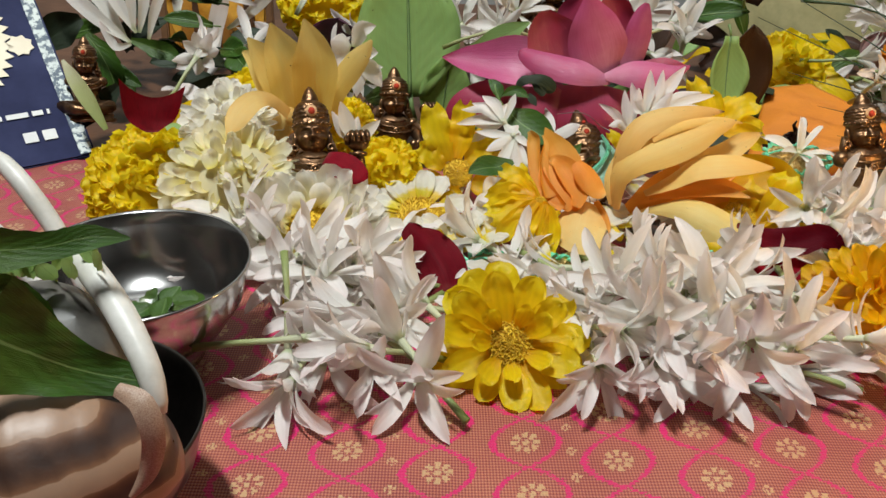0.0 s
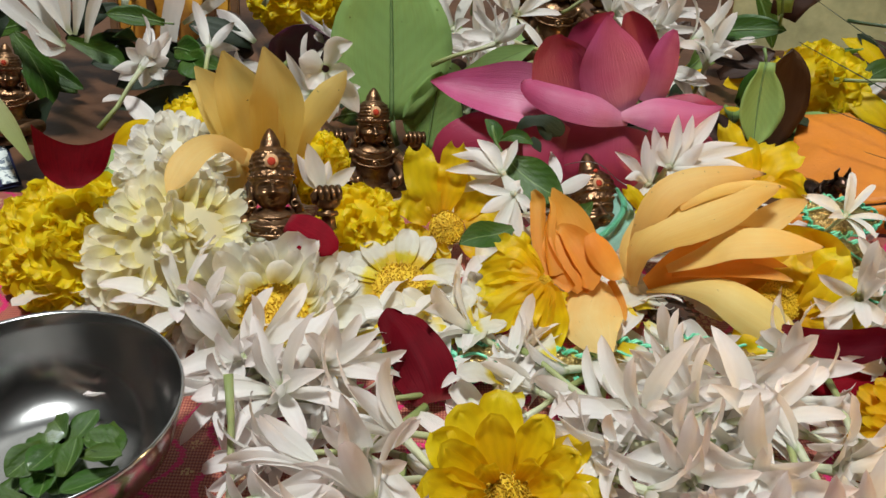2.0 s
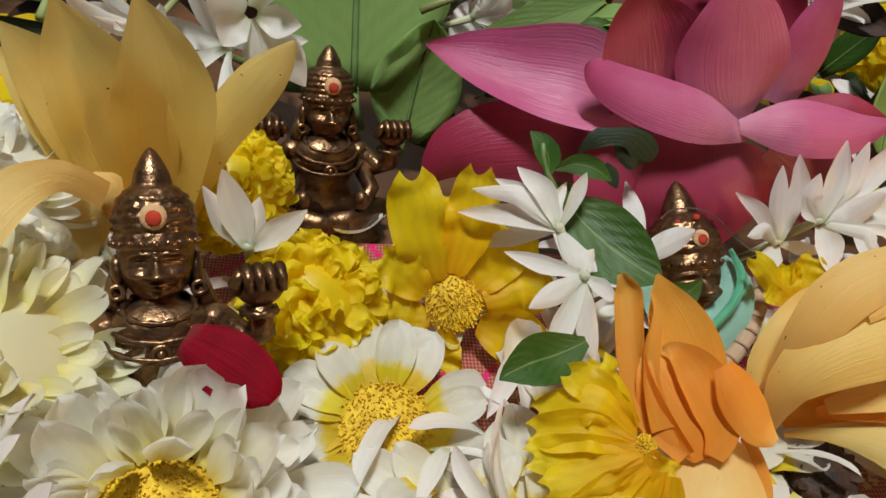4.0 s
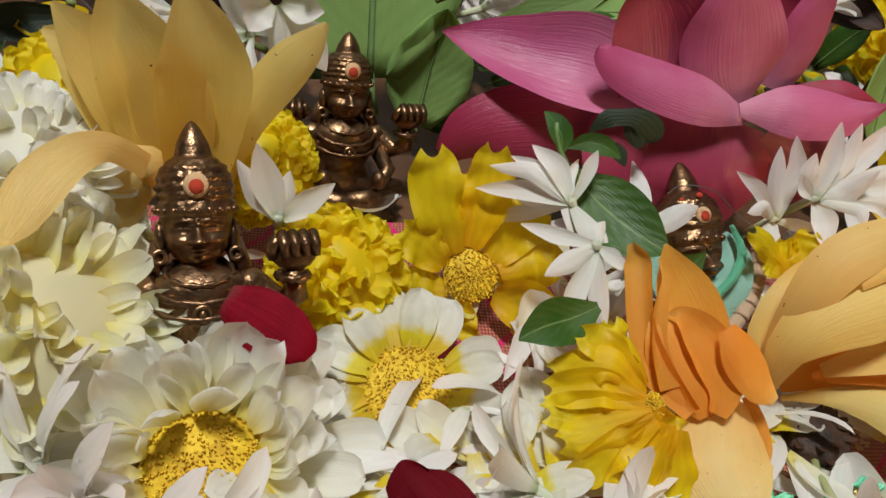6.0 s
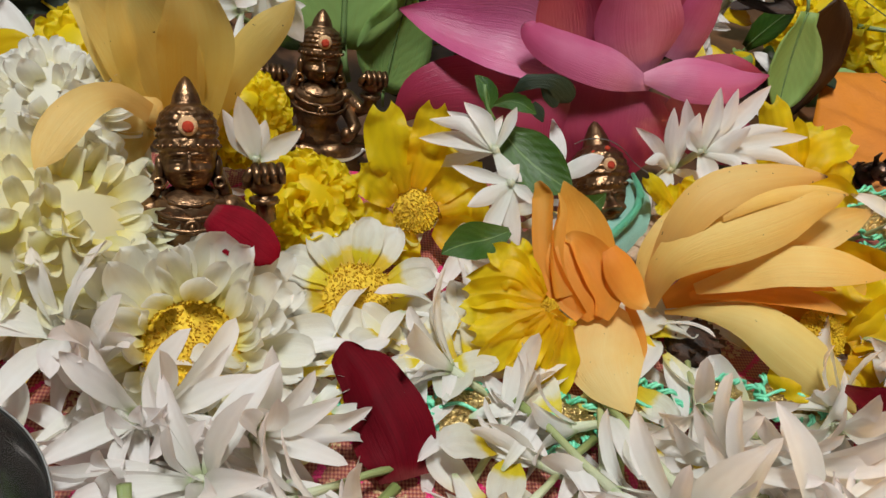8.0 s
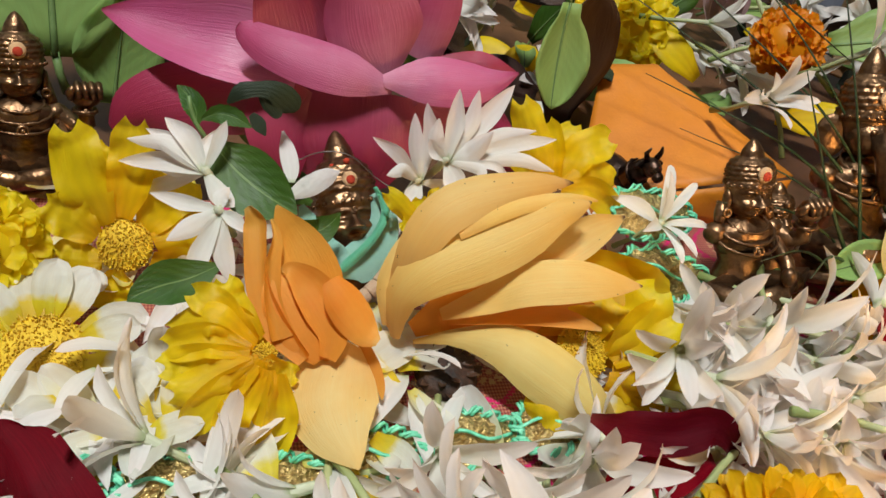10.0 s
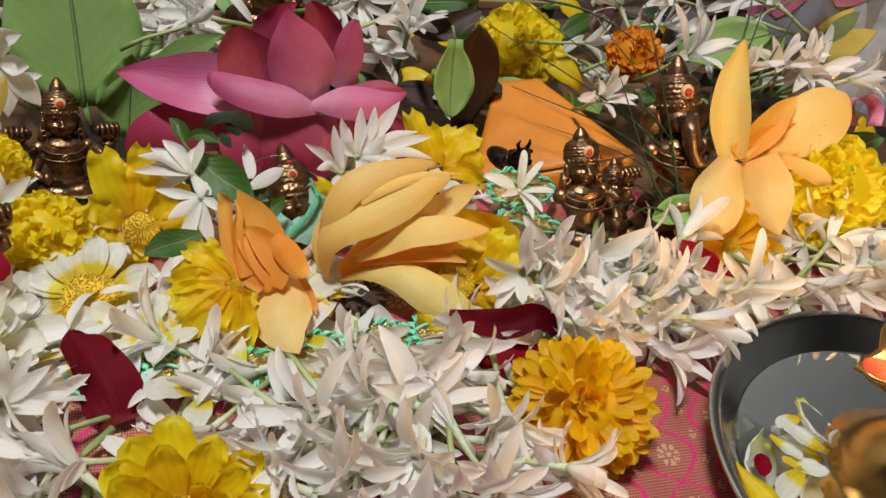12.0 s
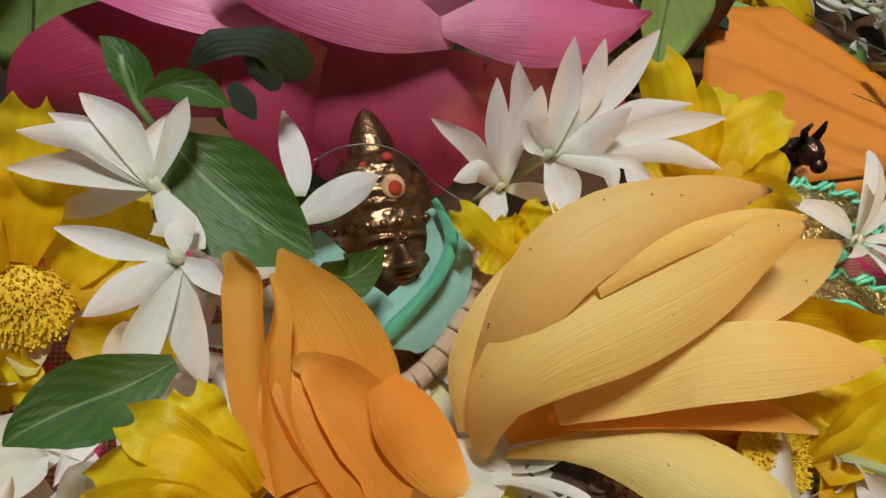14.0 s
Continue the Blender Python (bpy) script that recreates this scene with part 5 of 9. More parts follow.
blade(bloom, "petal", CHAMPAK, ((0.2067, 0.2680, 0.0339), (0.2062, 0.2765, 0.0444), (0.2069, 0.2835, 0.0555), (0.2090, 0.2877, 0.0632), (0.2110, 0.2910, 0.0691)), (0.0089, 0.0138, 0.0111, 0.0062, 0.0009), (-0.53, -0.74, 0.41), cup=0.5)
blade(bloom, "petal", APRICOT, ((0.2077, 0.2680, 0.0354), (0.2206, 0.2740, 0.0416), (0.2281, 0.2781, 0.0480), (0.2342, 0.2810, 0.0521)), (0.0067, 0.0108, 0.0072, 0.0009), (-0.56, -0.70, 0.43), cup=0.3)
blade(bloom, "petal", APRICOT, ((0.2116, 0.2670, 0.0350), (0.2219, 0.2710, 0.0374), (0.2341, 0.2740, 0.0389), (0.2422, 0.2760, 0.0404)), (0.0076, 0.0135, 0.0105, 0.0018), (-0.57, -0.69, 0.45), cup=0.4)
blade(bloom, "petal", CHAMPAK, ((0.2116, 0.2670, 0.0350), (0.2299, 0.2715, 0.0379), (0.2427, 0.2760, 0.0455), (0.2506, 0.2786, 0.0506), (0.2552, 0.2800, 0.0533)), (0.0044, 0.0127, 0.0220, 0.0165, 0.0032), (-0.59, -0.68, 0.42), cup=-0.2)
blade(bloom, "petal", BUFF, ((0.2032, 0.2660, 0.0357), (0.1984, 0.2590, 0.0284), (0.1958, 0.2529, 0.0208), (0.1916, 0.2475, 0.0147)), (0.0075, 0.0175, 0.0161, 0.0011), (-0.52, -0.68, 0.51), cup=-0.35)
blade(bloom, "petal", BUFF, ((0.2139, 0.2650, 0.0363), (0.2164, 0.2580, 0.0288), (0.2172, 0.2505, 0.0228), (0.2180, 0.2445, 0.0182)), (0.0133, 0.0186, 0.0128, 0.0011), (-0.56, -0.66, 0.50), cup=-0.35)
blade(bloom, "petal", CHAMPAK, ((0.2242, 0.2650, 0.0363), (0.2382, 0.2587, 0.0318), (0.2516, 0.2520, 0.0212)), (0.0036, 0.0063, 0.0007), (-0.60, -0.65, 0.47), cup=-0.2)


# ---- single petals and leaves ----
RIB = plain_mat("leaf_rib", (0.10, 0.17, 0.05), (0.16, 0.24, 0.08), 0.5, 0, 6)

def lone(name, mat, b, t, w, face, label, category, seed=1, **kw):
    k = dict(p=1.1, q=0.5, base=0.35, cup=0.3, curl=0.4, ruffle=0.03, thick=0.008, nu=12, nv=8)
    k.update(kw)
    rng = random.Random(seed)
    s = (V(*t) - V(*b)).length
    me = petal_mesh(name, mat, rng, 1.0, wide=w / s, **k)
    ob = new(name, me)
    ob.matrix_basis = aim(b, t, face)
    if mat in (LEAF, LEAF_PALE) and s > 0.0125 and k["nv"] % 2 == 0:
        n = k["nv"] + 1
        mid = [me.vertices[i * n + n // 2].co + V(0, 0, 0.004) for i in range(k["nu"] + 1)]
        piece("midrib", tube_mesh("midrib", RIB, [tuple(p) for p in mid], [0.016 * (1.1 - i / len(mid)) for i in range(len(mid))], 5), ob)
        piece("leaf_stalk", tube_mesh("leaf_stalk", RIB, [(0, 0.02, 0), (0.01, -0.07, -0.01), (0.03, -0.16, -0.04)], [0.018, 0.017, 0.02], 6), ob)
    return tagged(ob, label, category)


tagged(blade(None, "rose_petal", RED_SHADED, ((0.0051, 0.2020, 0.0041), (0.0034, 0.2065, 0.0079), (-0.0001, 0.2125, 0.0109), (-0.0033, 0.2185, 0.0125), (-0.0063, 0.2230, 0.0130), (-0.0070, 0.2245, 0.0134)), (0.0095, 0.0153, 0.0150, 0.0122, 0.0089, 0.0064), (-0.00, -0.77, 0.64), cup=0.1, fold=-0.45, ruffle=0.13, waves=2.2, nv=12, notch=-0.1), "red rose petal coloured as in shade, folded lengthwise among white blossoms", "petal")
tagged(blade(None, "rose_petal", RED_SHADED, ((0.0900, 0.2150, 0.0210), (0.0988, 0.2143, 0.0173), (0.1088, 0.2135, 0.0161), (0.1163, 0.2128, 0.0186), (0.1225, 0.2124, 0.0131), (0.1255, 0.2120, 0.0050)), (0.0017, 0.0071, 0.0085, 0.0070, 0.0035, 0.0008), (-0.47, -0.52, 0.71), cup=0.15, fold=0.2, ruffle=0.17, waves=3.0, nv=12), "red rose petal coloured as in shade, with a curled end", "petal")
tagged(blade(None, "rose_petal", RED, ((0.1199, 0.2125, 0.0090), (0.1103, 0.2095, 0.0092), (0.1022, 0.2095, 0.0075), (0.0951, 0.2095, 0.0101)), (0.0040, 0.0086, 0.0075, 0.0015), (-0.45, -0.50, 0.74), cup=-0.15, ruffle=0.14, waves=2.5, nv=12), "hanging dark red rose petal beside a curled one", "petal")
tagged(blade(None, "rose_petal", RED, ((-0.0354, 0.2455, 0.0264), (-0.0313, 0.2435, 0.0254), (-0.0269, 0.2412, 0.0242), (-0.0235, 0.2394, 0.0228), (-0.0221, 0.2385, 0.0219)), (0.0048, 0.0094, 0.0096, 0.0064, 0.0023), (0.10, -0.75, 0.66), cup=-0.2, ruffle=0.07, nv=12), "bright crimson rose petal leaning on an idol", "petal")
tagged(blade(None, "rose_petal", RED_SHADED, ((-0.0903, 0.2455, 0.0338), (-0.0907, 0.2472, 0.0367), (-0.0908, 0.2496, 0.0408), (-0.0907, 0.2525, 0.0458)), (0.0038, 0.0132, 0.0176, 0.0198), (0.34, -0.83, 0.44), cup=0.35, notch=0.3, ruffle=0.04, nv=12), "crimson notched rose petal on the yellow marigold", "petal")
lone("rose_petal", RED, (0.176, 0.240, 0.020), (0.193, 0.230, 0.012), 0.013, (0.0, -0.6, 0.8), "crimson rose petal beside the champak bloom", "petal", 7, cup=-0.2, fold=-0.2, q=0.4, ruffle=0.07, nu=22, nv=14)

lone("bael_leaf", LEAF_PALE, (-0.011, 0.334, 0.018), (-0.0135, 0.356, 0.072), 0.044, (0, -0.9, 0.4), "broad pale green bael leaf standing upright", "leaf", 1, q=0.7, p=0.85, cup=0.15, curl=0.2, thick=0.004)
lone("bael_leaf", LEAF_PALE, (0.002, 0.333, 0.006), (0.006, 0.338, 0.036), 0.022, (0.1, -0.9, 0.4), "smaller pale green bael leaf below the large one", "leaf", 2, q=0.7, p=0.85, cup=0.15)
sprig = thing("tulsi_sprig", (0.0245, 0.2775, 0.0345), "glossy green sprig with a broad leaf and darker lobed leaves", "leaf")
blade(sprig, "leaf_blade", LEAF, ((0.0253, 0.2775, 0.0341), (0.0280, 0.2750, 0.0311), (0.0320, 0.2705, 0.0294), (0.0363, 0.2665, 0.0284), (0.0396, 0.2635, 0.0280), (0.0414, 0.2618, 0.0280)), (0.0007, 0.0094, 0.0130, 0.0111, 0.0056, 0.0004), (-0.08, -0.76, 0.65), cup=0.15, fold=0.15)
blade(sprig, "leaf_blade", LEAF, ((0.0223, 0.2790, 0.0361), (0.0220, 0.2808, 0.0389), (0.0203, 0.2826, 0.0409), (0.0185, 0.2840, 0.0420)), (0.0007, 0.0043, 0.0034, 0.0003), (0.05, -0.85, 0.52), cup=0.1, jag=0.06, fold=0.2)
blade(sprig, "leaf_blade", LEAF, ((0.0232, 0.2790, 0.0377), (0.0262, 0.2781, 0.0397), (0.0296, 0.2770, 0.0397), (0.0326, 0.2760, 0.0383)), (0.0006, 0.0035, 0.0036, 0.0004), (-0.02, -0.84, 0.55), cup=0.1, jag=0.06, fold=0.2)
blade(sprig, "leaf_blade", LEAF_DARK, ((0.0282, 0.2835, 0.0389), (0.0306, 0.2835, 0.0418), (0.0336, 0.2835, 0.0426), (0.0369, 0.2835, 0.0426), (0.0394, 0.2835, 0.0410), (0.0413, 0.2835, 0.0391), (0.0421, 0.2835, 0.0380)), (0.0007, 0.0035, 0.0031, 0.0041, 0.0055, 0.0046, 0.0014), (-0.09, -0.86, 0.51), cup=-0.1)
blade(sprig, "leaf_blade", LEAF_DARK, ((0.0350, 0.2840, 0.0420), (0.0369, 0.2830, 0.0398), (0.0382, 0.2822, 0.0377), (0.0386, 0.2820, 0.0371)), (0.0027, 0.0041, 0.0024, 0.0006), (-0.10, -0.85, 0.52), cup=-0.1)
blade(sprig, "leaf_blade", LEAF_DARK, ((0.0329, 0.2820, 0.0376), (0.0345, 0.2810, 0.0359), (0.0359, 0.2800, 0.0339)), (0.0014, 0.0030, 0.0004), (-0.08, -0.83, 0.55), cup=-0.1)
piece("stem", tube_mesh("stem", RIB, [(0.0, 0.0, -0.001), (-0.0025, 0.002, 0.002), (-0.0035, 0.0035, 0.0045), (-0.0038, 0.0045, 0.0065)], [0.0006, 0.0005, 0.0005, 0.0004], 6), sprig)
low_leaf = thing("tulsi_leaf", (0.0195, 0.2490, 0.0200), "dark green leaf tucked between two flowers", "leaf")
blade(low_leaf, "leaf_blade", LEAF, ((0.0260, 0.2500, 0.0249), (0.0214, 0.2479, 0.0240), (0.0165, 0.2455, 0.0244), (0.0128, 0.2436, 0.0241), (0.0110, 0.2425, 0.0235)), (0.0017, 0.0070, 0.0081, 0.0039, 0.0003), (0.10, -0.59, 0.80), cup=0.1, jag=0.02, fold=0.15)
veil_leaf = thing("tulsi_leaf", (0.0425, 0.2640, 0.0180), "small green leaf before the veiled idol", "leaf")
blade(veil_leaf, "leaf_blade", LEAF, ((0.0425, 0.2630, 0.0251), (0.0460, 0.2639, 0.0221), (0.0488, 0.2647, 0.0234), (0.0507, 0.2655, 0.0258)), (0.0013, 0.0060, 0.0042, 0.0003), (-0.21, -0.70, 0.69), cup=0.1, fold=0.15)
sepal = thing("bael_leaf", (0.030, 0.311, 0.050), "pale green leaf lying over the lotus petal", "leaf")
blade(sepal, "leaf_blade", LEAF_PALE, ((0.0347, 0.3110, 0.0561), (0.0259, 0.3124, 0.0511), (0.0171, 0.3138, 0.0457), (0.0089, 0.3150, 0.0422)), (0.0010, 0.0080, 0.0060, 0.0006), (0.02, -0.89, 0.46), cup=0.15, fold=0.1)
lone("bael_leaf", LEAF_PALE, (0.119, 0.331, 0.048), (0.119, 0.322, 0.020), 0.016, (0, -0.9, 0.4), "drooping pale green pointed leaf", "leaf", 10, q=0.75, fold=0.2)
lone("bael_leaf", LEAF_PALE, (0.128, 0.350, 0.060), (0.122, 0.345, 0.095), 0.016, (0.2, -0.9, 0.3), "upright green leaf at the back", "leaf", 11, q=0.75, fold=0.3)
lone("dry_leaf", LEAF_BROWN, (0.130, 0.338, 0.005), (0.129, 0.335, 0.052), 0.024, (0.1, -0.9, 0.4), "dark brown dry leaf behind a green one", "leaf", 12, q=0.7)
lone("dry_leaf", LEAF_BROWN, (0.134, 0.362, 0.055), (0.148, 0.365, 0.105), 0.028, (-0.2, -0.9, 0.3), "dark maroon dry leaf at the back", "leaf", 13, q=0.6)
lone("bael_leaf", LEAF_PALE, (0.200, 0.263, 0.020), (0.176, 0.259, 0.016), 0.011, (0, -0.5, 0.9), "pale green leaf beside the champak bloom", "leaf", 14, q=0.7, fold=0.2)
lone("dark_petal", PLUM, (-0.045, 0.36, 0.02), (-0.042, 0.352, 0.046), 0.030, (0, -0.8, 0.5), "dark plum-coloured petal behind yellow flowers", "petal", 15)

flower = thing("yellow_flower", (0.1060, 0.2465, 0.0200), "golden-yellow ruffled flower under the champak bloom", "flower")
blade(flower, "petal", GOLD, ((0.0850, 0.2465, 0.0132), (0.0953, 0.2472, 0.0176), (0.1053, 0.2478, 0.0222), (0.1162, 0.2485, 0.0248)), (0.0054, 0.0143, 0.0164, 0.0036), (-0.36, -0.83, 0.43), cup=0.3, ruffle=0.10, waves=2.2)
blade(flower, "petal", GOLD, ((0.0870, 0.2455, 0.0107), (0.1009, 0.2459, 0.0150), (0.1127, 0.2463, 0.0193), (0.1213, 0.2465, 0.0214)), (0.0054, 0.0150, 0.0196, 0.0053), (-0.38, -0.81, 0.44), cup=0.3, ruffle=0.10, waves=2.2)
blade(flower, "petal", GOLD, ((0.0898, 0.2445, 0.0093), (0.1050, 0.2441, 0.0100), (0.1155, 0.2438, 0.0115), (0.1242, 0.2435, 0.0140)), (0.0054, 0.0126, 0.0151, 0.0043), (-0.38, -0.80, 0.46), cup=0.3, ruffle=0.10, waves=2.2)

# ---- loose white blossoms ----
placed = []
KEEP_CLEAR = ((-0.0725, 0.1725, 0.041), (0.007, 0.202, 0.0165), (0.029, 0.226, 0.0145), (0.192, 0.240, 0.014), (0.222, 0.238, 0.014), (0.0520, 0.2145, 0.0115), (0.207, 0.149, 0.073), (0.082, 0.224, 0.0135), (0.001, 0.210, 0.0195), (0.107, 0.208, 0.014), (0.0512, 0.2205, 0.0135), (-0.005, 0.240, 0.020), (0.020, 0.171, 0.0225), (0.121, 0.187, 0.0225), (0.184, 0.235, 0.008), (-0.036, 0.226, 0.014), (0.090, 0.226, 0.006), (0.206, 0.238, 0.015))


def strew(x0, x1, y0, y1, z0, z1, count, seed, lean=0.8, gap=0.011, taper=0.0, way=None):
    rng = random.Random(seed)
    done = tries = 0
    while done < count and tries < count * 60:
        tries += 1
        x, y = rng.uniform(x0, x1), rng.uniform(y0, y1)
        z = rng.uniform(z0, z1 - taper * (z1 - z0) * (y - y0) / (y1 - y0))
        if any((x - a) ** 2 + (y - b) ** 2 < c * c for a, b, c in KEEP_CLEAR):
            continue
        if any((x - a) ** 2 + (y - b) ** 2 + ((z - c) * 1.3) ** 2 < gap * gap for a, b, c in placed):
            continue
        placed.append((x, y, z))
        a = rng.uniform(0, 6.283) if way is None else rng.gauss(way, 0.8)
        n = V(math.cos(a), math.sin(a) - (0.35 if way is None else 0.0), rng.uniform(0.0, 0.75) * lean)
        white_flower((x, y, z), n, rng.uniform(0, 360), rng.choice((0, 1, 2, 2, 3, 4)), rng.choice((1.0, 0.92, 1.06, 0.98)))
        done += 1


for at, n, spin, kind, size in (((-0.0298, 0.195, 0.0122), (-0.25, -0.45, 0.85), 10, 0, 1.1),
                                ((-0.036, 0.168, 0.0065), (0.15, -0.7, -0.6), 30, 1, 1.0),
                                ((-0.0148, 0.18, 0.0063), (-0.45, -0.6, 0.1), 0, 3, 1.05),
                                ((-0.001, 0.186, 0.0016), (0.7, -0.5, 0.3), 20, 2, 1.0),
                                ((-0.029, 0.195, 0.0112), (-0.5, -0.5, 0.6), 0, 1, 1.1),
                                ((0.0758, 0.19, 0.0132), (0.3, -0.5, 0.7), 15, 0, 1.1),
                                ((0.0609, 0.172, 0.006), (-0.7, -0.6, 0.2), 0, 2, 1.05),
                                ((0.0792, 0.168, -0.0009), (0.6, -0.6, -0.1), 10, 2, 1.05),
                                ((0.0924, 0.18, 0.0088), (0.6, -0.5, 0.5), 20, 1, 1.1),
                                ((0.051, 0.19, 0.0126), (-0.6, -0.4, 0.6), 0, 1, 1.1),
                                ((0.0921, 0.168, 0.0031), (0.8, -0.5, 0.2), 0, 3, 1.05)):
    placed.append(at)
    white_flower(at, n, spin, kind, size)
strew(-0.046, 0.002, 0.158, 0.218, 0.004, 0.016, 32, 1, gap=0.0098, taper=0.6, way=-1.9)
strew(0.038, 0.112, 0.162, 0.222, 0.004, 0.018, 50, 2, gap=0.0100, taper=0.65, way=-2.1)
strew(-0.002, 0.050, 0.196, 0.226, 0.003, 0.009, 22, 3, gap=0.009)
strew(0.116, 0.192, 0.205, 0.246, 0.004, 0.019, 48, 4, gap=0.010, way=-1.2)
strew(0.196, 0.315, 0.222, 0.250, 0.004, 0.018, 48, 5, gap=0.0095)
strew(-0.115, -0.075, 0.34, 0.37, 0.020, 0.040, 2, 6, gap=0.02)
strew(0.192, 0.240, 0.350, 0.40, 0.012, 0.040, 9, 17, gap=0.014)
strew(-0.075, -0.03, 0.32, 0.37, 0.010, 0.045, 6, 16, gap=0.015)
strew(0.015, 0.045, 0.335, 0.37, 0.030, 0.055, 5, 7, gap=0.013)
strew(0.205, 0.320, 0.36, 0.43, 0.020, 0.060, 16, 8, gap=0.016)
strew(0.085, 0.105, 0.345, 0.38, 0.030, 0.050, 3, 9, gap=0.013)
for at, n, spin, kind, size in (
                                ((0.1085, 0.358, 0.038), (0.0, -0.5, 0.8), 10, 2, 1.15), ((0.128, 0.268, 0.0230), (0.1, -0.4, 0.8), 70, 0, 0.7),
                                ((0.166, 0.300, 0.040), (0.0, -0.7, 0.6), 0, 2, 0.9), ((0.205, 0.312, 0.052), (0.3, -0.5, 0.7), 30, 1, 1.0)):
    white_flower(at, n, spin, kind, size)
for at, n, spin, kind, size in (((0.0118, 0.385, 0.0361), (-0.5, -0.6, 0.5), 0, 0, 1.05),
                                ((0.0215, 0.375, 0.034), (0.3, -0.8, 0.4), 20, 1, 1.05),
                                ((0.0071, 0.4, 0.0386), (-0.3, -0.7, 0.6), 40, 2, 1.1),
                                ((0.0294, 0.405, 0.0457), (-0.4, -0.7, 0.6), 10, 2, 1.1),
                                ((0.0377, 0.395, 0.0405), (0.1, -0.8, 0.5), 30, 0, 1.0),
                                ((0.0705, 0.405, 0.0483), (0.5, -0.6, 0.6), 0, 2, 1.1),
                                ((0.077, 0.395, 0.0428), (0.3, -0.7, 0.5), 50, 1, 1.05),
                                ((0.0203, 0.42, 0.0431), (0.0, -0.7, 0.6), 15, 3, 1.1),
                                ((0.0815, 0.375, 0.0425), (0.5, -0.6, 0.5), 25, 0, 1.0),
                                ((0.0982, 0.4, 0.0422), (0.2, -0.8, 0.5), 0, 2, 1.1),
                                ((-0.0024, 0.4, 0.0275), (-0.2, -0.8, 0.5), 10, 1, 1.05)):
    white_flower(at, n, spin, kind, size)
for at, n, spin, kind, size in (((-0.0224, 0.2062, 0.0100), (0.5, -0.6, 0.7), 47, 2, 1.04),
                                ((-0.0520, 0.2190, 0.0110), (0.3, -0.3, 0.9), 94, 3, 1.04),
                                ((-0.0590, 0.2250, 0.0110), (-0.3, -0.2, 0.9), 141, 4, 1.04),
                                ((-0.0385, 0.2081, 0.0120), (0.6, -0.3, 0.8), 188, 2, 1.04),
                                ((-0.0425, 0.2095, 0.0100), (-0.2, -0.6, 0.7), 282, 1, 1.04)):
    white_flower(at, n, spin, kind, size)
flower = thing("tuberose_blossom", (0.0238, 0.271, 0.0311), "open white blossom with narrow pointed petals", "flower", "loose white blossoms")
blade(flower, "petal", WHITE, ((0.0238, 0.2710, 0.0311), (0.0223, 0.2732, 0.0334), (0.0207, 0.2753, 0.0357), (0.0180, 0.2775, 0.0368), (0.0163, 0.2790, 0.0376)), (0.0014, 0.0031, 0.0041, 0.0025, 0.0002), (0.06, -0.81, 0.58), cup=0.35, ruffle=0.05)
blade(flower, "petal", WHITE, ((0.0237, 0.2710, 0.0310), (0.0202, 0.2732, 0.0325), (0.0168, 0.2753, 0.0341), (0.0123, 0.2775, 0.0329), (0.0092, 0.2790, 0.0322)), (0.0013, 0.0027, 0.0035, 0.0022, 0.0002), (0.10, -0.80, 0.60), cup=-0.30, ruffle=0.05)
blade(flower, "petal", WHITE, ((0.0236, 0.2710, 0.0308), (0.0198, 0.2730, 0.0304), (0.0159, 0.2750, 0.0300), (0.0109, 0.2774, 0.0281), (0.0075, 0.2790, 0.0268)), (0.0014, 0.0029, 0.0039, 0.0024, 0.0002), (0.10, -0.78, 0.62), cup=0.35, ruffle=0.05)
blade(flower, "petal", WHITE, ((0.0236, 0.2710, 0.0306), (0.0202, 0.2731, 0.0275), (0.0166, 0.2752, 0.0244), (0.0125, 0.2775, 0.0214), (0.0097, 0.2790, 0.0193)), (0.0011, 0.0024, 0.0032, 0.0021, 0.0002), (0.09, -0.76, 0.64), cup=-0.30, ruffle=0.05)
blade(flower, "petal", WHITE, ((0.0241, 0.2710, 0.0312), (0.0254, 0.2726, 0.0339), (0.0266, 0.2743, 0.0367), (0.0273, 0.2753, 0.0384), (0.0278, 0.2760, 0.0396)), (0.0009, 0.0020, 0.0027, 0.0017, 0.0001), (0.00, -0.81, 0.59), cup=0.35, ruffle=0.05)
blade(flower, "petal", WHITE, ((0.0242, 0.2710, 0.0303), (0.0255, 0.2684, 0.0297), (0.0267, 0.2659, 0.0292), (0.0283, 0.2636, 0.0292), (0.0293, 0.2620, 0.0293)), (0.0015, 0.0032, 0.0042, 0.0026, 0.0002), (-0.01, -0.75, 0.66), cup=-0.30, ruffle=0.05)
blade(flower, "petal", WHITE, ((0.0237, 0.2710, 0.0310), (0.0207, 0.2734, 0.0327), (0.0177, 0.2759, 0.0344), (0.0147, 0.2778, 0.0346), (0.0128, 0.2790, 0.0348)), (0.0010, 0.0021, 0.0028, 0.0017, 0.0001), (0.08, -0.80, 0.59), cup=0.35, ruffle=0.05)
blade(flower, "petal", WHITE, ((0.0236, 0.2710, 0.0307), (0.0209, 0.2732, 0.0293), (0.0181, 0.2753, 0.0280), (0.0154, 0.2775, 0.0272), (0.0135, 0.2790, 0.0267)), (0.0010, 0.0023, 0.0031, 0.0019, 0.0002), (0.08, -0.78, 0.62), cup=-0.30, ruffle=0.05)
blade(flower, "petal", WHITE, ((0.0240, 0.2710, 0.0312), (0.0237, 0.2729, 0.0322), (0.0234, 0.2747, 0.0333), (0.0249, 0.2773, 0.0345), (0.0259, 0.2790, 0.0353)), (0.0009, 0.0019, 0.0026, 0.0016, 0.0001), (0.02, -0.80, 0.60), cup=0.35, ruffle=0.05)
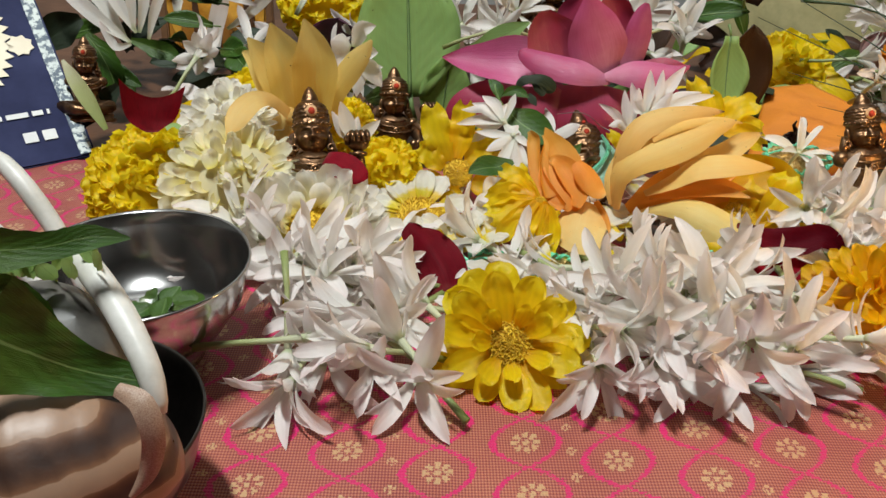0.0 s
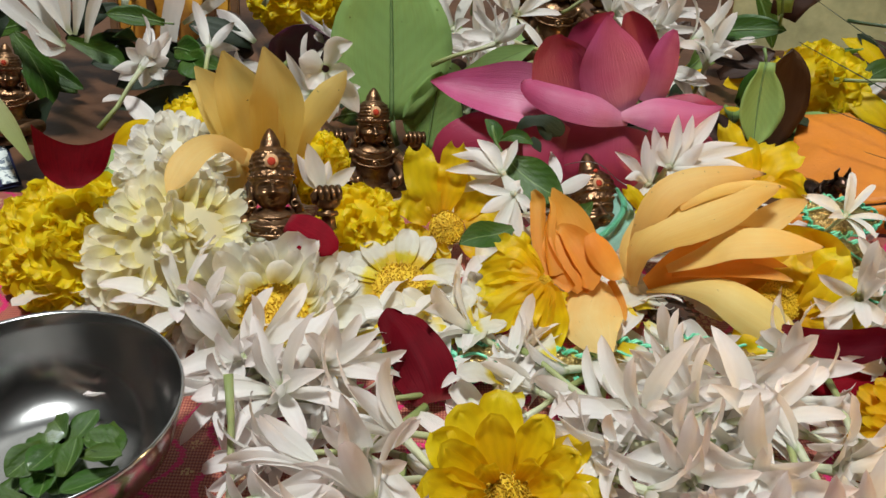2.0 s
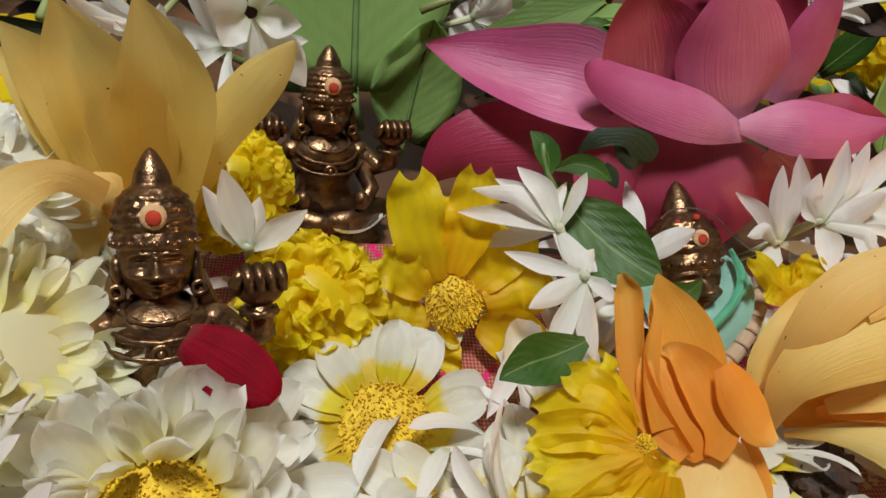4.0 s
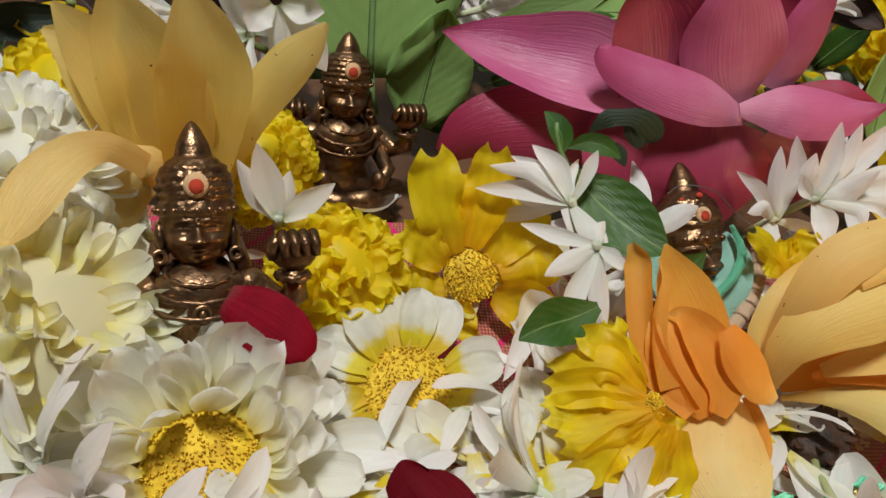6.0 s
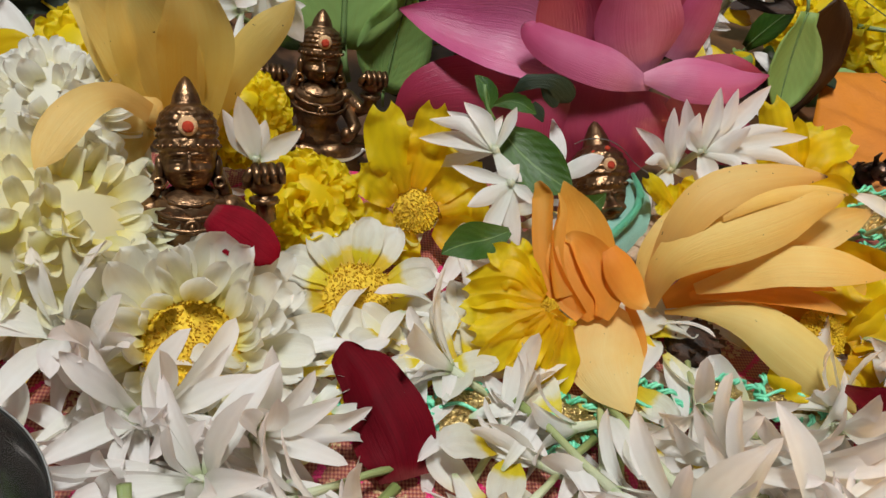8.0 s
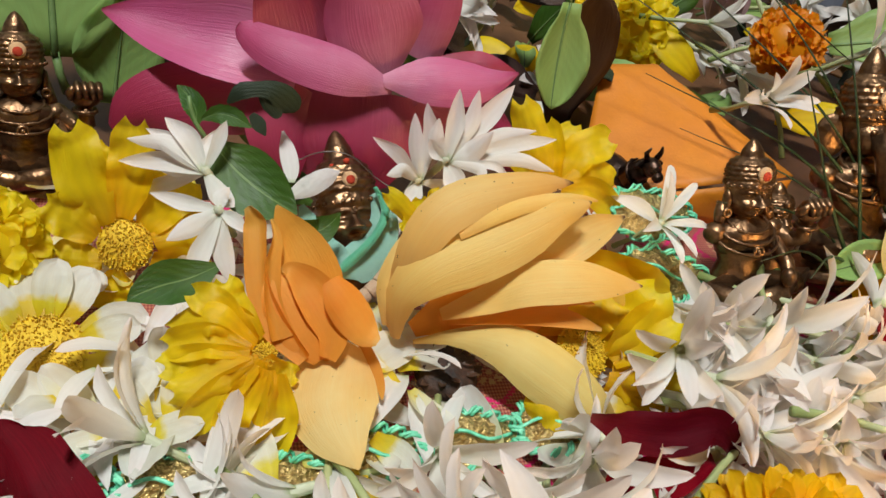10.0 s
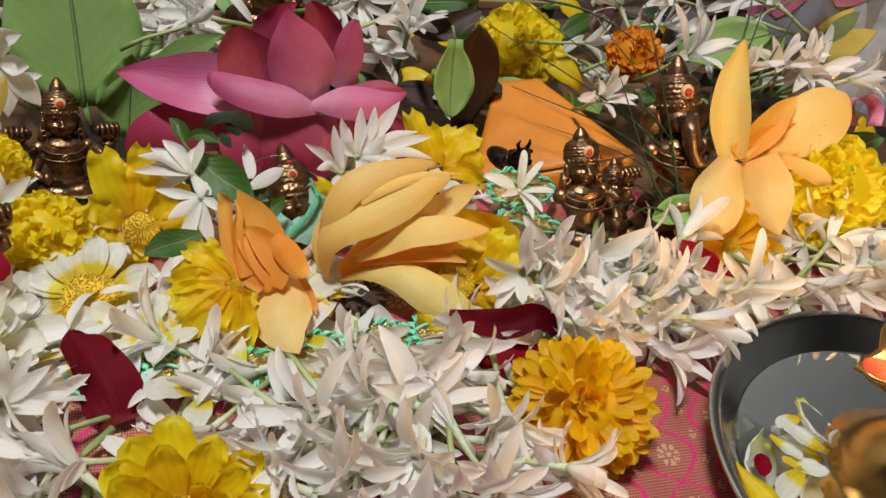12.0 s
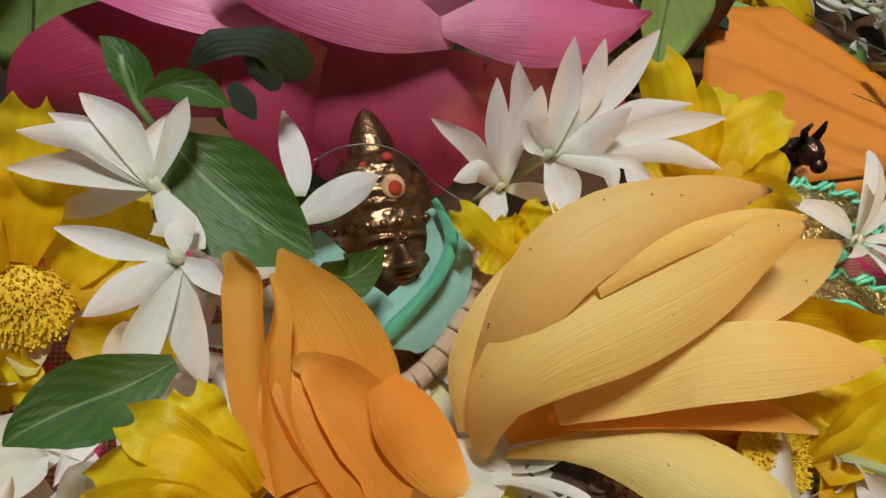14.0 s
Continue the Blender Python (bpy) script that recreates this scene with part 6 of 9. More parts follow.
piece("flower_tube", tube_mesh("flower_tube", TUBE, [(0.0060, 0.0048, -0.0120), (0.0030, 0.0024, -0.0060), (0, 0, 0.0004)], [0.0008, 0.0009, 0.0009], 8), flower, None, "pale green flower tube")
flower = thing("tuberose_blossom", (0.0262, 0.2595, 0.0304), "open white blossom with narrow pointed petals", "flower", "loose white blossoms")
blade(flower, "petal", WHITE, ((0.0262, 0.2595, 0.0304), (0.0231, 0.2612, 0.0299), (0.0199, 0.2628, 0.0294), (0.0163, 0.2647, 0.0292), (0.0139, 0.2660, 0.0290)), (0.0011, 0.0023, 0.0031, 0.0019, 0.0002), (0.07, -0.73, 0.68), cup=0.35, ruffle=0.05)
blade(flower, "petal", WHITE, ((0.0262, 0.2595, 0.0300), (0.0238, 0.2585, 0.0290), (0.0214, 0.2574, 0.0280), (0.0188, 0.2563, 0.0269), (0.0171, 0.2555, 0.0262)), (0.0014, 0.0029, 0.0039, 0.0024, 0.0002), (0.05, -0.69, 0.72), cup=-0.30, ruffle=0.05)
blade(flower, "petal", WHITE, ((0.0264, 0.2595, 0.0298), (0.0246, 0.2566, 0.0268), (0.0228, 0.2538, 0.0238), (0.0217, 0.2512, 0.0209), (0.0210, 0.2495, 0.0190)), (0.0015, 0.0031, 0.0041, 0.0026, 0.0002), (0.03, -0.65, 0.76), cup=0.35, ruffle=0.05)
blade(flower, "petal", WHITE, ((0.0266, 0.2595, 0.0298), (0.0269, 0.2570, 0.0269), (0.0273, 0.2545, 0.0240), (0.0283, 0.2521, 0.0214), (0.0291, 0.2505, 0.0196)), (0.0014, 0.0030, 0.0040, 0.0025, 0.0002), (-0.01, -0.66, 0.75), cup=-0.30, ruffle=0.05)
blade(flower, "petal", WHITE, ((0.0268, 0.2595, 0.0300), (0.0280, 0.2587, 0.0297), (0.0291, 0.2580, 0.0294), (0.0307, 0.2568, 0.0285), (0.0318, 0.2560, 0.0280)), (0.0010, 0.0022, 0.0029, 0.0018, 0.0001), (-0.03, -0.70, 0.71), cup=0.35, ruffle=0.05)
blade(flower, "petal", WHITE, ((0.0265, 0.2595, 0.0308), (0.0266, 0.2605, 0.0313), (0.0267, 0.2616, 0.0319), (0.0276, 0.2630, 0.0322), (0.0283, 0.2640, 0.0325)), (0.0010, 0.0022, 0.0030, 0.0019, 0.0002), (-0.01, -0.74, 0.67), cup=-0.30, ruffle=0.05)
piece("flower_tube", tube_mesh("flower_tube", TUBE, [(0.0036, 0.0072, -0.0120), (0.0018, 0.0036, -0.0060), (0, 0, 0.0004)], [0.0008, 0.0009, 0.0009], 8), flower, None, "pale green flower tube")
flower = thing("tuberose_blossom", (0.0739, 0.2745, 0.034), "open white blossom with narrow pointed petals", "flower", "loose white blossoms")
blade(flower, "petal", WHITE, ((0.0739, 0.2745, 0.0340), (0.0744, 0.2759, 0.0378), (0.0750, 0.2774, 0.0415), (0.0749, 0.2789, 0.0455), (0.0749, 0.2800, 0.0481)), (0.0014, 0.0030, 0.0040, 0.0024, 0.0002), (-0.44, -0.76, 0.48), cup=0.35, ruffle=0.05)
blade(flower, "petal", WHITE, ((0.0741, 0.2745, 0.0339), (0.0762, 0.2760, 0.0378), (0.0783, 0.2775, 0.0415), (0.0789, 0.2790, 0.0456), (0.0792, 0.2800, 0.0482)), (0.0013, 0.0027, 0.0036, 0.0022, 0.0002), (-0.46, -0.75, 0.47), cup=-0.30, ruffle=0.05)
blade(flower, "petal", WHITE, ((0.0742, 0.2745, 0.0339), (0.0782, 0.2764, 0.0384), (0.0822, 0.2783, 0.0430), (0.0852, 0.2799, 0.0469), (0.0872, 0.2810, 0.0495)), (0.0016, 0.0034, 0.0045, 0.0028, 0.0002), (-0.49, -0.74, 0.45), cup=0.35, ruffle=0.05)
blade(flower, "petal", WHITE, ((0.0743, 0.2745, 0.0337), (0.0794, 0.2747, 0.0371), (0.0844, 0.2748, 0.0405), (0.0892, 0.2749, 0.0415), (0.0924, 0.2750, 0.0422)), (0.0012, 0.0026, 0.0034, 0.0021, 0.0002), (-0.51, -0.71, 0.48), cup=-0.30, ruffle=0.05)
blade(flower, "petal", WHITE, ((0.0744, 0.2745, 0.0336), (0.0814, 0.2737, 0.0369), (0.0884, 0.2728, 0.0401), (0.0931, 0.2723, 0.0414), (0.0962, 0.2720, 0.0422)), (0.0012, 0.0026, 0.0034, 0.0021, 0.0002), (-0.53, -0.70, 0.48), cup=0.35, ruffle=0.05)
blade(flower, "petal", WHITE, ((0.0744, 0.2745, 0.0335), (0.0813, 0.2723, 0.0356), (0.0881, 0.2702, 0.0378), (0.0929, 0.2689, 0.0371), (0.0961, 0.2680, 0.0366)), (0.0011, 0.0024, 0.0031, 0.0020, 0.0002), (-0.53, -0.68, 0.51), cup=-0.30, ruffle=0.05)
blade(flower, "petal", WHITE, ((0.0745, 0.2745, 0.0334), (0.0787, 0.2722, 0.0347), (0.0829, 0.2699, 0.0361), (0.0850, 0.2687, 0.0352), (0.0864, 0.2680, 0.0346)), (0.0007, 0.0015, 0.0019, 0.0012, 0.0001), (-0.50, -0.69, 0.53), cup=0.35, ruffle=0.05)
blade(flower, "petal", WHITE, ((0.0745, 0.2745, 0.0333), (0.0770, 0.2716, 0.0346), (0.0794, 0.2686, 0.0359), (0.0799, 0.2670, 0.0348), (0.0803, 0.2660, 0.0341)), (0.0009, 0.0019, 0.0025, 0.0015, 0.0001), (-0.48, -0.69, 0.54), cup=-0.30, ruffle=0.05)
blade(flower, "petal", WHITE, ((0.0743, 0.2745, 0.0329), (0.0749, 0.2728, 0.0320), (0.0755, 0.2711, 0.0310), (0.0752, 0.2683, 0.0291), (0.0750, 0.2665, 0.0278)), (0.0018, 0.0037, 0.0050, 0.0031, 0.0002), (-0.44, -0.69, 0.57), cup=0.35, ruffle=0.05)
blade(flower, "petal", WHITE, ((0.0736, 0.2745, 0.0340), (0.0722, 0.2751, 0.0360), (0.0708, 0.2757, 0.0381), (0.0708, 0.2765, 0.0408), (0.0709, 0.2770, 0.0426)), (0.0013, 0.0028, 0.0037, 0.0022, 0.0002), (-0.42, -0.75, 0.51), cup=-0.30, ruffle=0.05)
blade(flower, "petal", WHITE, ((0.0735, 0.2745, 0.0338), (0.0724, 0.2748, 0.0346), (0.0713, 0.2752, 0.0353), (0.0702, 0.2757, 0.0370), (0.0695, 0.2760, 0.0381)), (0.0011, 0.0022, 0.0030, 0.0018, 0.0001), (-0.41, -0.74, 0.53), cup=0.35, ruffle=0.05)
blade(flower, "petal", WHITE, ((0.0744, 0.2745, 0.0337), (0.0763, 0.2740, 0.0351), (0.0782, 0.2735, 0.0365), (0.0802, 0.2726, 0.0406), (0.0815, 0.2720, 0.0432)), (0.0017, 0.0036, 0.0048, 0.0029, 0.0002), (-0.47, -0.72, 0.51), cup=-0.30, ruffle=0.05)
piece("flower_tube", tube_mesh("flower_tube", TUBE, [(-0.0012, 0.0084, -0.0120), (-0.0006, 0.0042, -0.0060), (0, 0, 0.0004)], [0.0008, 0.0009, 0.0009], 8), flower, None, "pale green flower tube")
flower = thing("tuberose_blossom", (0.0695, 0.277, 0.0264), "open white blossom with narrow pointed petals", "flower", "loose white blossoms")
blade(flower, "petal", WHITE, ((0.0695, 0.2770, 0.0264), (0.0666, 0.2775, 0.0295), (0.0639, 0.2780, 0.0324), (0.0604, 0.2786, 0.0344), (0.0581, 0.2790, 0.0357)), (0.0012, 0.0024, 0.0032, 0.0019, 0.0002), (-0.34, -0.76, 0.56), cup=0.35, ruffle=0.05)
blade(flower, "petal", WHITE, ((0.0694, 0.2770, 0.0263), (0.0672, 0.2764, 0.0280), (0.0651, 0.2758, 0.0297), (0.0629, 0.2750, 0.0293), (0.0614, 0.2745, 0.0291)), (0.0011, 0.0023, 0.0030, 0.0019, 0.0001), (-0.35, -0.73, 0.58), cup=-0.30, ruffle=0.05)
blade(flower, "petal", WHITE, ((0.0699, 0.2770, 0.0254), (0.0691, 0.2758, 0.0246), (0.0684, 0.2746, 0.0238), (0.0676, 0.2721, 0.0221), (0.0671, 0.2705, 0.0210)), (0.0014, 0.0031, 0.0041, 0.0025, 0.0002), (-0.37, -0.70, 0.61), cup=0.35, ruffle=0.05)
blade(flower, "petal", WHITE, ((0.0697, 0.2770, 0.0265), (0.0689, 0.2785, 0.0301), (0.0682, 0.2801, 0.0335), (0.0677, 0.2818, 0.0373), (0.0674, 0.2830, 0.0398)), (0.0013, 0.0027, 0.0035, 0.0022, 0.0002), (-0.37, -0.76, 0.53), cup=-0.30, ruffle=0.05)
blade(flower, "petal", WHITE, ((0.0699, 0.2770, 0.0265), (0.0706, 0.2788, 0.0316), (0.0713, 0.2807, 0.0365), (0.0702, 0.2821, 0.0402), (0.0696, 0.2830, 0.0425)), (0.0014, 0.0029, 0.0038, 0.0023, 0.0002), (-0.39, -0.76, 0.51), cup=0.35, ruffle=0.05)
blade(flower, "petal", WHITE, ((0.0704, 0.2770, 0.0258), (0.0725, 0.2767, 0.0258), (0.0747, 0.2763, 0.0257), (0.0776, 0.2758, 0.0258), (0.0796, 0.2755, 0.0259)), (0.0009, 0.0020, 0.0027, 0.0017, 0.0001), (-0.42, -0.70, 0.58), cup=-0.30, ruffle=0.05)
piece("flower_tube", tube_mesh("flower_tube", TUBE, [(0.0000, 0.0084, -0.0120), (0.0000, 0.0042, -0.0060), (0, 0, 0.0004)], [0.0008, 0.0009, 0.0009], 8), flower, None, "pale green flower tube")
flower = thing("tuberose_blossom", (-0.0291, 0.271, 0.0224), "open white blossom with narrow pointed petals", "flower", "loose white blossoms")
blade(flower, "petal", WHITE, ((-0.0291, 0.2710, 0.0224), (-0.0302, 0.2718, 0.0256), (-0.0312, 0.2726, 0.0287), (-0.0326, 0.2737, 0.0330), (-0.0334, 0.2745, 0.0358)), (0.0020, 0.0043, 0.0057, 0.0035, 0.0003), (0.11, -0.83, 0.54), cup=0.35, ruffle=0.05)
blade(flower, "petal", WHITE, ((-0.0293, 0.2710, 0.0223), (-0.0311, 0.2716, 0.0242), (-0.0329, 0.2722, 0.0261), (-0.0351, 0.2733, 0.0299), (-0.0366, 0.2740, 0.0324)), (0.0015, 0.0031, 0.0041, 0.0025, 0.0002), (0.12, -0.83, 0.55), cup=-0.30, ruffle=0.05)
blade(flower, "petal", WHITE, ((-0.0283, 0.2710, 0.0222), (-0.0263, 0.2714, 0.0238), (-0.0244, 0.2719, 0.0254), (-0.0214, 0.2725, 0.0280), (-0.0194, 0.2730, 0.0297)), (0.0016, 0.0035, 0.0046, 0.0029, 0.0002), (0.07, -0.83, 0.56), cup=0.35, ruffle=0.05)
blade(flower, "petal", WHITE, ((-0.0287, 0.2710, 0.0225), (-0.0285, 0.2719, 0.0243), (-0.0282, 0.2728, 0.0261), (-0.0278, 0.2741, 0.0286), (-0.0275, 0.2750, 0.0302)), (0.0014, 0.0030, 0.0039, 0.0024, 0.0002), (0.09, -0.83, 0.55), cup=-0.30, ruffle=0.05)
piece("flower_tube", tube_mesh("flower_tube", TUBE, [(0.0000, 0.0072, -0.0120), (0.0000, 0.0036, -0.0060), (0, 0, 0.0004)], [0.0008, 0.0009, 0.0009], 8), flower, None, "pale green flower tube")
flower = thing("tuberose_blossom", (-0.0521, 0.269, 0.0202), "open white blossom with narrow pointed petals", "flower", "loose white blossoms")
blade(flower, "petal", WHITE, ((-0.0521, 0.2690, 0.0202), (-0.0536, 0.2705, 0.0233), (-0.0552, 0.2720, 0.0264), (-0.0568, 0.2738, 0.0303), (-0.0579, 0.2750, 0.0328)), (0.0018, 0.0038, 0.0050, 0.0031, 0.0002), (0.24, -0.80, 0.54), cup=0.35, ruffle=0.05)
blade(flower, "petal", WHITE, ((-0.0524, 0.2690, 0.0199), (-0.0549, 0.2698, 0.0218), (-0.0574, 0.2706, 0.0237), (-0.0595, 0.2715, 0.0259), (-0.0610, 0.2720, 0.0273)), (0.0021, 0.0044, 0.0059, 0.0036, 0.0003), (0.25, -0.79, 0.56), cup=-0.30, ruffle=0.05)
blade(flower, "petal", WHITE, ((-0.0525, 0.2690, 0.0195), (-0.0566, 0.2682, 0.0209), (-0.0606, 0.2674, 0.0222), (-0.0644, 0.2666, 0.0240), (-0.0669, 0.2660, 0.0252)), (0.0014, 0.0029, 0.0038, 0.0023, 0.0002), (0.27, -0.78, 0.57), cup=0.35, ruffle=0.05)
blade(flower, "petal", WHITE, ((-0.0522, 0.2690, 0.0201), (-0.0533, 0.2702, 0.0211), (-0.0544, 0.2714, 0.0220), (-0.0556, 0.2730, 0.0233), (-0.0564, 0.2740, 0.0242)), (0.0016, 0.0034, 0.0046, 0.0028, 0.0002), (0.24, -0.79, 0.56), cup=-0.30, ruffle=0.05)
piece("flower_tube", tube_mesh("flower_tube", TUBE, [(0.0000, 0.0072, -0.0120), (0.0000, 0.0036, -0.0060), (0, 0, 0.0004)], [0.0008, 0.0009, 0.0009], 8), flower, None, "pale green flower tube")
tagged(blade(None, "white_petal", WHITE, ((0.0415, 0.2755, 0.0255), (0.0416, 0.2785, 0.0270), (0.0409, 0.2827, 0.0291), (0.0401, 0.2865, 0.0311)), (0.0015, 0.0034, 0.0034, 0.0004), (-0.14, -0.79, 0.60), cup=-0.2), "single white blossom petal beside the idol", "petal")
tagged(blade(None, "white_petal", WHITE, ((0.0405, 0.2715, 0.0247), (0.0446, 0.2730, 0.0264), (0.0488, 0.2746, 0.0281), (0.0514, 0.2755, 0.0290)), (0.0014, 0.0044, 0.0038, 0.0004), (-0.19, -0.75, 0.63), cup=-0.2), "single white blossom petal beside the idol", "petal")

# ---- fallen petals that carpet the cloth between the flowers ----
rng = random.Random(404)
for i in range(380):
    x, y = (rng.uniform(-0.105, 0.13) if i % 4 else rng.uniform(0.13, 0.31)), rng.uniform(0.195, 0.30)
    src, nm, lb, s = rng.choice(((P_WHITE, "white_petal", "fallen white blossom petal on the cloth", 0.016), (P_CREAM, "cream_petal", "fallen cream chrysanthemum petal", 0.013), (P_WHITE, "white_petal", "fallen white blossom petal on the cloth", 0.015), (P_CREAM, "cream_petal", "fallen cream chrysanthemum petal", 0.013), (P_DAISY, "daisy_petal", "fallen white and yellow daisy petal", 0.013)))
    ob = new(nm, rng.choice(src))
    ob.matrix_basis = pose(x, y, rng.uniform(0.002, 0.006), rng.uniform(-15, 25), rng.uniform(-25, 25), rng.uniform(0, 360)) @ Matrix.Scale(s * rng.uniform(0.8, 1.2), 4)
    tagged(ob, lb, "petal", "fallen petals")

for cx, cy, rad, n in ((0.012, 0.236, 0.012, 26), (-0.014, 0.222, 0.012, 26), (0.055, 0.236, 0.012, 20), (0.030, 0.258, 0.012, 16)):
    for i in range(n):
        a, r = rng.uniform(0, 6.28), rad * math.sqrt(rng.random())
        src, nm, lb, sz = rng.choice(((P_WHITE, "white_petal", "fallen white blossom petal on the cloth", 0.016), (P_DAISY, "daisy_petal", "fallen white and yellow daisy petal", 0.013), (P_CREAM, "cream_petal", "fallen cream chrysanthemum petal", 0.013)))
        ob = new(nm, rng.choice(src))
        ob.matrix_basis = pose(cx + r * math.cos(a), cy + r * math.sin(a), rng.uniform(0.003, 0.007), rng.uniform(-10, 30), rng.uniform(-25, 25), rng.uniform(0, 360)) @ Matrix.Scale(sz * rng.uniform(0.8, 1.2), 4)
        tagged(ob, lb, "petal", "fallen petals")


# ---- idols: one plain mesh each ----
class Clay:
    """Gathers lathed, round and tubular forms into one mesh."""

    def __init__(self):
        self.v, self.f, self.m = [], [], []

    def add(self, verts, faces, m=None, mat=0):
        k = len(self.v)
        self.v += [tuple(m @ V(*p)) for p in verts] if m is not None else list(verts)
        self.f += [tuple(k + i for i in f) for f in faces]
        self.m += [mat] * len(faces)

    def ball(self, at, rx, ry, rz, mat=0, turn=(0, 0, 0), seg=14):
        prof = [(max(math.sin(math.pi * i / 8), 0.001), -math.cos(math.pi * i / 8)) for i in range(9)]
        v, f = lathe(prof, seg)
        self.add(v, f, pose(*at, *turn) @ Matrix.Diagonal((rx, ry, rz, 1)), mat)

    def turned(self, profile, at=(0, 0, 0), squash=1.0, mat=0, seg=22, turn=(0, 0, 0)):
        v, f = lathe(profile, seg)
        self.add(v, f, pose(*at, *turn) @ Matrix.Diagonal((1, squash, 1, 1)), mat)

    def limb(self, pts, radii, mat=0):
        me = tube_mesh("limb", BRASS, pts, radii, 9)
        self.add([tuple(v.co) for v in me.vertices], [tuple(p.vertices) for p in me.polygons], None, mat)
        bpy.data.meshes.remove(me)

    def hoop(self, at, r, tube, turn=(0, 0, 0), squash=1.0, mat=0, bumps=0.0, n=0):
        v, f = [], []
        for i in range(24):
            a = 2 * math.pi * i / 24
            t = tube * (1 + (bumps if i % 2 else -bumps))
            for k in range(6):
                b = 2 * math.pi * k / 6
                v.append(((r + t * math.cos(b)) * math.cos(a), (r + t * math.cos(b)) * math.sin(a), t * math.sin(b)))
        for i in range(24):
            for k in range(6):
                f.append((i * 6 + k, ((i + 1) % 24) * 6 + k, ((i + 1) % 24) * 6 + (k + 1) % 6, i * 6 + (k + 1) % 6))
        self.add(v, f, pose(*at, *turn) @ Matrix.Diagonal((1, squash, 1, 1)), mat)

    def stand(self, name, at, axis, front, size, mats, label):
        """Sets it up with z along axis and -y towards front, 1 unit = size."""
        z = V(*axis).normalized()
        y = -(V(*front) - z * V(*front).dot(z)).normalized()
        x = y.cross(z)
        me = mesh_of(name, self.v, self.f, mats, None, self.m)
        ob = new(name, me)
        ob.matrix_basis = Matrix.Translation(at) @ Matrix((x, y, z)).transposed().to_4x4() @ Matrix.Scale(size, 4)
        return tagged(ob, label, "statue", "metal idols")


def bell(x, m, w):
    return math.exp(-((x - m) / w) ** 2)


def head_form(c, crown, jaw=True):
    """Face and crown as one cast form: rings of radius shaped by brow, eyes, nose, lips, chin and coiled locks."""
    top = 0.825 + 0.3 * crown
    rows = [0.522 + 0.168 * i / 34 for i in range(35)] + [0.690 + (top - 0.690) * i / 40 for i in range(1, 41)]
    skull = ((0.522, 0.012), (0.532, 0.052), (0.55, 0.078), (0.58, 0.098), (0.62, 0.113), (0.66, 0.118), (0.69, 0.119))
    cap = ((0.0, 0.119), (0.02, 0.131), (0.09, 0.131), (0.11, 0.124), (0.30, 0.127), (0.44, 0.117), (0.54, 0.099), (0.595, 0.080), (0.605, 0.074), (0.62, 0.064), (0.76, 0.053), (0.90, 0.031), (0.97, 0.016), (1.0, 0.001))
    seg = 72
    verts, faces = [], []
    for z in rows:
        tab, s = (skull, z) if z <= 0.690 else (cap, (z - 0.690) / (top - 0.690))
        r0 = float(np.interp(s, [k for k, q in tab], [q for k, q in tab]))
        for k in range(seg):
            a = 2 * math.pi * k / seg - math.pi
            x = r0 * math.sin(a)
            front = max(math.cos(a), 0.0) ** 0.5
            d = 0.0
            if z <= 0.690 and jaw:
                ax = abs(x)
                d += 0.034 * bell(ax, 0, 0.013 + 0.010 * bell(z, 0.606, 0.012)) * max(0.0, min(1.0, (0.668 - z) / 0.055)) * (1.0 if z > 0.606 else bell(z, 0.606, 0.008))
                d += 0.010 * bell(ax, 0.017, 0.009) * bell(z, 0.606, 0.008)
                d -= 0.016 * bell(ax, 0.047, 0.030) * bell(z, 0.650, 0.016)
                d += 0.015 * bell(ax, 0.047, 0.024) * bell(z, 0.648, 0.0075)
                d -= 0.006 * bell(ax, 0.047, 0.020) * bell(z, 0.6475, 0.0022)
                d += 0.008 * bell(z, 0.676 - 6.0 * (ax - 0.045) ** 2, 0.0045) * bell(ax, 0.048, 0.034)
                d += 0.013 * bell(ax, 0.060, 0.028) * bell(z, 0.605, 0.020)
                d += 0.013 * bell(ax, 0, 0.026) * bell(z, 0.581, 0.0055) + 0.013 * bell(ax, 0, 0.021) * bell(z, 0.568, 0.0055)
                d -= 0.010 * bell(ax, 0, 0.032) * bell(z, 0.5745, 0.0026)
                d += 0.014 * bell(ax, 0, 0.024) * bell(z, 0.544, 0.013)
                d *= front * 1.75
            elif z > 0.690 and 0.11 < s < 0.59:
                d += 0.0045 * math.sin(s * 66.0 + 0.5 * math.sin(a * 3)) + 0.005 * math.cos(a * 18 + (3.1 if int(s * 12.4) % 2 else 0)) * math.sin(s * 39.0) ** 2
            elif z > 0.690 and 0.02 < s <= 0.11:
                d += 0.003 * math.cos(a * 30)
            r = r0 + d
            verts.append((r * math.sin(a), -r * math.cos(a) * 0.94 + 0.003, z))
    for i in range(len(rows) - 1):
        for k in range(seg):
            p, q = i * seg + k, i * seg + (k + 1) % seg
            faces.append((p, q, q + seg, p + seg))
    c.add(verts, faces)
    return top


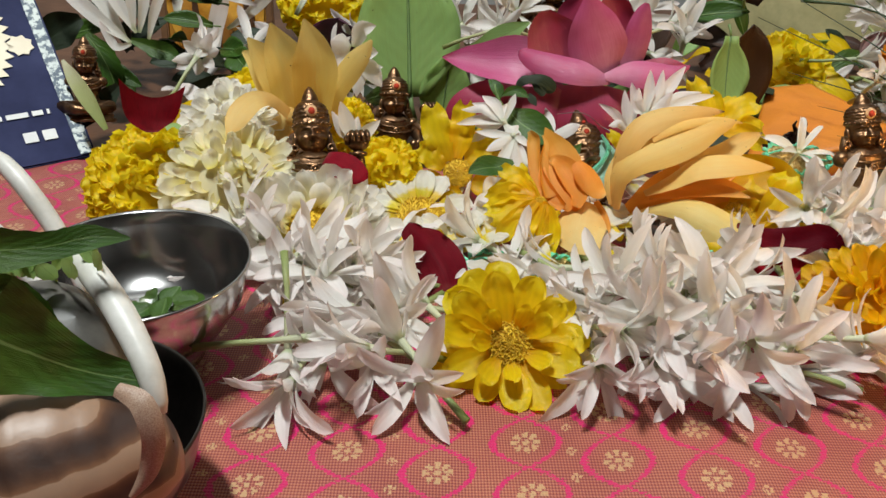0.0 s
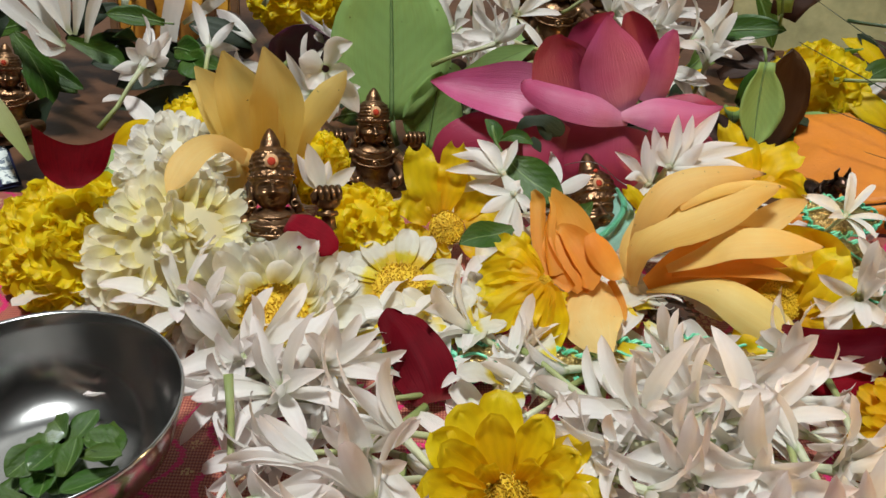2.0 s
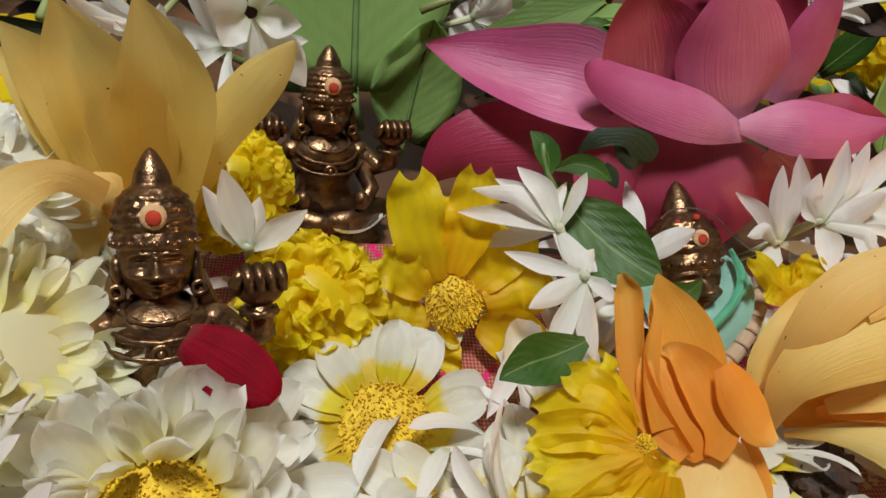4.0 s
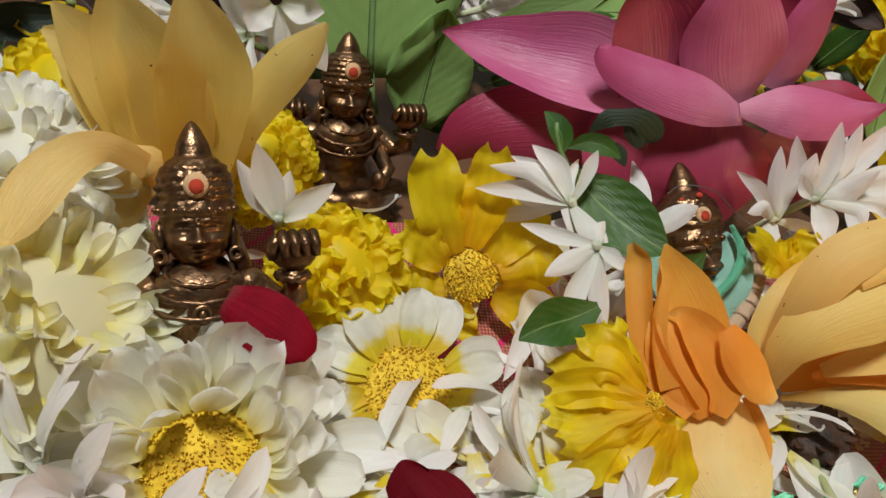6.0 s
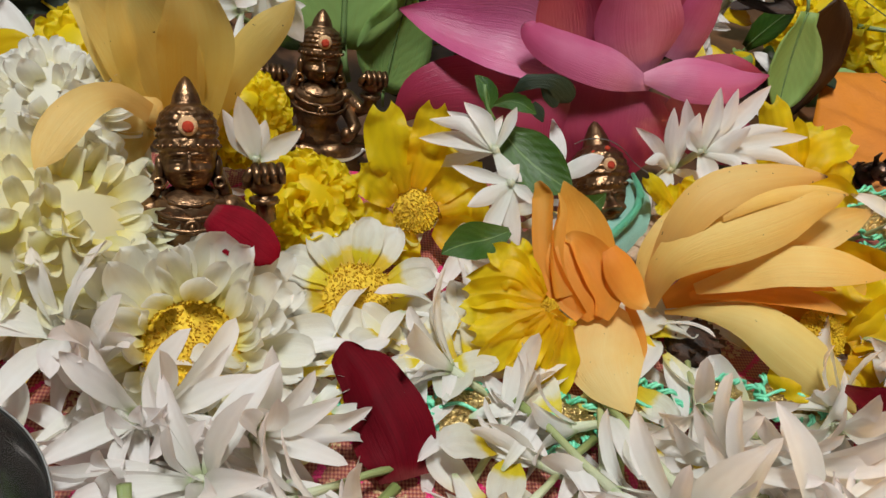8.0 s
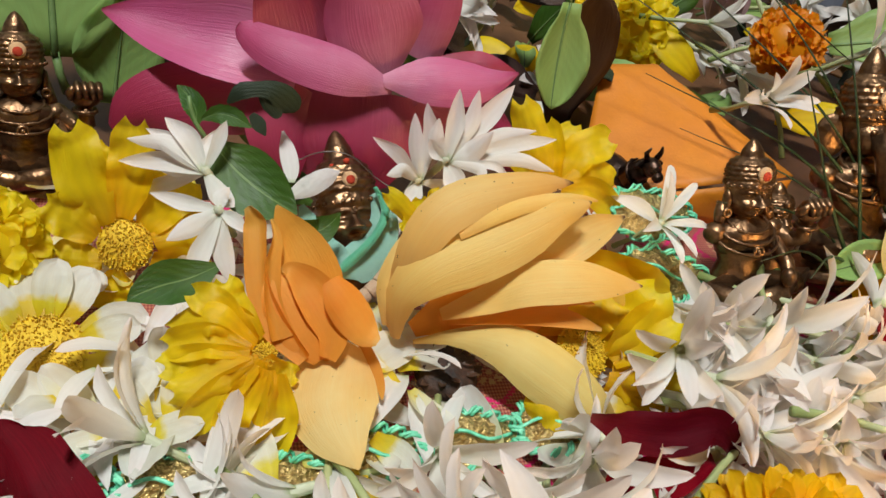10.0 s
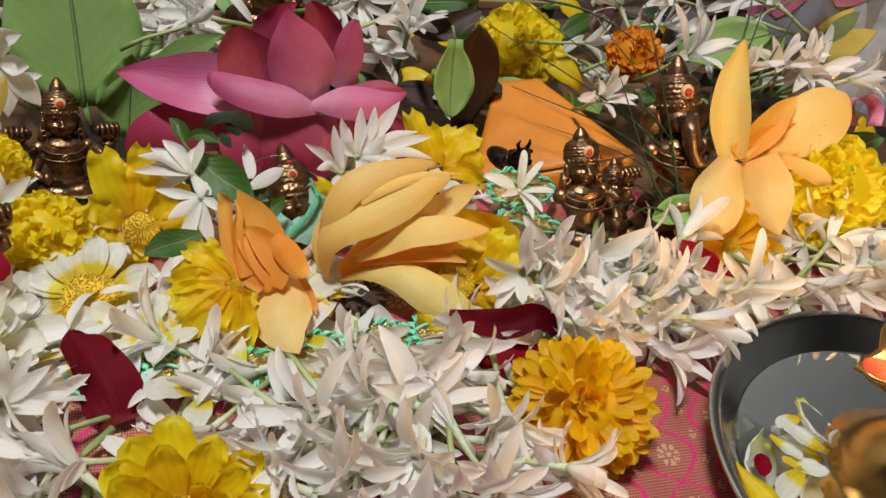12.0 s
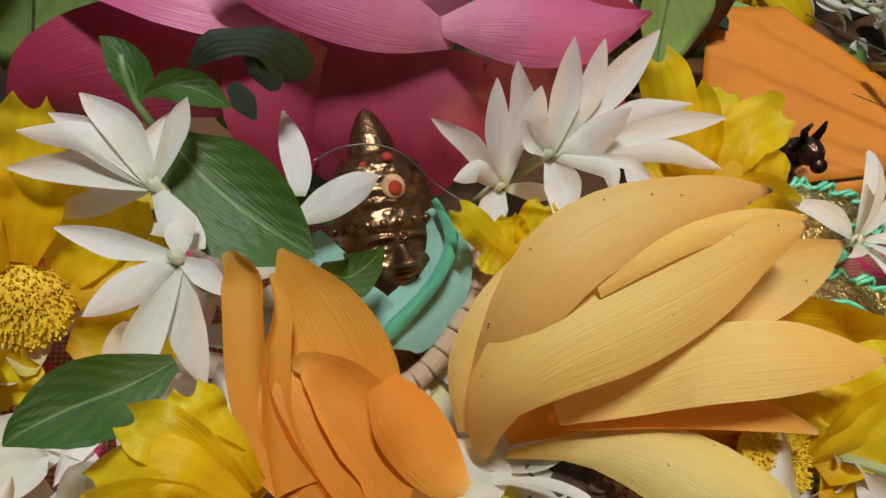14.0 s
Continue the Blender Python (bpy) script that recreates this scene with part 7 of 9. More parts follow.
def deity(arms=True, seated=True, crown=1.0, trunk=False, mark=True, bust=False):
    """A figure about 1 high, its face to -y, standing on z = 0."""
    c = Clay()
    # seat and legs
    if not bust and not seated:
        c.turned([(0.001, 0), (0.15, 0), (0.15, 0.1), (0.12, 0.29), (0.15, 0.36)], squash=0.62)
    elif not bust:
        c.turned([(0.001, 0), (0.30, 0), (0.31, 0.03), (0.27, 0.05), (0.28, 0.09), (0.22, 0.10), (0.001, 0.10)], squash=0.75)
        c.limb([(-0.05, -0.05, 0.16), (-0.24, -0.12, 0.16), (-0.10, -0.22, 0.13), (0.08, -0.23, 0.12)], [0.08, 0.075, 0.06, 0.04])
        c.limb([(0.05, -0.05, 0.16), (0.25, -0.12, 0.17), (0.12, -0.20, 0.14), (-0.04, -0.22, 0.14)], [0.08, 0.075, 0.06, 0.045])
        c.turned([(0.001, 0.10), (0.16, 0.12), (0.165, 0.2), (0.12, 0.29), (0.15, 0.36)], squash=0.72)
    # torso
    wide = 0.55 if bust else 1.0
    c.turned([(0.001, 0.34), (0.15 * wide, 0.34), (0.16 * wide, 0.38), (0.18 * wide, 0.44), (0.155 * wide, 0.485), (0.085, 0.515), (0.062, 0.53), (0.06, 0.58)], squash=0.62)
    if not bust:
        c.ball((-0.165, 0, 0.445), 0.065, 0.06, 0.06)
        c.ball((0.165, 0, 0.445), 0.065, 0.06, 0.06)
    # necklaces
    for z, r, t in () if bust else ((0.502, 0.110, 0.011), (0.462, 0.150, 0.011), (0.420, 0.172, 0.010)):
        c.hoop((0, -0.03, z), r, t, (28, 0, 0), 0.8, bumps=0.35)
    if not bust:
        c.hoop((0, -0.145, 0.372), 0.026, 0.010, (90, 0, 0))
        c.ball((0, -0.145, 0.372), 0.014, 0.014, 0.016)
    if arms:
        for s in ((1,) if arms == 1 and arms is not True else (-1, 1)):
            c.limb([(s * 0.17, 0, 0.45), (s * 0.26, -0.03, 0.38), (s * 0.31, -0.08, 0.41), (s * 0.30, -0.10, 0.50)], [0.055, 0.05, 0.045, 0.040])
            c.hoop((s * 0.30, -0.098, 0.478), 0.050, 0.014, (10, 0, 0), bumps=0.25)
            c.ball((s * 0.305, -0.11, 0.555), 0.078, 0.055, 0.062)
            for k in range(4):
                x = s * (0.262 + k * 0.034)
                c.limb([(x, -0.115, 0.60), (x, -0.150, 0.618), (x + s * 0.004, -0.178, 0.590), (x + s * 0.006, -0.170, 0.548)], [0.020, 0.021, 0.019, 0.015])
            c.limb([(s * 0.235, -0.12, 0.55), (s * 0.225, -0.155, 0.575), (s * 0.245, -0.17, 0.610)], [0.024, 0.022, 0.016])
            c.limb([(s * 0.16, -0.02, 0.40), (s * 0.22, -0.10, 0.28), (s * 0.16, -0.2, 0.24)], [0.045, 0.04, 0.032])
            c.ball((s * 0.14, -0.22, 0.25), 0.04, 0.04, 0.05)
    # head
    top = head_form(c, crown, not trunk)
    if trunk:
        c.ball((0, -0.03, 0.62), 0.115, 0.105, 0.090)
        for s in (-1, 1):
            c.ball((s * 0.15, 0.02, 0.62), 0.07, 0.022, 0.095, turn=(0, 0, s * 18))
            c.ball((s * 0.05, -0.122, 0.650), 0.016, 0.012, 0.012)
        c.limb([(0, -0.12, 0.63), (0, -0.17, 0.55), (0.0, -0.18, 0.46), (0.03, -0.18, 0.38), (0.10, -0.185, 0.355), (0.155, -0.18, 0.39)], [0.062, 0.055, 0.046, 0.04, 0.034, 0.024])
    else:
        for s in (-1, 1):
            c.ball((s * 0.120, 0.0, 0.62), 0.020, 0.03, 0.055)
            c.hoop((s * 0.124, -0.020, 0.556), 0.020, 0.009, (90, 0, 0))
            c.limb([(s * 0.115, 0.03, 0.60), (s * 0.135, 0.02, 0.54), (s * 0.155, 0.0, 0.50)], [0.035, 0.034, 0.025])
        c.hoop((0, -0.128, 0.674), 0.008, 0.004, (90, 0, 0))
    for k in range(11):
        a = math.radians(-90 + (k - 5) * 17)
        c.ball((0.131 * math.cos(a), 0.124 * math.sin(a), 0.692 + 0.055 * (top - 0.69)), 0.011, 0.009, 0.010)
    if mark:
        ms = float(mark)
        zc = 0.690 + 0.32 * (top - 0.690)
        c.ball((0, -0.118, zc), 0.041 * ms, 0.020 * ms, 0.042 * ms, 1)
        c.ball((0, -0.118 - 0.014 * ms, zc - 0.004), 0.025 * ms, 0.013 * ms, 0.025 * ms, 2)
    if bust:
        for x, z in ((-0.062, 0.015), (0.0, 0.072), (-0.05, 0.06)):
            c.ball((x, -0.108 + 0.6 * abs(x) - 0.25 * z + 0.02, 0.690 + 0.32 * (top - 0.690) + z), 0.013, 0.009, 0.011, 2)
    return c


IDOL_MATS = [BRASS, SANDAL, KUMKUM]


def idol_at(clay, top, axis, front, size, height, label, mats=IDOL_MATS):
    """Stands a figure so that its crown's point lies at top."""
    at = V(*top) - V(*axis).normalized() * (size * height)
    return clay.stand("idol", at, axis, front, size, mats, label)


idol_at(deity(arms=1, seated=False, crown=0.6), (-0.0433, 0.2694, 0.0425), (-0.1057, 0.5902, 0.8003), (0.171, -0.778, 0.605), 0.0482, 1.005, "small copper idol with a tall crown and raised hand")
idol_at(deity(crown=0.45), (-0.0173, 0.3258, 0.0335), (-0.02, 0.40, 0.9), (0.2, -1, 0.2), 0.045, 0.96, "small seated brass idol with a raised arm")
idol_at(deity(arms=False, crown=0.6, bust=True, mark=0.72), (0.0521, 0.2905, 0.0294), (-0.1429, 0.7176, 0.6816), (0.05, -0.6561, 0.7101), 0.0575, 1.005, "dark copper idol draped in a mint ribbon")
idol_at(deity(arms=1, crown=0.35), (0.1485, 0.2760, 0.0440), (-0.1, 0.4, 0.9), (0.0, -1, 0.3), 0.047, 0.945, "small copper idol with an orange mark")
idol_at(deity(arms=False, crown=0.55, trunk=True), (0.1917, 0.2989, 0.0600), (-0.1, 0.42, 0.9), (-0.1, -1, 0.3), 0.062, 1.005, "copper elephant-headed idol with a coiled crown")
idol_at(deity(crown=0.5), (0.0590, 0.432, 0.0665), (0, 0.2, 0.95), (0.0, -1, 0.2), 0.060, 1.0, "larger brass idol behind the lotus")
idol_at(deity(arms=False, crown=0.4), (-0.143, 0.330, 0.042), (0, 0.3, 0.95), (0.3, -1, 0.2), 0.036, 0.96, "brass idol half hidden by leaves")
idol_at(deity(arms=False, crown=0.3), (0.168, 0.281, 0.028), (-0.1, 0.4, 0.9), (0.0, -1, 0.3), 0.034, 0.93, "small copper figure beside the grass", [BRASS, BRASS, BRASS])


def bull():
    c = Clay()
    c.ball((0, 0.2, 0.42), 0.22, 0.40, 0.22)
    c.limb([(0, -0.1, 0.5), (0, -0.25, 0.68), (0, -0.34, 0.78)], [0.17, 0.14, 0.12])
    c.ball((0, -0.40, 0.80), 0.11, 0.15, 0.12)
    c.ball((0, -0.54, 0.74), 0.075, 0.07, 0.07)
    for s in (-1, 1):
        c.limb([(s * 0.07, -0.36, 0.88), (s * 0.12, -0.36, 0.98), (s * 0.09, -0.38, 1.06)], [0.04, 0.03, 0.012])
        c.ball((s * 0.16, -0.34, 0.82), 0.08, 0.03, 0.04, turn=(0, s * 20, 0))
        c.limb([(s * 0.14, -0.1, 0.35), (s * 0.15, -0.14, 0.16), (s * 0.14, -0.12, 0.02)], [0.07, 0.055, 0.06])
        c.limb([(s * 0.14, 0.45, 0.35), (s * 0.15, 0.48, 0.16), (s * 0.14, 0.46, 0.02)], [0.08, 0.055, 0.06])
    c.ball((0, -0.2, 0.66), 0.12, 0.12, 0.1)
    c.hoop((0, -0.2, 0.62), 0.16, 0.025, (50, 0, 0), bumps=0.3)
    c.ball((0, -0.51, 0.84), 0.03, 0.02, 0.03, 2)
    return c


bull().stand("bull_figure", (0.1385, 0.3035, 0.000), (0, 0.12, 1), (0.25, -1, 0), 0.0225, [BRASS_DARK, SANDAL, KUMKUM], "tiny dark bronze bull with a red mark")

# ---- bowls ----
DULL = plain_mat("dark_tarnished_steel", (0.045, 0.038, 0.034), (0.12, 0.105, 0.095), 0.3, 1.0, 40, 0.15, 200, 0.0003)

def bowl(name, at, r, h, foot, label, mat=STEEL):
    root = thing(name, at, label, "bowl")
    outer = [(0.001, 0), (foot, 0), (foot * 1.02, 0.003), (foot * 0.92, 0.006), (r * 0.72, h * 0.34), (r * 0.90, h * 0.62), (r * 0.975, h * 0.9), (r, h), (r * 1.012, h + 0.0006), (r * 1.005, h + 0.0014)]
    inner = [(r * 0.985, h + 0.0008), (r * 0.955, h * 0.9), (r * 0.87, h * 0.62), (r * 0.69, h * 0.36), (foot * 0.9, 0.0085), (0.001, 0.0075)]
    v, f = lathe(outer + inner, 64)
    piece("body", mesh_of("body", v, f, mat), root)
    return root


bowl("steel_bowl", (-0.0725, 0.1725, 0.0015), 0.0275, 0.0265, 0.014, "polished stainless steel bowl with green leaves inside")
rng = random.Random(5)
for i in range(16):
    a, rr = rng.uniform(0, 6.28), rng.uniform(0, 0.012)
    b = V(-0.0725 + rr * math.cos(a), 0.1715 + rr * math.sin(a), 0.0105 + 0.0004 * i)
    d = V(rng.uniform(-1, 1), rng.uniform(-1, 1), rng.uniform(-0.1, 0.25)).normalized() * rng.uniform(0.008, 0.013)
    lone("tulsi_leaf", LEAF, b - d * 0.5, b + d * 0.5, rng.uniform(0.005, 0.008), (rng.uniform(-0.4, 0.4), rng.uniform(-0.5, 0.2), 1), "wet green tulsi leaf in the steel bowl", "leaf", i, q=0.7, fold=0.2, nu=8, nv=4)
bowl("steel_bowl", (-0.0690, 0.1140, 0.0015), 0.0275, 0.0265, 0.016, "dark steel bowl holding a conch shell", DULL)

# ---- brass lamp on its steel plate ----
plate = thing("steel_plate", (0.207, 0.149, 0.0015), "shallow steel plate with water and floating petals", "plate")
v, f = lathe([(0.001, 0), (0.044, 0), (0.052, 0.004), (0.058, 0.011), (0.0605, 0.0125), (0.0610, 0.0135), (0.0600, 0.0140), (0.0570, 0.0122), (0.0510, 0.0054), (0.043, 0.0016), (0.001, 0.0014)], 80)
piece("body", mesh_of("body", v, f, STEEL), plate)
lamp = thing("oil_lamp", (0.206, 0.153, 0.004), "burning brass oil lamp on a turned foot", "lamp")
v, f = lathe([(0.001, 0.0), (0.024, 0.0), (0.0245, 0.003), (0.020, 0.006), (0.0195, 0.0085), (0.014, 0.013), (0.0095, 0.019), (0.0085, 0.0225), (0.011, 0.0245), (0.009, 0.027), (0.001, 0.028)], 48)
piece("foot", mesh_of("foot", v, f, GOLDBRASS), lamp)
bv, bf = [], []
prof = [(0.001, 0.0265), (0.008, 0.027), (0.016, 0.031), (0.0225, 0.0375), (0.0250, 0.0405), (0.0262, 0.0408), (0.0262, 0.0418), (0.0245, 0.0414), (0.0215, 0.0383), (0.015, 0.0325), (0.008, 0.0288), (0.001, 0.0283)]
for r, z in prof:
    for k in range(60):
        a = 2 * math.pi * k / 60
        s = 1.0
        for lobe in (math.pi, math.pi * 0.5, -math.pi * 0.5, 0.0):
            d = abs((a - lobe + math.pi) % (2 * math.pi) - math.pi)
            s = max(s, 1 + (0.34 if r > 0.018 else 0.12) * math.exp(-(d / 0.17) ** 2))
        bv.append((r * s * math.cos(a), r * s * math.sin(a), z))
for i in range(len(prof) - 1):
    for k in range(60):
        a, b = i * 60 + k, i * 60 + (k + 1) % 60
        bf.append((a, b, b + 60, a + 60))
piece("cup", mesh_of("cup", bv, bf, GOLDBRASS), lamp)
c = Clay()
c.ball((-0.0285, 0, 0.0412), 0.005, 0.004, 0.0012)
piece("kumkum_mark", mesh_of("kumkum_mark", c.v, c.f, KUMKUM), lamp, None, "red kumkum on the lamp's lip")
piece("oil", mesh_of("oil", *lathe([(0.00005, 0.0325), (0.006, 0.0322), (0.0105, 0.0305)], 40), plain_mat("melted_ghee", (0.34, 0.15, 0.03), (0.52, 0.28, 0.08), 0.25, 0, 300)), lamp, None, "melted ghee")
WICKM = plain_mat("charred_wick", (0.015, 0.01, 0.008), (0.10, 0.07, 0.05), 0.9, 0, 600)
piece("wick", tube_mesh("wick", WICKM, [(-0.014, -0.003, 0.0330), (-0.009, -0.001, 0.0350), (-0.003, 0.001, 0.0410), (0.0005, 0.001, 0.0455)], [0.003, 0.0028, 0.002, 0.0009], 8), lamp, None, "charred cotton wick")
lamp.rotation_euler = (0, 0, radians(-14))
fm, nt, out = nodes_of("flame")
em = put(nt, "ShaderNodeEmission", Strength=85.0)
em.inputs[0].default_value = (1.0, 0.62, 0.22, 1)
nt.links.new(em.outputs[0], out.inputs[0])
v, f = lathe([(0.0006, 0.0), (0.0035, 0.004), (0.0048, 0.009), (0.0040, 0.015), (0.0022, 0.022), (0.0003, 0.030)], 20)
piece("flame", mesh_of("flame", v, f, fm), lamp, pose(0.0005, 0.001, 0.0440, 0, 6, 0) @ Matrix.Scale(1.8, 4), "bright flame")


# ---- plate contents ----
WATER = bpy.data.materials.new("water")
WATER.use_nodes = True
wb = WATER.node_tree.nodes["Principled BSDF"]
wb.inputs["Base Color"].default_value, wb.inputs["Roughness"].default_value = (0.92, 0.95, 0.9, 1), 0.04
wb.inputs["Transmission Weight"].default_value, wb.inputs["IOR"].default_value = 1.0, 1.33
v, f = lathe([(0.0005, 0.0058), (0.030, 0.0058), (0.0508, 0.0058)], 64)
piece("water", mesh_of("water", v, f, WATER), plate, None, "clear shallow water")
rng = random.Random(12)
for i, (mat, b, t) in enumerate((
        (DAISY, (0.1842, 0.1756, 0.0086), (0.1749, 0.1740, 0.0086)),
        (DAISY, (0.1842, 0.1628, 0.0090), (0.1773, 0.1743, 0.0090)),
        (DAISY, (0.1994, 0.1671, 0.0086), (0.1872, 0.1668, 0.0086)),
        (DAISY, (0.1698, 0.1632, 0.0088), (0.1805, 0.1573, 0.0088)),
        (DAISY, (0.1740, 0.1594, 0.0086), (0.1617, 0.1526, 0.0086)),
        (DAISY, (0.2164, 0.1687, 0.0086), (0.2051, 0.1658, 0.0086)),
        (LEMON, (0.1535, 0.1632, 0.0100), (0.1585, 0.1440, 0.0100)),
        (CREAM, (0.1893, 0.1829, 0.0075), (0.1890, 0.1663, 0.0075)),
        (CREAM, (0.1730, 0.1736, 0.0068), (0.1595, 0.1574, 0.0068)),
        (CREAM, (0.1787, 0.1591, 0.0068), (0.1685, 0.1458, 0.0068)),
        (DAISY, (0.1706, 0.1707, 0.0092), (0.1753, 0.1621, 0.0092)),
        (WHITE, (0.2147, 0.1622, 0.0086), (0.2176, 0.1583, 0.0086)))):
    lone("floating_petal", mat, b, t, (V(*t) - V(*b)).length * 0.46, (0.1, -0.1, 1), "loose pale petal floating in the steel plate", "petal", i, p=1.3, q=0.5, cup=0.3, ruffle=0.06, nu=10, nv=6)
for b, t in (((0.162, 0.160, 0.0075), (0.166, 0.166, 0.0080)),):
    lone("rose_petal", RED, b, t, 0.005, (0.1, -0.1, 1), "small red petal under the water", "petal", 21)

# ---- veil, beads and lace ----
def strip(name, mat, pts, widths, ups, parent=None, label="", waves=0.0, thick=0.0006):
    """A cloth band along points; ups: the way its width runs."""
    verts, faces = [], []
    n, m = len(pts), 6
    for i in range(n):
        p, u = V(*pts[i]), V(*ups[i]).normalized()
        t = (V(*pts[min(i + 1, n - 1)]) - V(*pts[max(i - 1, 0)])).normalized()
        q = t.cross(u).normalized()
        for j in range(m + 1):
            s = j / m - 0.5
            verts.append(tuple(p + u * (s * widths[i]) + q * (waves * math.sin(j * 2.3 + i * 0.9) + 0.0012 * math.cos(s * 3.1))))
    k = len(verts)
    for i in range(n - 1):
        for j in range(m):
            a = i * (m + 1) + j
            faces.append((a, a + 1, a + m + 2, a + m + 1))
    me = mesh_of(name, verts, faces, mat)
    return me


def smooth_line(pts, n):
    """Points along a Catmull-Rom curve."""
    P = [V(*p) for p in pts]
    P = [P[0] * 2 - P[1]] + P + [P[-1] * 2 - P[-2]]
    res = []
    for i in range(n):
        s = i / (n - 1) * (len(P) - 3)
        k = min(int(s), len(P) - 4)
        t = s - k
        a, b, c, d = P[k:k + 4]
        res.append(0.5 * ((2 * b) + (c - a) * t + (2 * a - 5 * b + 4 * c - d) * t * t + (3 * b - a - 3 * c + d) * t ** 3))
    return res


veil = thing("idol_veil", (0.0, 0.0, 0.0), "mint green satin veil with a bright ribbon edge around an idol", "cloth")
blade(veil, "veil_fold", SATIN, ((0.0593, 0.2755, 0.0231), (0.0617, 0.2720, 0.0201), (0.0609, 0.2680, 0.0170), (0.0579, 0.2650, 0.0144), (0.0540, 0.2625, 0.0133), (0.0522, 0.2615, 0.0115)), (0.0012, 0.0058, 0.0077, 0.0092, 0.0075, 0.0015), (-0.28, -0.66, 0.70), cup=-0.15, ruffle=0.10, waves=3.0, nv=12)
blade(veil, "veil_fold", SATIN, ((0.0440, 0.2740, 0.0207), (0.0458, 0.2711, 0.0177), (0.0484, 0.2675, 0.0143), (0.0513, 0.2645, 0.0132), (0.0536, 0.2615, 0.0123)), (0.0012, 0.0050, 0.0068, 0.0068, 0.0022), (-0.20, -0.67, 0.71), cup=-0.15, ruffle=0.10, waves=3.0, nv=12)
blade(veil, "veil_fold", SATIN, ((0.0500, 0.2665, 0.0119), (0.0534, 0.2640, 0.0122), (0.0576, 0.2650, 0.0119), (0.0620, 0.2680, 0.0142)), (0.0023, 0.0045, 0.0046, 0.0024), (-0.26, -0.64, 0.72), cup=-0.4, ruffle=0.12, waves=3.0, nv=12)
blade(veil, "ribbon_edge", SILK, ((0.0593, 0.2745, 0.0259), (0.0615, 0.2705, 0.0228), (0.0596, 0.2665, 0.0202), (0.0563, 0.2635, 0.0176), (0.0527, 0.2612, 0.0151), (0.0515, 0.2605, 0.0137)), (0.0009, 0.0018, 0.0018, 0.0019, 0.0022, 0.0006), (-0.28, -0.67, 0.69), cup=-0.7, ruffle=0.15, waves=4.0)
WIRE = plain_mat("grey_wire", (0.16, 0.13, 0.12), (0.30, 0.26, 0.24), 0.35, 0.8, 200)
ob = new("thin_wire", tube_mesh("thin_wire", WIRE, smooth_line(((0.0421, 0.272, 0.0339), (0.0458, 0.276, 0.0329), (0.0502, 0.2765, 0.0332), (0.0542, 0.2755, 0.0324), (0.0585, 0.2735, 0.0294), (0.0627, 0.271, 0.0279)), 26), 0.00014, 6))
tagged(ob, "thin bent grey wire over the idol's crown", "wire")
beads = thing("bead_necklace", (0.052, 0.258, 0.010), "string of pale sandalwood cylinder beads", "necklace")
bl = smooth_line(((0.0455, 0.2615, 0.0085), (0.0492, 0.2585, 0.0075), (0.0530, 0.2570, 0.0075), (0.0580, 0.2590, 0.0090), (0.0637, 0.2640, 0.0130), (0.0678, 0.2708, 0.0165), (0.0690, 0.2780, 0.0200)), 17)
bv, bf = lathe([(0.0002, -0.5), (0.42, -0.5), (0.5, -0.42), (0.5, 0.42), (0.42, 0.5), (0.0002, 0.5)], 12)
bead_me = mesh_of("bead", bv, bf, BEAD, smooth=False)
for i in range(16):
    a, b = bl[i], bl[i + 1]
    m = axis_pose((a + b) / 2 - beads.location, b - a) @ Matrix.Diagonal((0.0032, 0.0032, (b - a).length * 0.94, 1))
    piece("bead", bead_me, beads, m)
piece("thread", tube_mesh("thread", BEAD, [tuple(p - beads.location) for p in bl], 0.0004, 5), beads)


def lace_lobe(parent, at, u, v, lift, seed):
    """A leaf-shaped lace motif: gold tinsel within a twisted green cord."""
    rng = random.Random(seed)
    at, u, v = V(*at), V(*u), V(*v)
    nrm = u.cross(v).normalized()
    if nrm.z < 0:
        nrm = -nrm
    rim = []
    for k in range(26):
        a = 2 * math.pi * k / 26
        s = 1 + 0.10 * math.cos(3 * a)
        rim.append(at + u * math.cos(a) * s + v * math.sin(a) * s + nrm * (lift * 0.4 * math.sin(2 * a)))
    verts, faces = [tuple(at + nrm * lift)], []
    for rr in (0.35, 0.7, 1.0):
        for k in range(26):
            p = at + (rim[k] - at) * rr + nrm * (lift * (1 - rr * rr) + rng.uniform(-1, 1) * 0.0005)
            verts.append(tuple(p))
    for k in range(26):
        faces.append((0, 1 + k, 1 + (k + 1) % 26))
        for r in range(2):
            a, b = 1 + r * 26 + k, 1 + r * 26 + (k + 1) % 26
            faces.append((a, a + 26, b + 26, b))
    piece("tinsel", mesh_of("tinsel", verts, faces, TINSEL, smooth=False), parent, None, "glittering gold tinsel ground")
    for off in (0.0, 1.57):
        pts = []
        for k in range(79):
            a = 2 * math.pi * k / 78
            i0 = int(a / (2 * math.pi) * 26) % 26
            fr = a / (2 * math.pi) * 26 % 1
            p = rim[i0].lerp(rim[(i0 + 1) % 26], fr)
            pts.append(p + nrm * (0.0009 * math.sin(a * 14 + off) + 0.0006) + (p - at).normalized() * (0.0009 * math.cos(a * 14 + off)))
        piece("cord", tube_mesh("cord", SILK, pts, 0.0004, 6), parent, None, "twisted mint green cord")
    pts = [at - u * 0.95 + nrm * lift * 0.4, at - u * 0.3 + v * 0.2 + nrm * (lift + 0.001), at + u * 0.3 - v * 0.2 + nrm * (lift + 0.001), at + u * 0.95 + nrm * lift * 0.4]
    piece("cord", tube_mesh("cord", SILK, smooth_line(pts, 16), 0.0004, 6), parent, None, "twisted mint green cord")


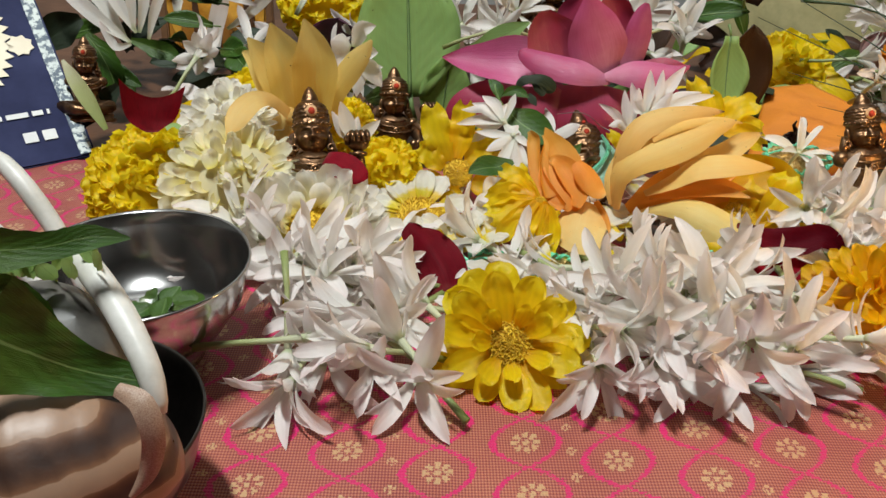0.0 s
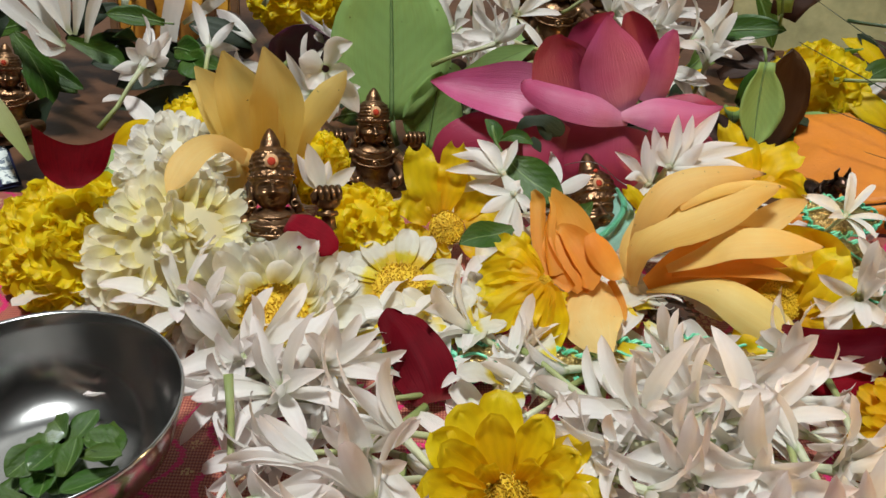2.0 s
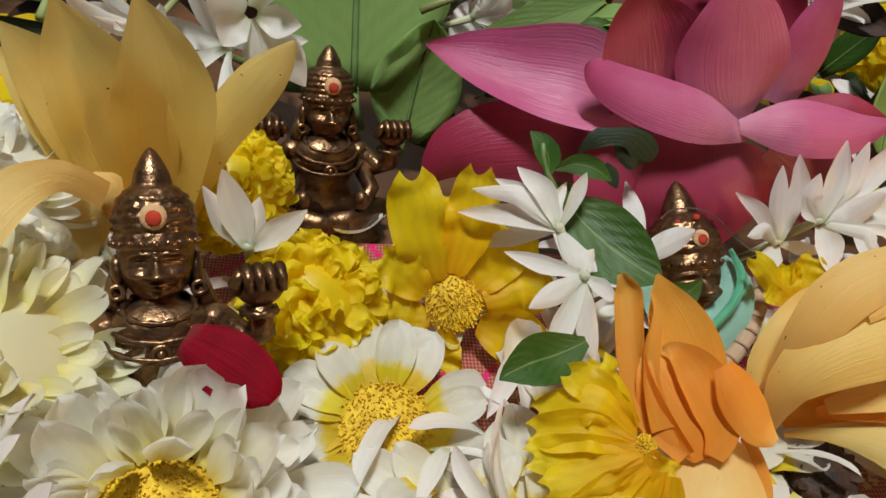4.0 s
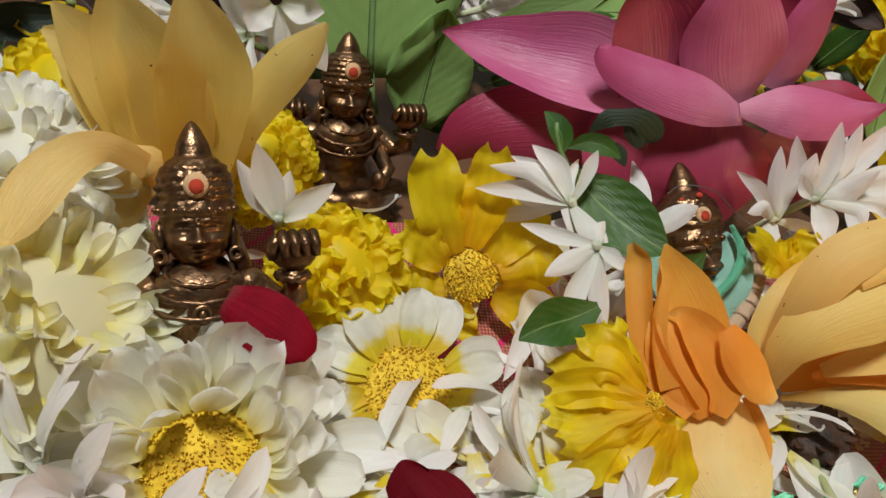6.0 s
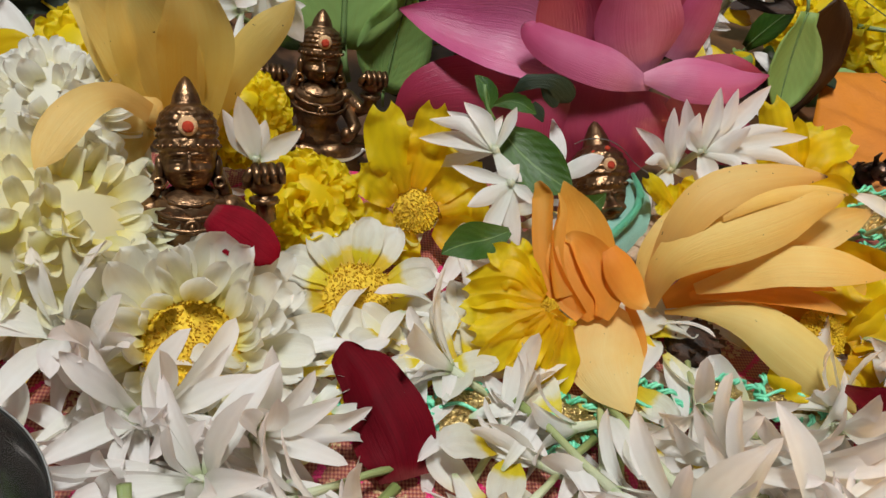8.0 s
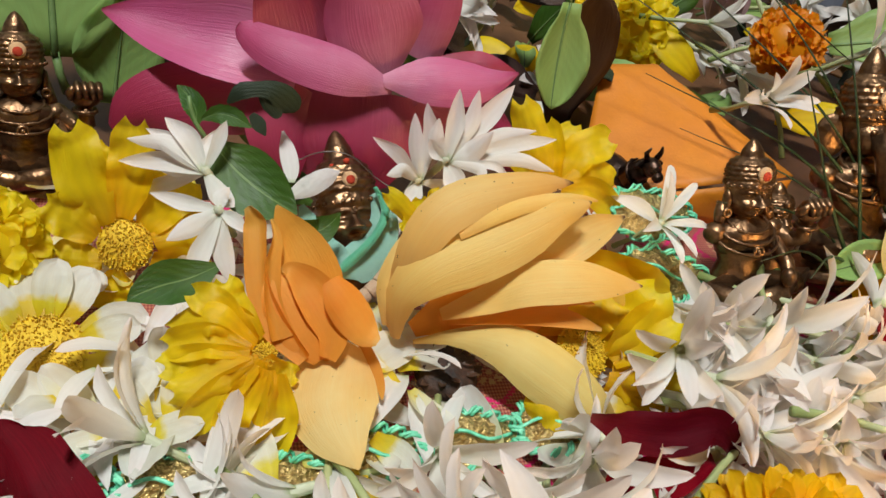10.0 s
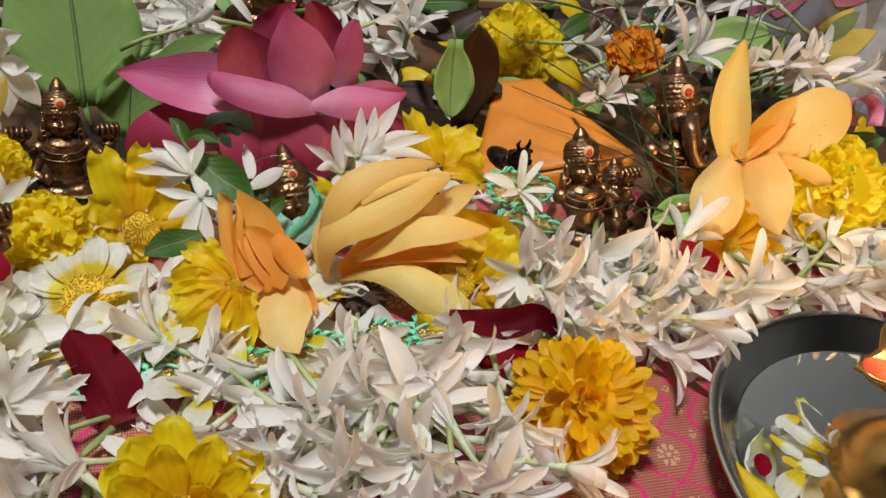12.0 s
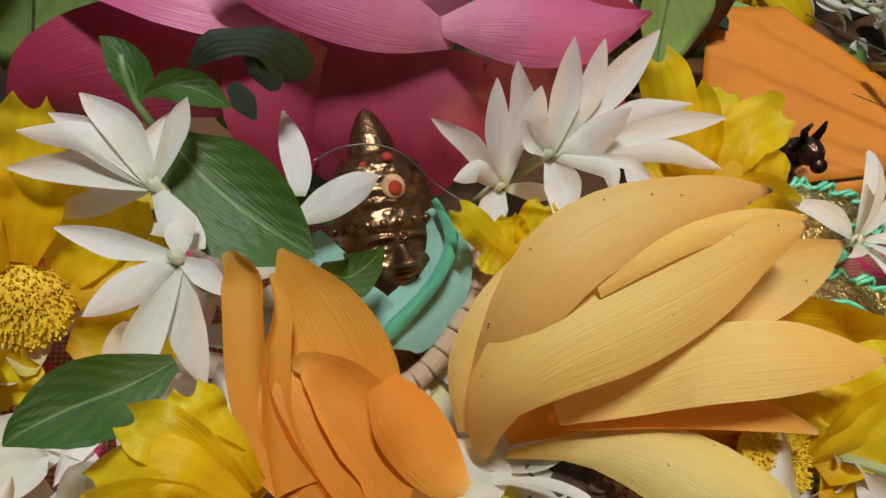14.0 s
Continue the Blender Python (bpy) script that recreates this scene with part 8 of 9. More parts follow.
lace = thing("lace_trim", (0, 0, 0), "mint green and gold lace trim with leaf motifs", "lace")
lace_lobe(lace, (0.1330, 0.2800, 0.0160), (0.0125, 0.0, -0.001), (0.001, 0.0065, 0.003), 0.002, 1)
lace_lobe(lace, (0.1300, 0.2620, 0.0115), (0.0125, -0.001, -0.0015), (0.002, 0.0060, 0.003), 0.002, 2)
lace_lobe(lace, (0.1290, 0.2470, 0.0070), (0.0090, -0.001, -0.001), (0.002, 0.0050, 0.002), 0.0015, 3)
lace2 = thing("lace_trim", (0, 0, 0), "mint green lace band lying under white blossoms", "lace")
for i, (x, y) in enumerate(((0.000, 0.219), (0.018, 0.218), (0.036, 0.2165), (0.054, 0.2215), (0.074, 0.2240), (0.092, 0.2260))):
    lace_lobe(lace2, (x, y, 0.0035), (0.0088, 0.0006, 0), (0.0, 0.0058, 0.0012), 0.0012, 10 + i)

# ---- dark pod under the champak petals ----
POD = plain_mat("dried_seed_pod", (0.012, 0.006, 0.004), (0.07, 0.030, 0.016), 0.7, 0, 200, 0.8, 500, 0.001)
HUSK = petal_mat("brown_husk", [(0.0, (0.05, 0.022, 0.012)), (1.0, (0.12, 0.055, 0.03))], vein=0.4, vein_count=5.0, through_share=0.1)
pod = thing("dried_pod", (0.0723, 0.2400, 0.0010), "dark brown dried seed pod under champak petals", "seed pod")
c = Clay()
c.turned([(0.0003, 0.0), (0.0055, 0.001), (0.0068, 0.003), (0.0055, 0.0052), (0.0003, 0.0062)], (0, 0, 0), 1.0, seg=18)
piece("core", mesh_of("core", c.v, c.f, POD), pod)
rng = random.Random(55)
for k in range(26):
    a = k * 2.4
    r, z = 0.0030 + 0.0032 * (k / 26), 0.0060 - 0.004 * (k / 26)
    p = V(r * math.cos(a), r * math.sin(a), z)
    d = V(math.cos(a), math.sin(a), rng.uniform(0.1, 0.7)).normalized() * 0.0030
    husk = petal_mesh("husk", HUSK, rng, 1.0, wide=0.6, p=1.0, q=0.7, base=0.4, cup=0.3, curl=0.5, nu=5, nv=2)
    piece("husk", husk, pod, aim(p, p + d, (0, 0, 1)))

# ---- orange cloth wedge behind the bull ----
ORANGE_SILK = plain_mat("orange_silk", (0.50, 0.15, 0.008), (0.62, 0.20, 0.012), 0.5, 0, 40, 0.3, 900, 0.0004)
wedge = thing("orange_cloth", (0.155, 0.325, 0.0), "folded bright orange cloth with a stitched seam", "cloth")


def cloth_panel(name, a, b, c_, d, thick, mat, parent, nx=16, ny=12):
    """A soft panel with corners a, b, c, d."""
    a, b, c_, d = (V(*q) for q in (a, b, c_, d))
    nrm = (b - a).cross(d - a).normalized()
    verts, faces = [], []
    for s in (0, 1):
        for j in range(ny + 1):
            for i in range(nx + 1):
                u, w = i / nx, j / ny
                p = (a * (1 - u) + b * u) * (1 - w) + (d * (1 - u) + c_ * u) * w
                edge = min(u, 1 - u, w, 1 - w)
                puff = thick * (0.25 + 0.75 * min(1, edge * 6) ** 0.5)
                p = p + nrm * ((puff if s else -puff) * 0.5 + 0.0006 * noise.noise((u * 5, w * 5, 2.0 + s)))
                verts.append(tuple(p - parent.location))
    k = (nx + 1) * (ny + 1)
    for j in range(ny):
        for i in range(nx):
            q = j * (nx + 1) + i
            faces.append((q, q + nx + 1, q + nx + 2, q + 1))
            faces.append((k + q, k + q + 1, k + q + nx + 2, k + q + nx + 1))
    rim = list(range(nx + 1)) + [(j) * (nx + 1) + nx for j in range(1, ny + 1)] + [ny * (nx + 1) + i for i in range(nx - 1, -1, -1)] + [j * (nx + 1) for j in range(ny - 1, 0, -1)]
    for p, q in zip(rim, rim[1:] + rim[:1]):
        faces.append((p, q, k + q, k + p))
    return piece(name, mesh_of(name, verts, faces, mat), parent)


cloth_panel("panel", (0.1237, 0.3005, 0.0046), (0.1851, 0.2945, 0.0200), (0.1636, 0.347, 0.0241), (0.1462, 0.3503, 0.0210), 0.0016, ORANGE_SILK, wedge, 20, 20)
cloth_panel("folded_hem", (0.1225, 0.2990, 0.0010), (0.1840, 0.2930, 0.0020), (0.1851, 0.2945, 0.0188), (0.1237, 0.3005, 0.0034), 0.0016, ORANGE_SILK, wedge, 20, 4)

# ---- dry grass blades ----
GRASS = petal_mat("grass_blade", [(0.0, (0.05, 0.09, 0.03)), (0.5, (0.03, 0.06, 0.02)), (1.0, (0.06, 0.07, 0.03))], vein=0.1, through_share=0.1)
for i, (b, mid, t, r) in enumerate((
        ((0.198, 0.276, 0.022), (0.172, 0.292, 0.040), (0.128, 0.330, 0.056), 0.00042), ((0.200, 0.278, 0.024), (0.175, 0.296, 0.046), (0.134, 0.342, 0.068), 0.00036),
        ((0.196, 0.274, 0.020), (0.170, 0.288, 0.034), (0.136, 0.310, 0.040), 0.0004), ((0.195, 0.270, 0.018), (0.172, 0.282, 0.028), (0.146, 0.300, 0.030), 0.0003),
        ((0.203, 0.276, 0.022), (0.178, 0.300, 0.052), (0.150, 0.352, 0.080), 0.0003), ((0.190, 0.268, 0.014), (0.166, 0.270, 0.026), (0.140, 0.268, 0.030), 0.0003),
        ((0.188, 0.262, 0.012), (0.176, 0.272, 0.030), (0.166, 0.290, 0.055), 0.0005), ((0.192, 0.266, 0.014), (0.186, 0.286, 0.044), (0.176, 0.318, 0.085), 0.0004),
        ((0.200, 0.280, 0.026), (0.226, 0.306, 0.060), (0.250, 0.340, 0.088), 0.0004), ((0.202, 0.280, 0.026), (0.232, 0.300, 0.056), (0.262, 0.330, 0.070), 0.0004),
        ((0.204, 0.282, 0.028), (0.230, 0.318, 0.068), (0.244, 0.360, 0.100), 0.0005), ((0.206, 0.280, 0.026), (0.240, 0.302, 0.050), (0.280, 0.322, 0.058), 0.0004),
        ((0.186, 0.262, 0.010), (0.168, 0.262, 0.020), (0.150, 0.256, 0.022), 0.0004), ((0.190, 0.265, 0.012), (0.172, 0.258, 0.022), (0.158, 0.248, 0.024), 0.0004),
        ((0.150, 0.345, 0.060), (0.172, 0.330, 0.060), (0.200, 0.312, 0.048), 0.0005), ((0.120, 0.360, 0.075), (0.150, 0.352, 0.080), (0.185, 0.330, 0.062), 0.0004))):
    pts = smooth_line((b, mid, t), 12)
    ob = new("grass_blade", tube_mesh("grass_blade", GRASS, pts, [r * (1.5 - 1.2 * k / 11) for k in range(12)], 5))
    tagged(ob, "thin dark green dried blade of sacred grass", "grass", "grass blades")

# ---- conch, sprig and stems in the dark bowl ----


def shell_mat():
    """Brown growth bands with fine pale lines, glossy."""
    m, nt, out = nodes_of("conch_shell")
    L = nt.links.new
    tc = nt.nodes.new("ShaderNodeTexCoord")
    band = put(nt, "ShaderNodeTexWave", Scale=34.0, Distortion=2.2, Detail=2.0)
    band.bands_direction = "Z"
    L(tc.outputs["Object"], band.inputs["Vector"])
    spot = put(nt, "ShaderNodeTexNoise", Scale=120.0, Detail=4.0)
    L(tc.outputs["Object"], spot.inputs["Vector"])
    add = nt.nodes.new("ShaderNodeMath")
    add.operation = "MULTIPLY_ADD"
    L(spot.outputs[0], add.inputs[0])
    add.inputs[1].default_value = 0.7
    L(band.outputs["Fac"], add.inputs[2])
    rmp = ramp_node(nt, [(0.3, (0.030, 0.012, 0.007)), (0.7, (0.085, 0.036, 0.018)), (0.95, (0.16, 0.075, 0.038)), (1.0, (0.28, 0.17, 0.11))])
    L(add.outputs[0], rmp.inputs[0])
    bs = put(nt, "ShaderNodeBsdfPrincipled", Roughness=0.45)
    L(rmp.outputs[0], bs.inputs["Base Color"])
    bp = nt.nodes.new("ShaderNodeBump")
    bp.inputs["Strength"].default_value, bp.inputs["Distance"].default_value = 0.5, 0.0006
    L(add.outputs[0], bp.inputs["Height"])
    L(bp.outputs[0], bs.inputs["Normal"])
    L(bs.outputs[0], out.inputs[0])
    return m


SHELL = shell_mat()
IVORY = plain_mat("white_shell_lip", (0.50, 0.48, 0.43), (0.68, 0.66, 0.62), 0.45, 0, 80, 0.2, 300)
SHELL_LIP = plain_mat("tan_shell_lip", (0.24, 0.13, 0.08), (0.44, 0.31, 0.23), 0.4, 0, 90, 0.2, 300)
SHADE = plain_mat("shaded_shell_mouth", (0.05, 0.045, 0.04), (0.11, 0.10, 0.085), 0.45, 0, 80, 0.2, 300)
conch = thing("conch_shell", (-0.066, 0.107, 0.012), "brown-banded conch shell with a white lip", "shell")
c = Clay()
prof = [(0.0004, -0.030)]
for k in range(26):
    s = k / 25
    prof.append((0.0235 * math.sin(math.pi * (0.06 + 0.86 * s)) ** 0.8 * (1 + 0.025 * math.sin(s * 60)), -0.029 + 0.060 * s))
prof.append((0.0004, 0.032))
c.turned(prof, (0, 0, 0), 0.85, seg=36, turn=(0, 72, 12))
piece("body", mesh_of("body", c.v, c.f, SHELL), conch, pose(0.003, -0.015, 0.021) @ Matrix.Scale(0.78, 4))
piece("lip", tube_mesh("lip", IVORY, smooth_line(((0.004, 0.014, 0.050), (0.0076, 0.0106, 0.0495), (0.016, 0.002, 0.0455), (0.0225, -0.0060, 0.0400), (0.0250, -0.0100, 0.034)), 18), [0.0012, 0.0016, 0.0019, 0.0021, 0.0022, 0.0023, 0.0024, 0.0024, 0.0024, 0.0024, 0.0024, 0.0023, 0.0022, 0.0021, 0.002, 0.0018, 0.0016, 0.001], 10), conch, None, "glossy white lip")
# No hollow is modelled: a dark ball gives the mouth's shade by its colour.
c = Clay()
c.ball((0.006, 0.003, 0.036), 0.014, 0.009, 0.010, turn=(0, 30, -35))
piece("mouth", mesh_of("mouth", c.v, c.f, SHADE), conch, None, "solid dark form coloured like the shade in the mouth")
blade(conch, "inner_lip", SHELL_LIP, ((-0.0425, 0.0875, 0.0585), (-0.0385, 0.0855, 0.0577), (-0.0371, 0.0840, 0.0531), (-0.0386, 0.0837, 0.0471), (-0.0417, 0.0835, 0.0423)), (0.0020, 0.0033, 0.0032, 0.0027, 0.0008), (0.33, -0.70, 0.64), cup=-0.35)
tagged(blade(None, "tulsi_leaf", LEAF, ((-0.0620, 0.0920, 0.0640), (-0.0565, 0.0945, 0.0587), (-0.0519, 0.0970, 0.0542), (-0.0456, 0.0990, 0.0510), (-0.0406, 0.1000, 0.0496)), (0.0178, 0.0121, 0.0077, 0.0048, 0.0005), (0.39, -0.73, 0.56), cup=0.3, ruffle=0.10, waves=3.0, nv=12), "broad wavy green leaf lying over the conch shell", "leaf")
tagged(blade(None, "tulsi_leaf", LEAF, ((-0.0673, 0.1080, 0.0678), (-0.0591, 0.1090, 0.0682), (-0.0524, 0.1100, 0.0695), (-0.0467, 0.1110, 0.0689)), (0.0077, 0.0047, 0.0040, 0.0004), (0.41, -0.80, 0.45), cup=0.2, ruffle=0.06, jag=0.04), "pale green tulsi leaf above the conch shell", "leaf")
tagged(blade(None, "tulsi_leaf", LEAF, ((-0.0648, 0.1000, 0.0653), (-0.0613, 0.1010, 0.0647), (-0.0581, 0.1010, 0.0609), (-0.0553, 0.1010, 0.0579)), (0.0065, 0.0049, 0.0042, 0.0005), (0.44, -0.74, 0.50), cup=0.3, ruffle=0.10, jag=0.04), "small green leaf curled on the conch shell", "leaf")
for i in range(26):
    rr = random.Random(i)
    b = V(-0.076 + i * 0.0009, 0.113 + rr.uniform(-0.003, 0.003), 0.058 + rr.uniform(0, 0.005))
    lone("tulsi_bud", LEAF_PALE, b, b + V(rr.uniform(-0.003, 0.003), rr.uniform(-0.003, 0.001), 0.004), 0.003, (0, -0.7, 0.6), "tiny green tulsi seed bract", "leaf", i, nu=4, nv=2, thick=0.0)
for i, pts in enumerate((((-0.104, 0.170, 0.058), (-0.092, 0.162, 0.058), (-0.080, 0.154, 0.046), (-0.074, 0.148, 0.034)), ((-0.110, 0.150, 0.050), (-0.095, 0.150, 0.052), (-0.080, 0.142, 0.040), (-0.072, 0.136, 0.030)))):
    ob = new("lily_stalk", tube_mesh("lily_stalk", IVORY, smooth_line(pts, 14), [0.0012 + 0.0010 * math.sin(k / 13 * 3.14) for k in range(14)], 10))
    tagged(ob, "thick white lily stalk leaning by the bowls", "stalk")

# ---- printed card, pictures and panels at the back ----
BLUE = plain_mat("navy_card", (0.003, 0.006, 0.045), (0.006, 0.012, 0.075), 0.8, 0, 30, 0.1, 200)
PAPER = plain_mat("cream_print", (0.62, 0.52, 0.36), (0.76, 0.67, 0.50), 0.4, 0, 30, 0.1, 200)
INK = plain_mat("white_ink", (0.55, 0.55, 0.55), (0.72, 0.72, 0.70), 0.5, 0, 50, 0.1, 200)
DOTS = plain_mat("speckled_border", (0.05, 0.08, 0.12), (0.55, 0.60, 0.58), 0.4, 0, 400, 0.2, 600, contrast=(0.47, 0.53))


def flat_fan(centre, r, n, teeth=0.0, z=0.0):
    verts = [(centre[0], centre[1], z)]
    for k in range(n):
        a = 2 * math.pi * k / n
        rr = r * (1 + (teeth if k % 2 else 0))
        verts.append((centre[0] + rr * math.cos(a), centre[1] + rr * math.sin(a), z))
    return verts, [(0, 1 + k, 1 + (k + 1) % n) for k in range(n)]


def flat_bar(x0, y0, x1, y1, z=0.0):
    return [(x0, y0, z), (x1, y0, z), (x1, y1, z), (x0, y1, z)], [(0, 1, 2, 3)]


def panel_pose(bl, br, tl):
    """Local x along the foot, y up the face, z out of it."""
    bl, br, tl = V(*bl), V(*br), V(*tl)
    x = (br - bl).normalized()
    z = x.cross(tl - bl).normalized()
    y = z.cross(x)
    return Matrix.Translation(bl) @ Matrix((x, y, z)).transposed().to_4x4()


card = thing("almanac_card", (0, 0, 0), "navy blue printed card with a cream sunburst medallion", "card")
card.matrix_basis = panel_pose((-0.2014, 0.2568, 0.001), (-0.1355, 0.3045, 0.001), (-0.2464, 0.3188, 0.065))
piece("board", box_mesh("board", BLUE, 0, 0, -0.003, 0.0814, 0.105, 0, 0.0006), card)
vv, ff = flat_fan((0.030, 0.062), 0.034, 96, 0.10, 0.0006)
piece("sunburst", mesh_of("sunburst", vv, ff, PAPER, smooth=False), card, None, "cream sunburst medallion")
for k in range(20):
    a = radians(-80 + k * 9)
    c = Clay()
    c.hoop((0.030 + 0.029 * math.cos(a), 0.062 + 0.029 * math.sin(a), 0.0011), 0.0007, 0.0003)
    piece("small_ring", mesh_of("small_ring", c.v, c.f, WOOD), card)
vv, ff = flat_bar(0.0755, 0.001, 0.0805, 0.104, 0.0006)
piece("border", mesh_of("border", vv, ff, DOTS, smooth=False), card, None, "speckled pale border strip")
vv, ff = flat_fan((0.069, 0.055), 0.0042, 16, 0.25, 0.0006)
piece("rosette", mesh_of("rosette", vv, ff, PAPER, smooth=False), card)
for k, (x0, y0, w, h) in enumerate(((0.047, 0.0215, 0.006, 0.0022), (0.0545, 0.0215, 0.008, 0.0022), (0.064, 0.0215, 0.004, 0.0022), (0.0695, 0.0215, 0.001, 0.0022), (0.058, 0.010, 0.005, 0.0045), (0.065, 0.010, 0.005, 0.0045))):
    vv, ff = flat_bar(x0, y0, x0 + w, y0 + h, 0.0006)
    piece("text_bar", mesh_of("text_bar", vv, ff, INK, smooth=False), card, None, "white line of lettering")

AGED = plain_mat("aged_yellow_paint", (0.30, 0.27, 0.13), (0.56, 0.49, 0.25), 0.6, 0, 22, 0.3, 90, 0.002)
FRAME = plain_mat("brown_picture_frame", (0.11, 0.05, 0.025), (0.22, 0.11, 0.05), 0.4, 0, 40, 0.3, 120)
AMBER = plain_mat("amber_print", (0.30, 0.10, 0.012), (0.62, 0.30, 0.045), 0.35, 0, 26, 0.1, 120)
GREYBLUE = plain_mat("grey_blue_print", (0.06, 0.06, 0.075), (0.16, 0.17, 0.21), 0.3, 0, 18, 0.1, 120, coat=0.3)


def picture(name, bl, br, tl, w, h, mat, label, rim=0.004):
    root = thing(name, (0, 0, 0), label, "picture")
    root.matrix_basis = panel_pose(bl, br, tl)
    piece("print", box_mesh("print", mat, rim * 0.5, rim * 0.5, -0.004, w - rim * 0.5, h - rim * 0.5, 0, 0.0005), root)
    for q in ((0, 0, w, rim), (0, h - rim, w, h), (0, rim, rim, h - rim), (w - rim, rim, w, h - rim)):
        piece("frame_bar", box_mesh("frame_bar", FRAME, q[0], q[1], -0.005, q[2], q[3], 0.003, 0.0008), root)
    return root


picture("painted_panel", (0.155, 0.475, 0.001), (0.290, 0.480, 0.001), (0.155, 0.510, 0.15), 0.135, 0.16, AGED, "aged yellow painted panel leaning at the back")
amber = picture("framed_print", (-0.149, 0.441, 0.001), (-0.090, 0.448, 0.001), (-0.149, 0.465, 0.10), 0.060, 0.11, AMBER, "amber-brown framed devotional print")
lily = picture("framed_print", (0.260, 0.415, 0.001), (0.438, 0.282, 0.001), (0.282, 0.444, 0.14), 0.222, 0.17, GREYBLUE, "glossy framed print of white lotuses on grey-blue")
PRINTS = {"a": plain_mat("printed_amber", (0.42, 0.16, 0.012), (0.74, 0.38, 0.05), 0.35, 0, 60, 0.1, 120), "d": plain_mat("printed_brown", (0.05, 0.02, 0.010), (0.12, 0.05, 0.02), 0.35, 0, 60, 0.1, 120),
          "w": plain_mat("printed_white", (0.13, 0.15, 0.20), (0.28, 0.31, 0.38), 0.35, 0, 60, 0.1, 120), "p": plain_mat("printed_pink", (0.22, 0.03, 0.09), (0.36, 0.09, 0.17), 0.35, 0, 60, 0.1, 120),
          "y": plain_mat("printed_yellow", (0.34, 0.24, 0.03), (0.46, 0.36, 0.07), 0.35, 0, 60, 0.1, 120), "g": plain_mat("printed_green", (0.03, 0.08, 0.03), (0.07, 0.14, 0.05), 0.35, 0, 60, 0.1, 120),
          "b": plain_mat("printed_brown", (0.08, 0.045, 0.02), (0.20, 0.12, 0.06), 0.35, 0, 60, 0.1, 120), "u": plain_mat("printed_blue", (0.02, 0.05, 0.26), (0.05, 0.10, 0.36), 0.35, 0, 60, 0.1, 120)}


def printed_petal(parent, x, y, a, l, w, key, z):
    """A flat petal shape of the printed picture."""
    verts, faces = [], []
    for k in range(9):
        u = k / 8
        hw = w * 0.5 * math.sin(math.pi * u ** 0.9) ** 0.8
        for s in (-1, 1):
            px, py = s * hw, u * l
            verts.append((x + px * math.cos(a) - py * math.sin(a), y + px * math.sin(a) + py * math.cos(a), z))
    for k in range(8):
        faces.append((2 * k, 2 * k + 1, 2 * k + 3, 2 * k + 2))
    piece("printed_petal", mesh_of("printed_petal", verts, faces, PRINTS[key], smooth=False), parent)


for k, (x, y, a, l, w, key) in enumerate(((0.018, 0.004, -4, 0.085, 0.006, "d"), (0.031, 0.004, 3, 0.060, 0.004, "d"), (0.046, 0.004, -3, 0.085, 0.007, "d"), (0.010, 0.006, 8, 0.080, 0.008, "a"), (0.025, 0.010, 0, 0.050, 0.010, "a"), (0.039, 0.012, -2, 0.055, 0.011, "a"), (0.053, 0.008, 2, 0.070, 0.007, "a"))):
    printed_petal(amber, x, y, radians(a), l, w, key, 0.0014 + 0.0001 * k)


rng = random.Random(61)
for row, (y0, l) in enumerate(((0.030, 0.030), (0.014, 0.028), (0.000, 0.026))):
    for k in range(17):
        printed_petal(lily, 0.088 + 0.0075 * k + rng.uniform(-0.002, 0.002), y0 + rng.uniform(-0.003, 0.003), radians(rng.uniform(-16, 16)), l * rng.uniform(0.8, 1.15), rng.uniform(0.007, 0.010), "w", 0.0005 + 0.0003 * row + 0.0001 * (k % 3))
for k, (x, y, a, l, w, key) in enumerate((
        (0.050, 0.036, 8, 0.036, 0.026, "p"), (0.074, 0.048, -14, 0.030, 0.022, "p"), (0.040, 0.030, 25, 0.030, 0.014, "p"), (0.066, 0.016, -48, 0.040, 0.016, "y"), (0.070, 0.018, -20, 0.034, 0.014, "y"), (0.074, 0.030, -30, 0.022, 0.009, "g"),
        (0.084, 0.066, -80, 0.04, 0.012, "u"), (0.120, 0.004, 8, 0.060, 0.007, "b"), (0.134, 0.004, -14, 0.065, 0.006, "b"), (0.104, 0.058, -70, 0.045, 0.008, "b"), (0.030, 0.000, 14, 0.045, 0.012, "b"), (0.058, 0.000, -10, 0.030, 0.012, "b"),
        (0.150, 0.060, 60, 0.050, 0.012, "b"), (0.020, 0.050, -20, 0.05, 0.02, "y"), (0.100, 0.090, 40, 0.05, 0.02, "p"), (0.140, 0.090, -30, 0.05, 0.02, "u"), (0.180, 0.080, 10, 0.05, 0.02, "y"))):
    printed_petal(lily, x, y, radians(a), l, w, key, 0.0014 + 0.0001 * k)
PALE = plain_mat("pink_rolled_petal", (0.42, 0.10, 0.20), (0.62, 0.22, 0.34), 0.5, 0, 200)
roll = smooth_line(((0.2795, 0.2951, 0.0310), (0.2788, 0.3010, 0.0380), (0.2845, 0.3018, 0.0415), (0.2897, 0.2975, 0.0387), (0.2882, 0.2928, 0.0323)), 20)
ob = new("rolled_petal", strip("rolled_petal", PALE, roll, [0.0075] * 20, [(0.1, -0.75, 0.55)] * 20, waves=0.0004))
tagged(ob, "deep pink rolled petal behind the yellow marigold", "petal")
lone("bael_leaf", LEAF_PALE, (0.2312, 0.3555, 0.0329), (0.2608, 0.3386, 0.0507), 0.022, (0, -0.6, 0.8), "broad green leaf lying behind the copper idols", "leaf", 71, q=0.6, fold=0.1)
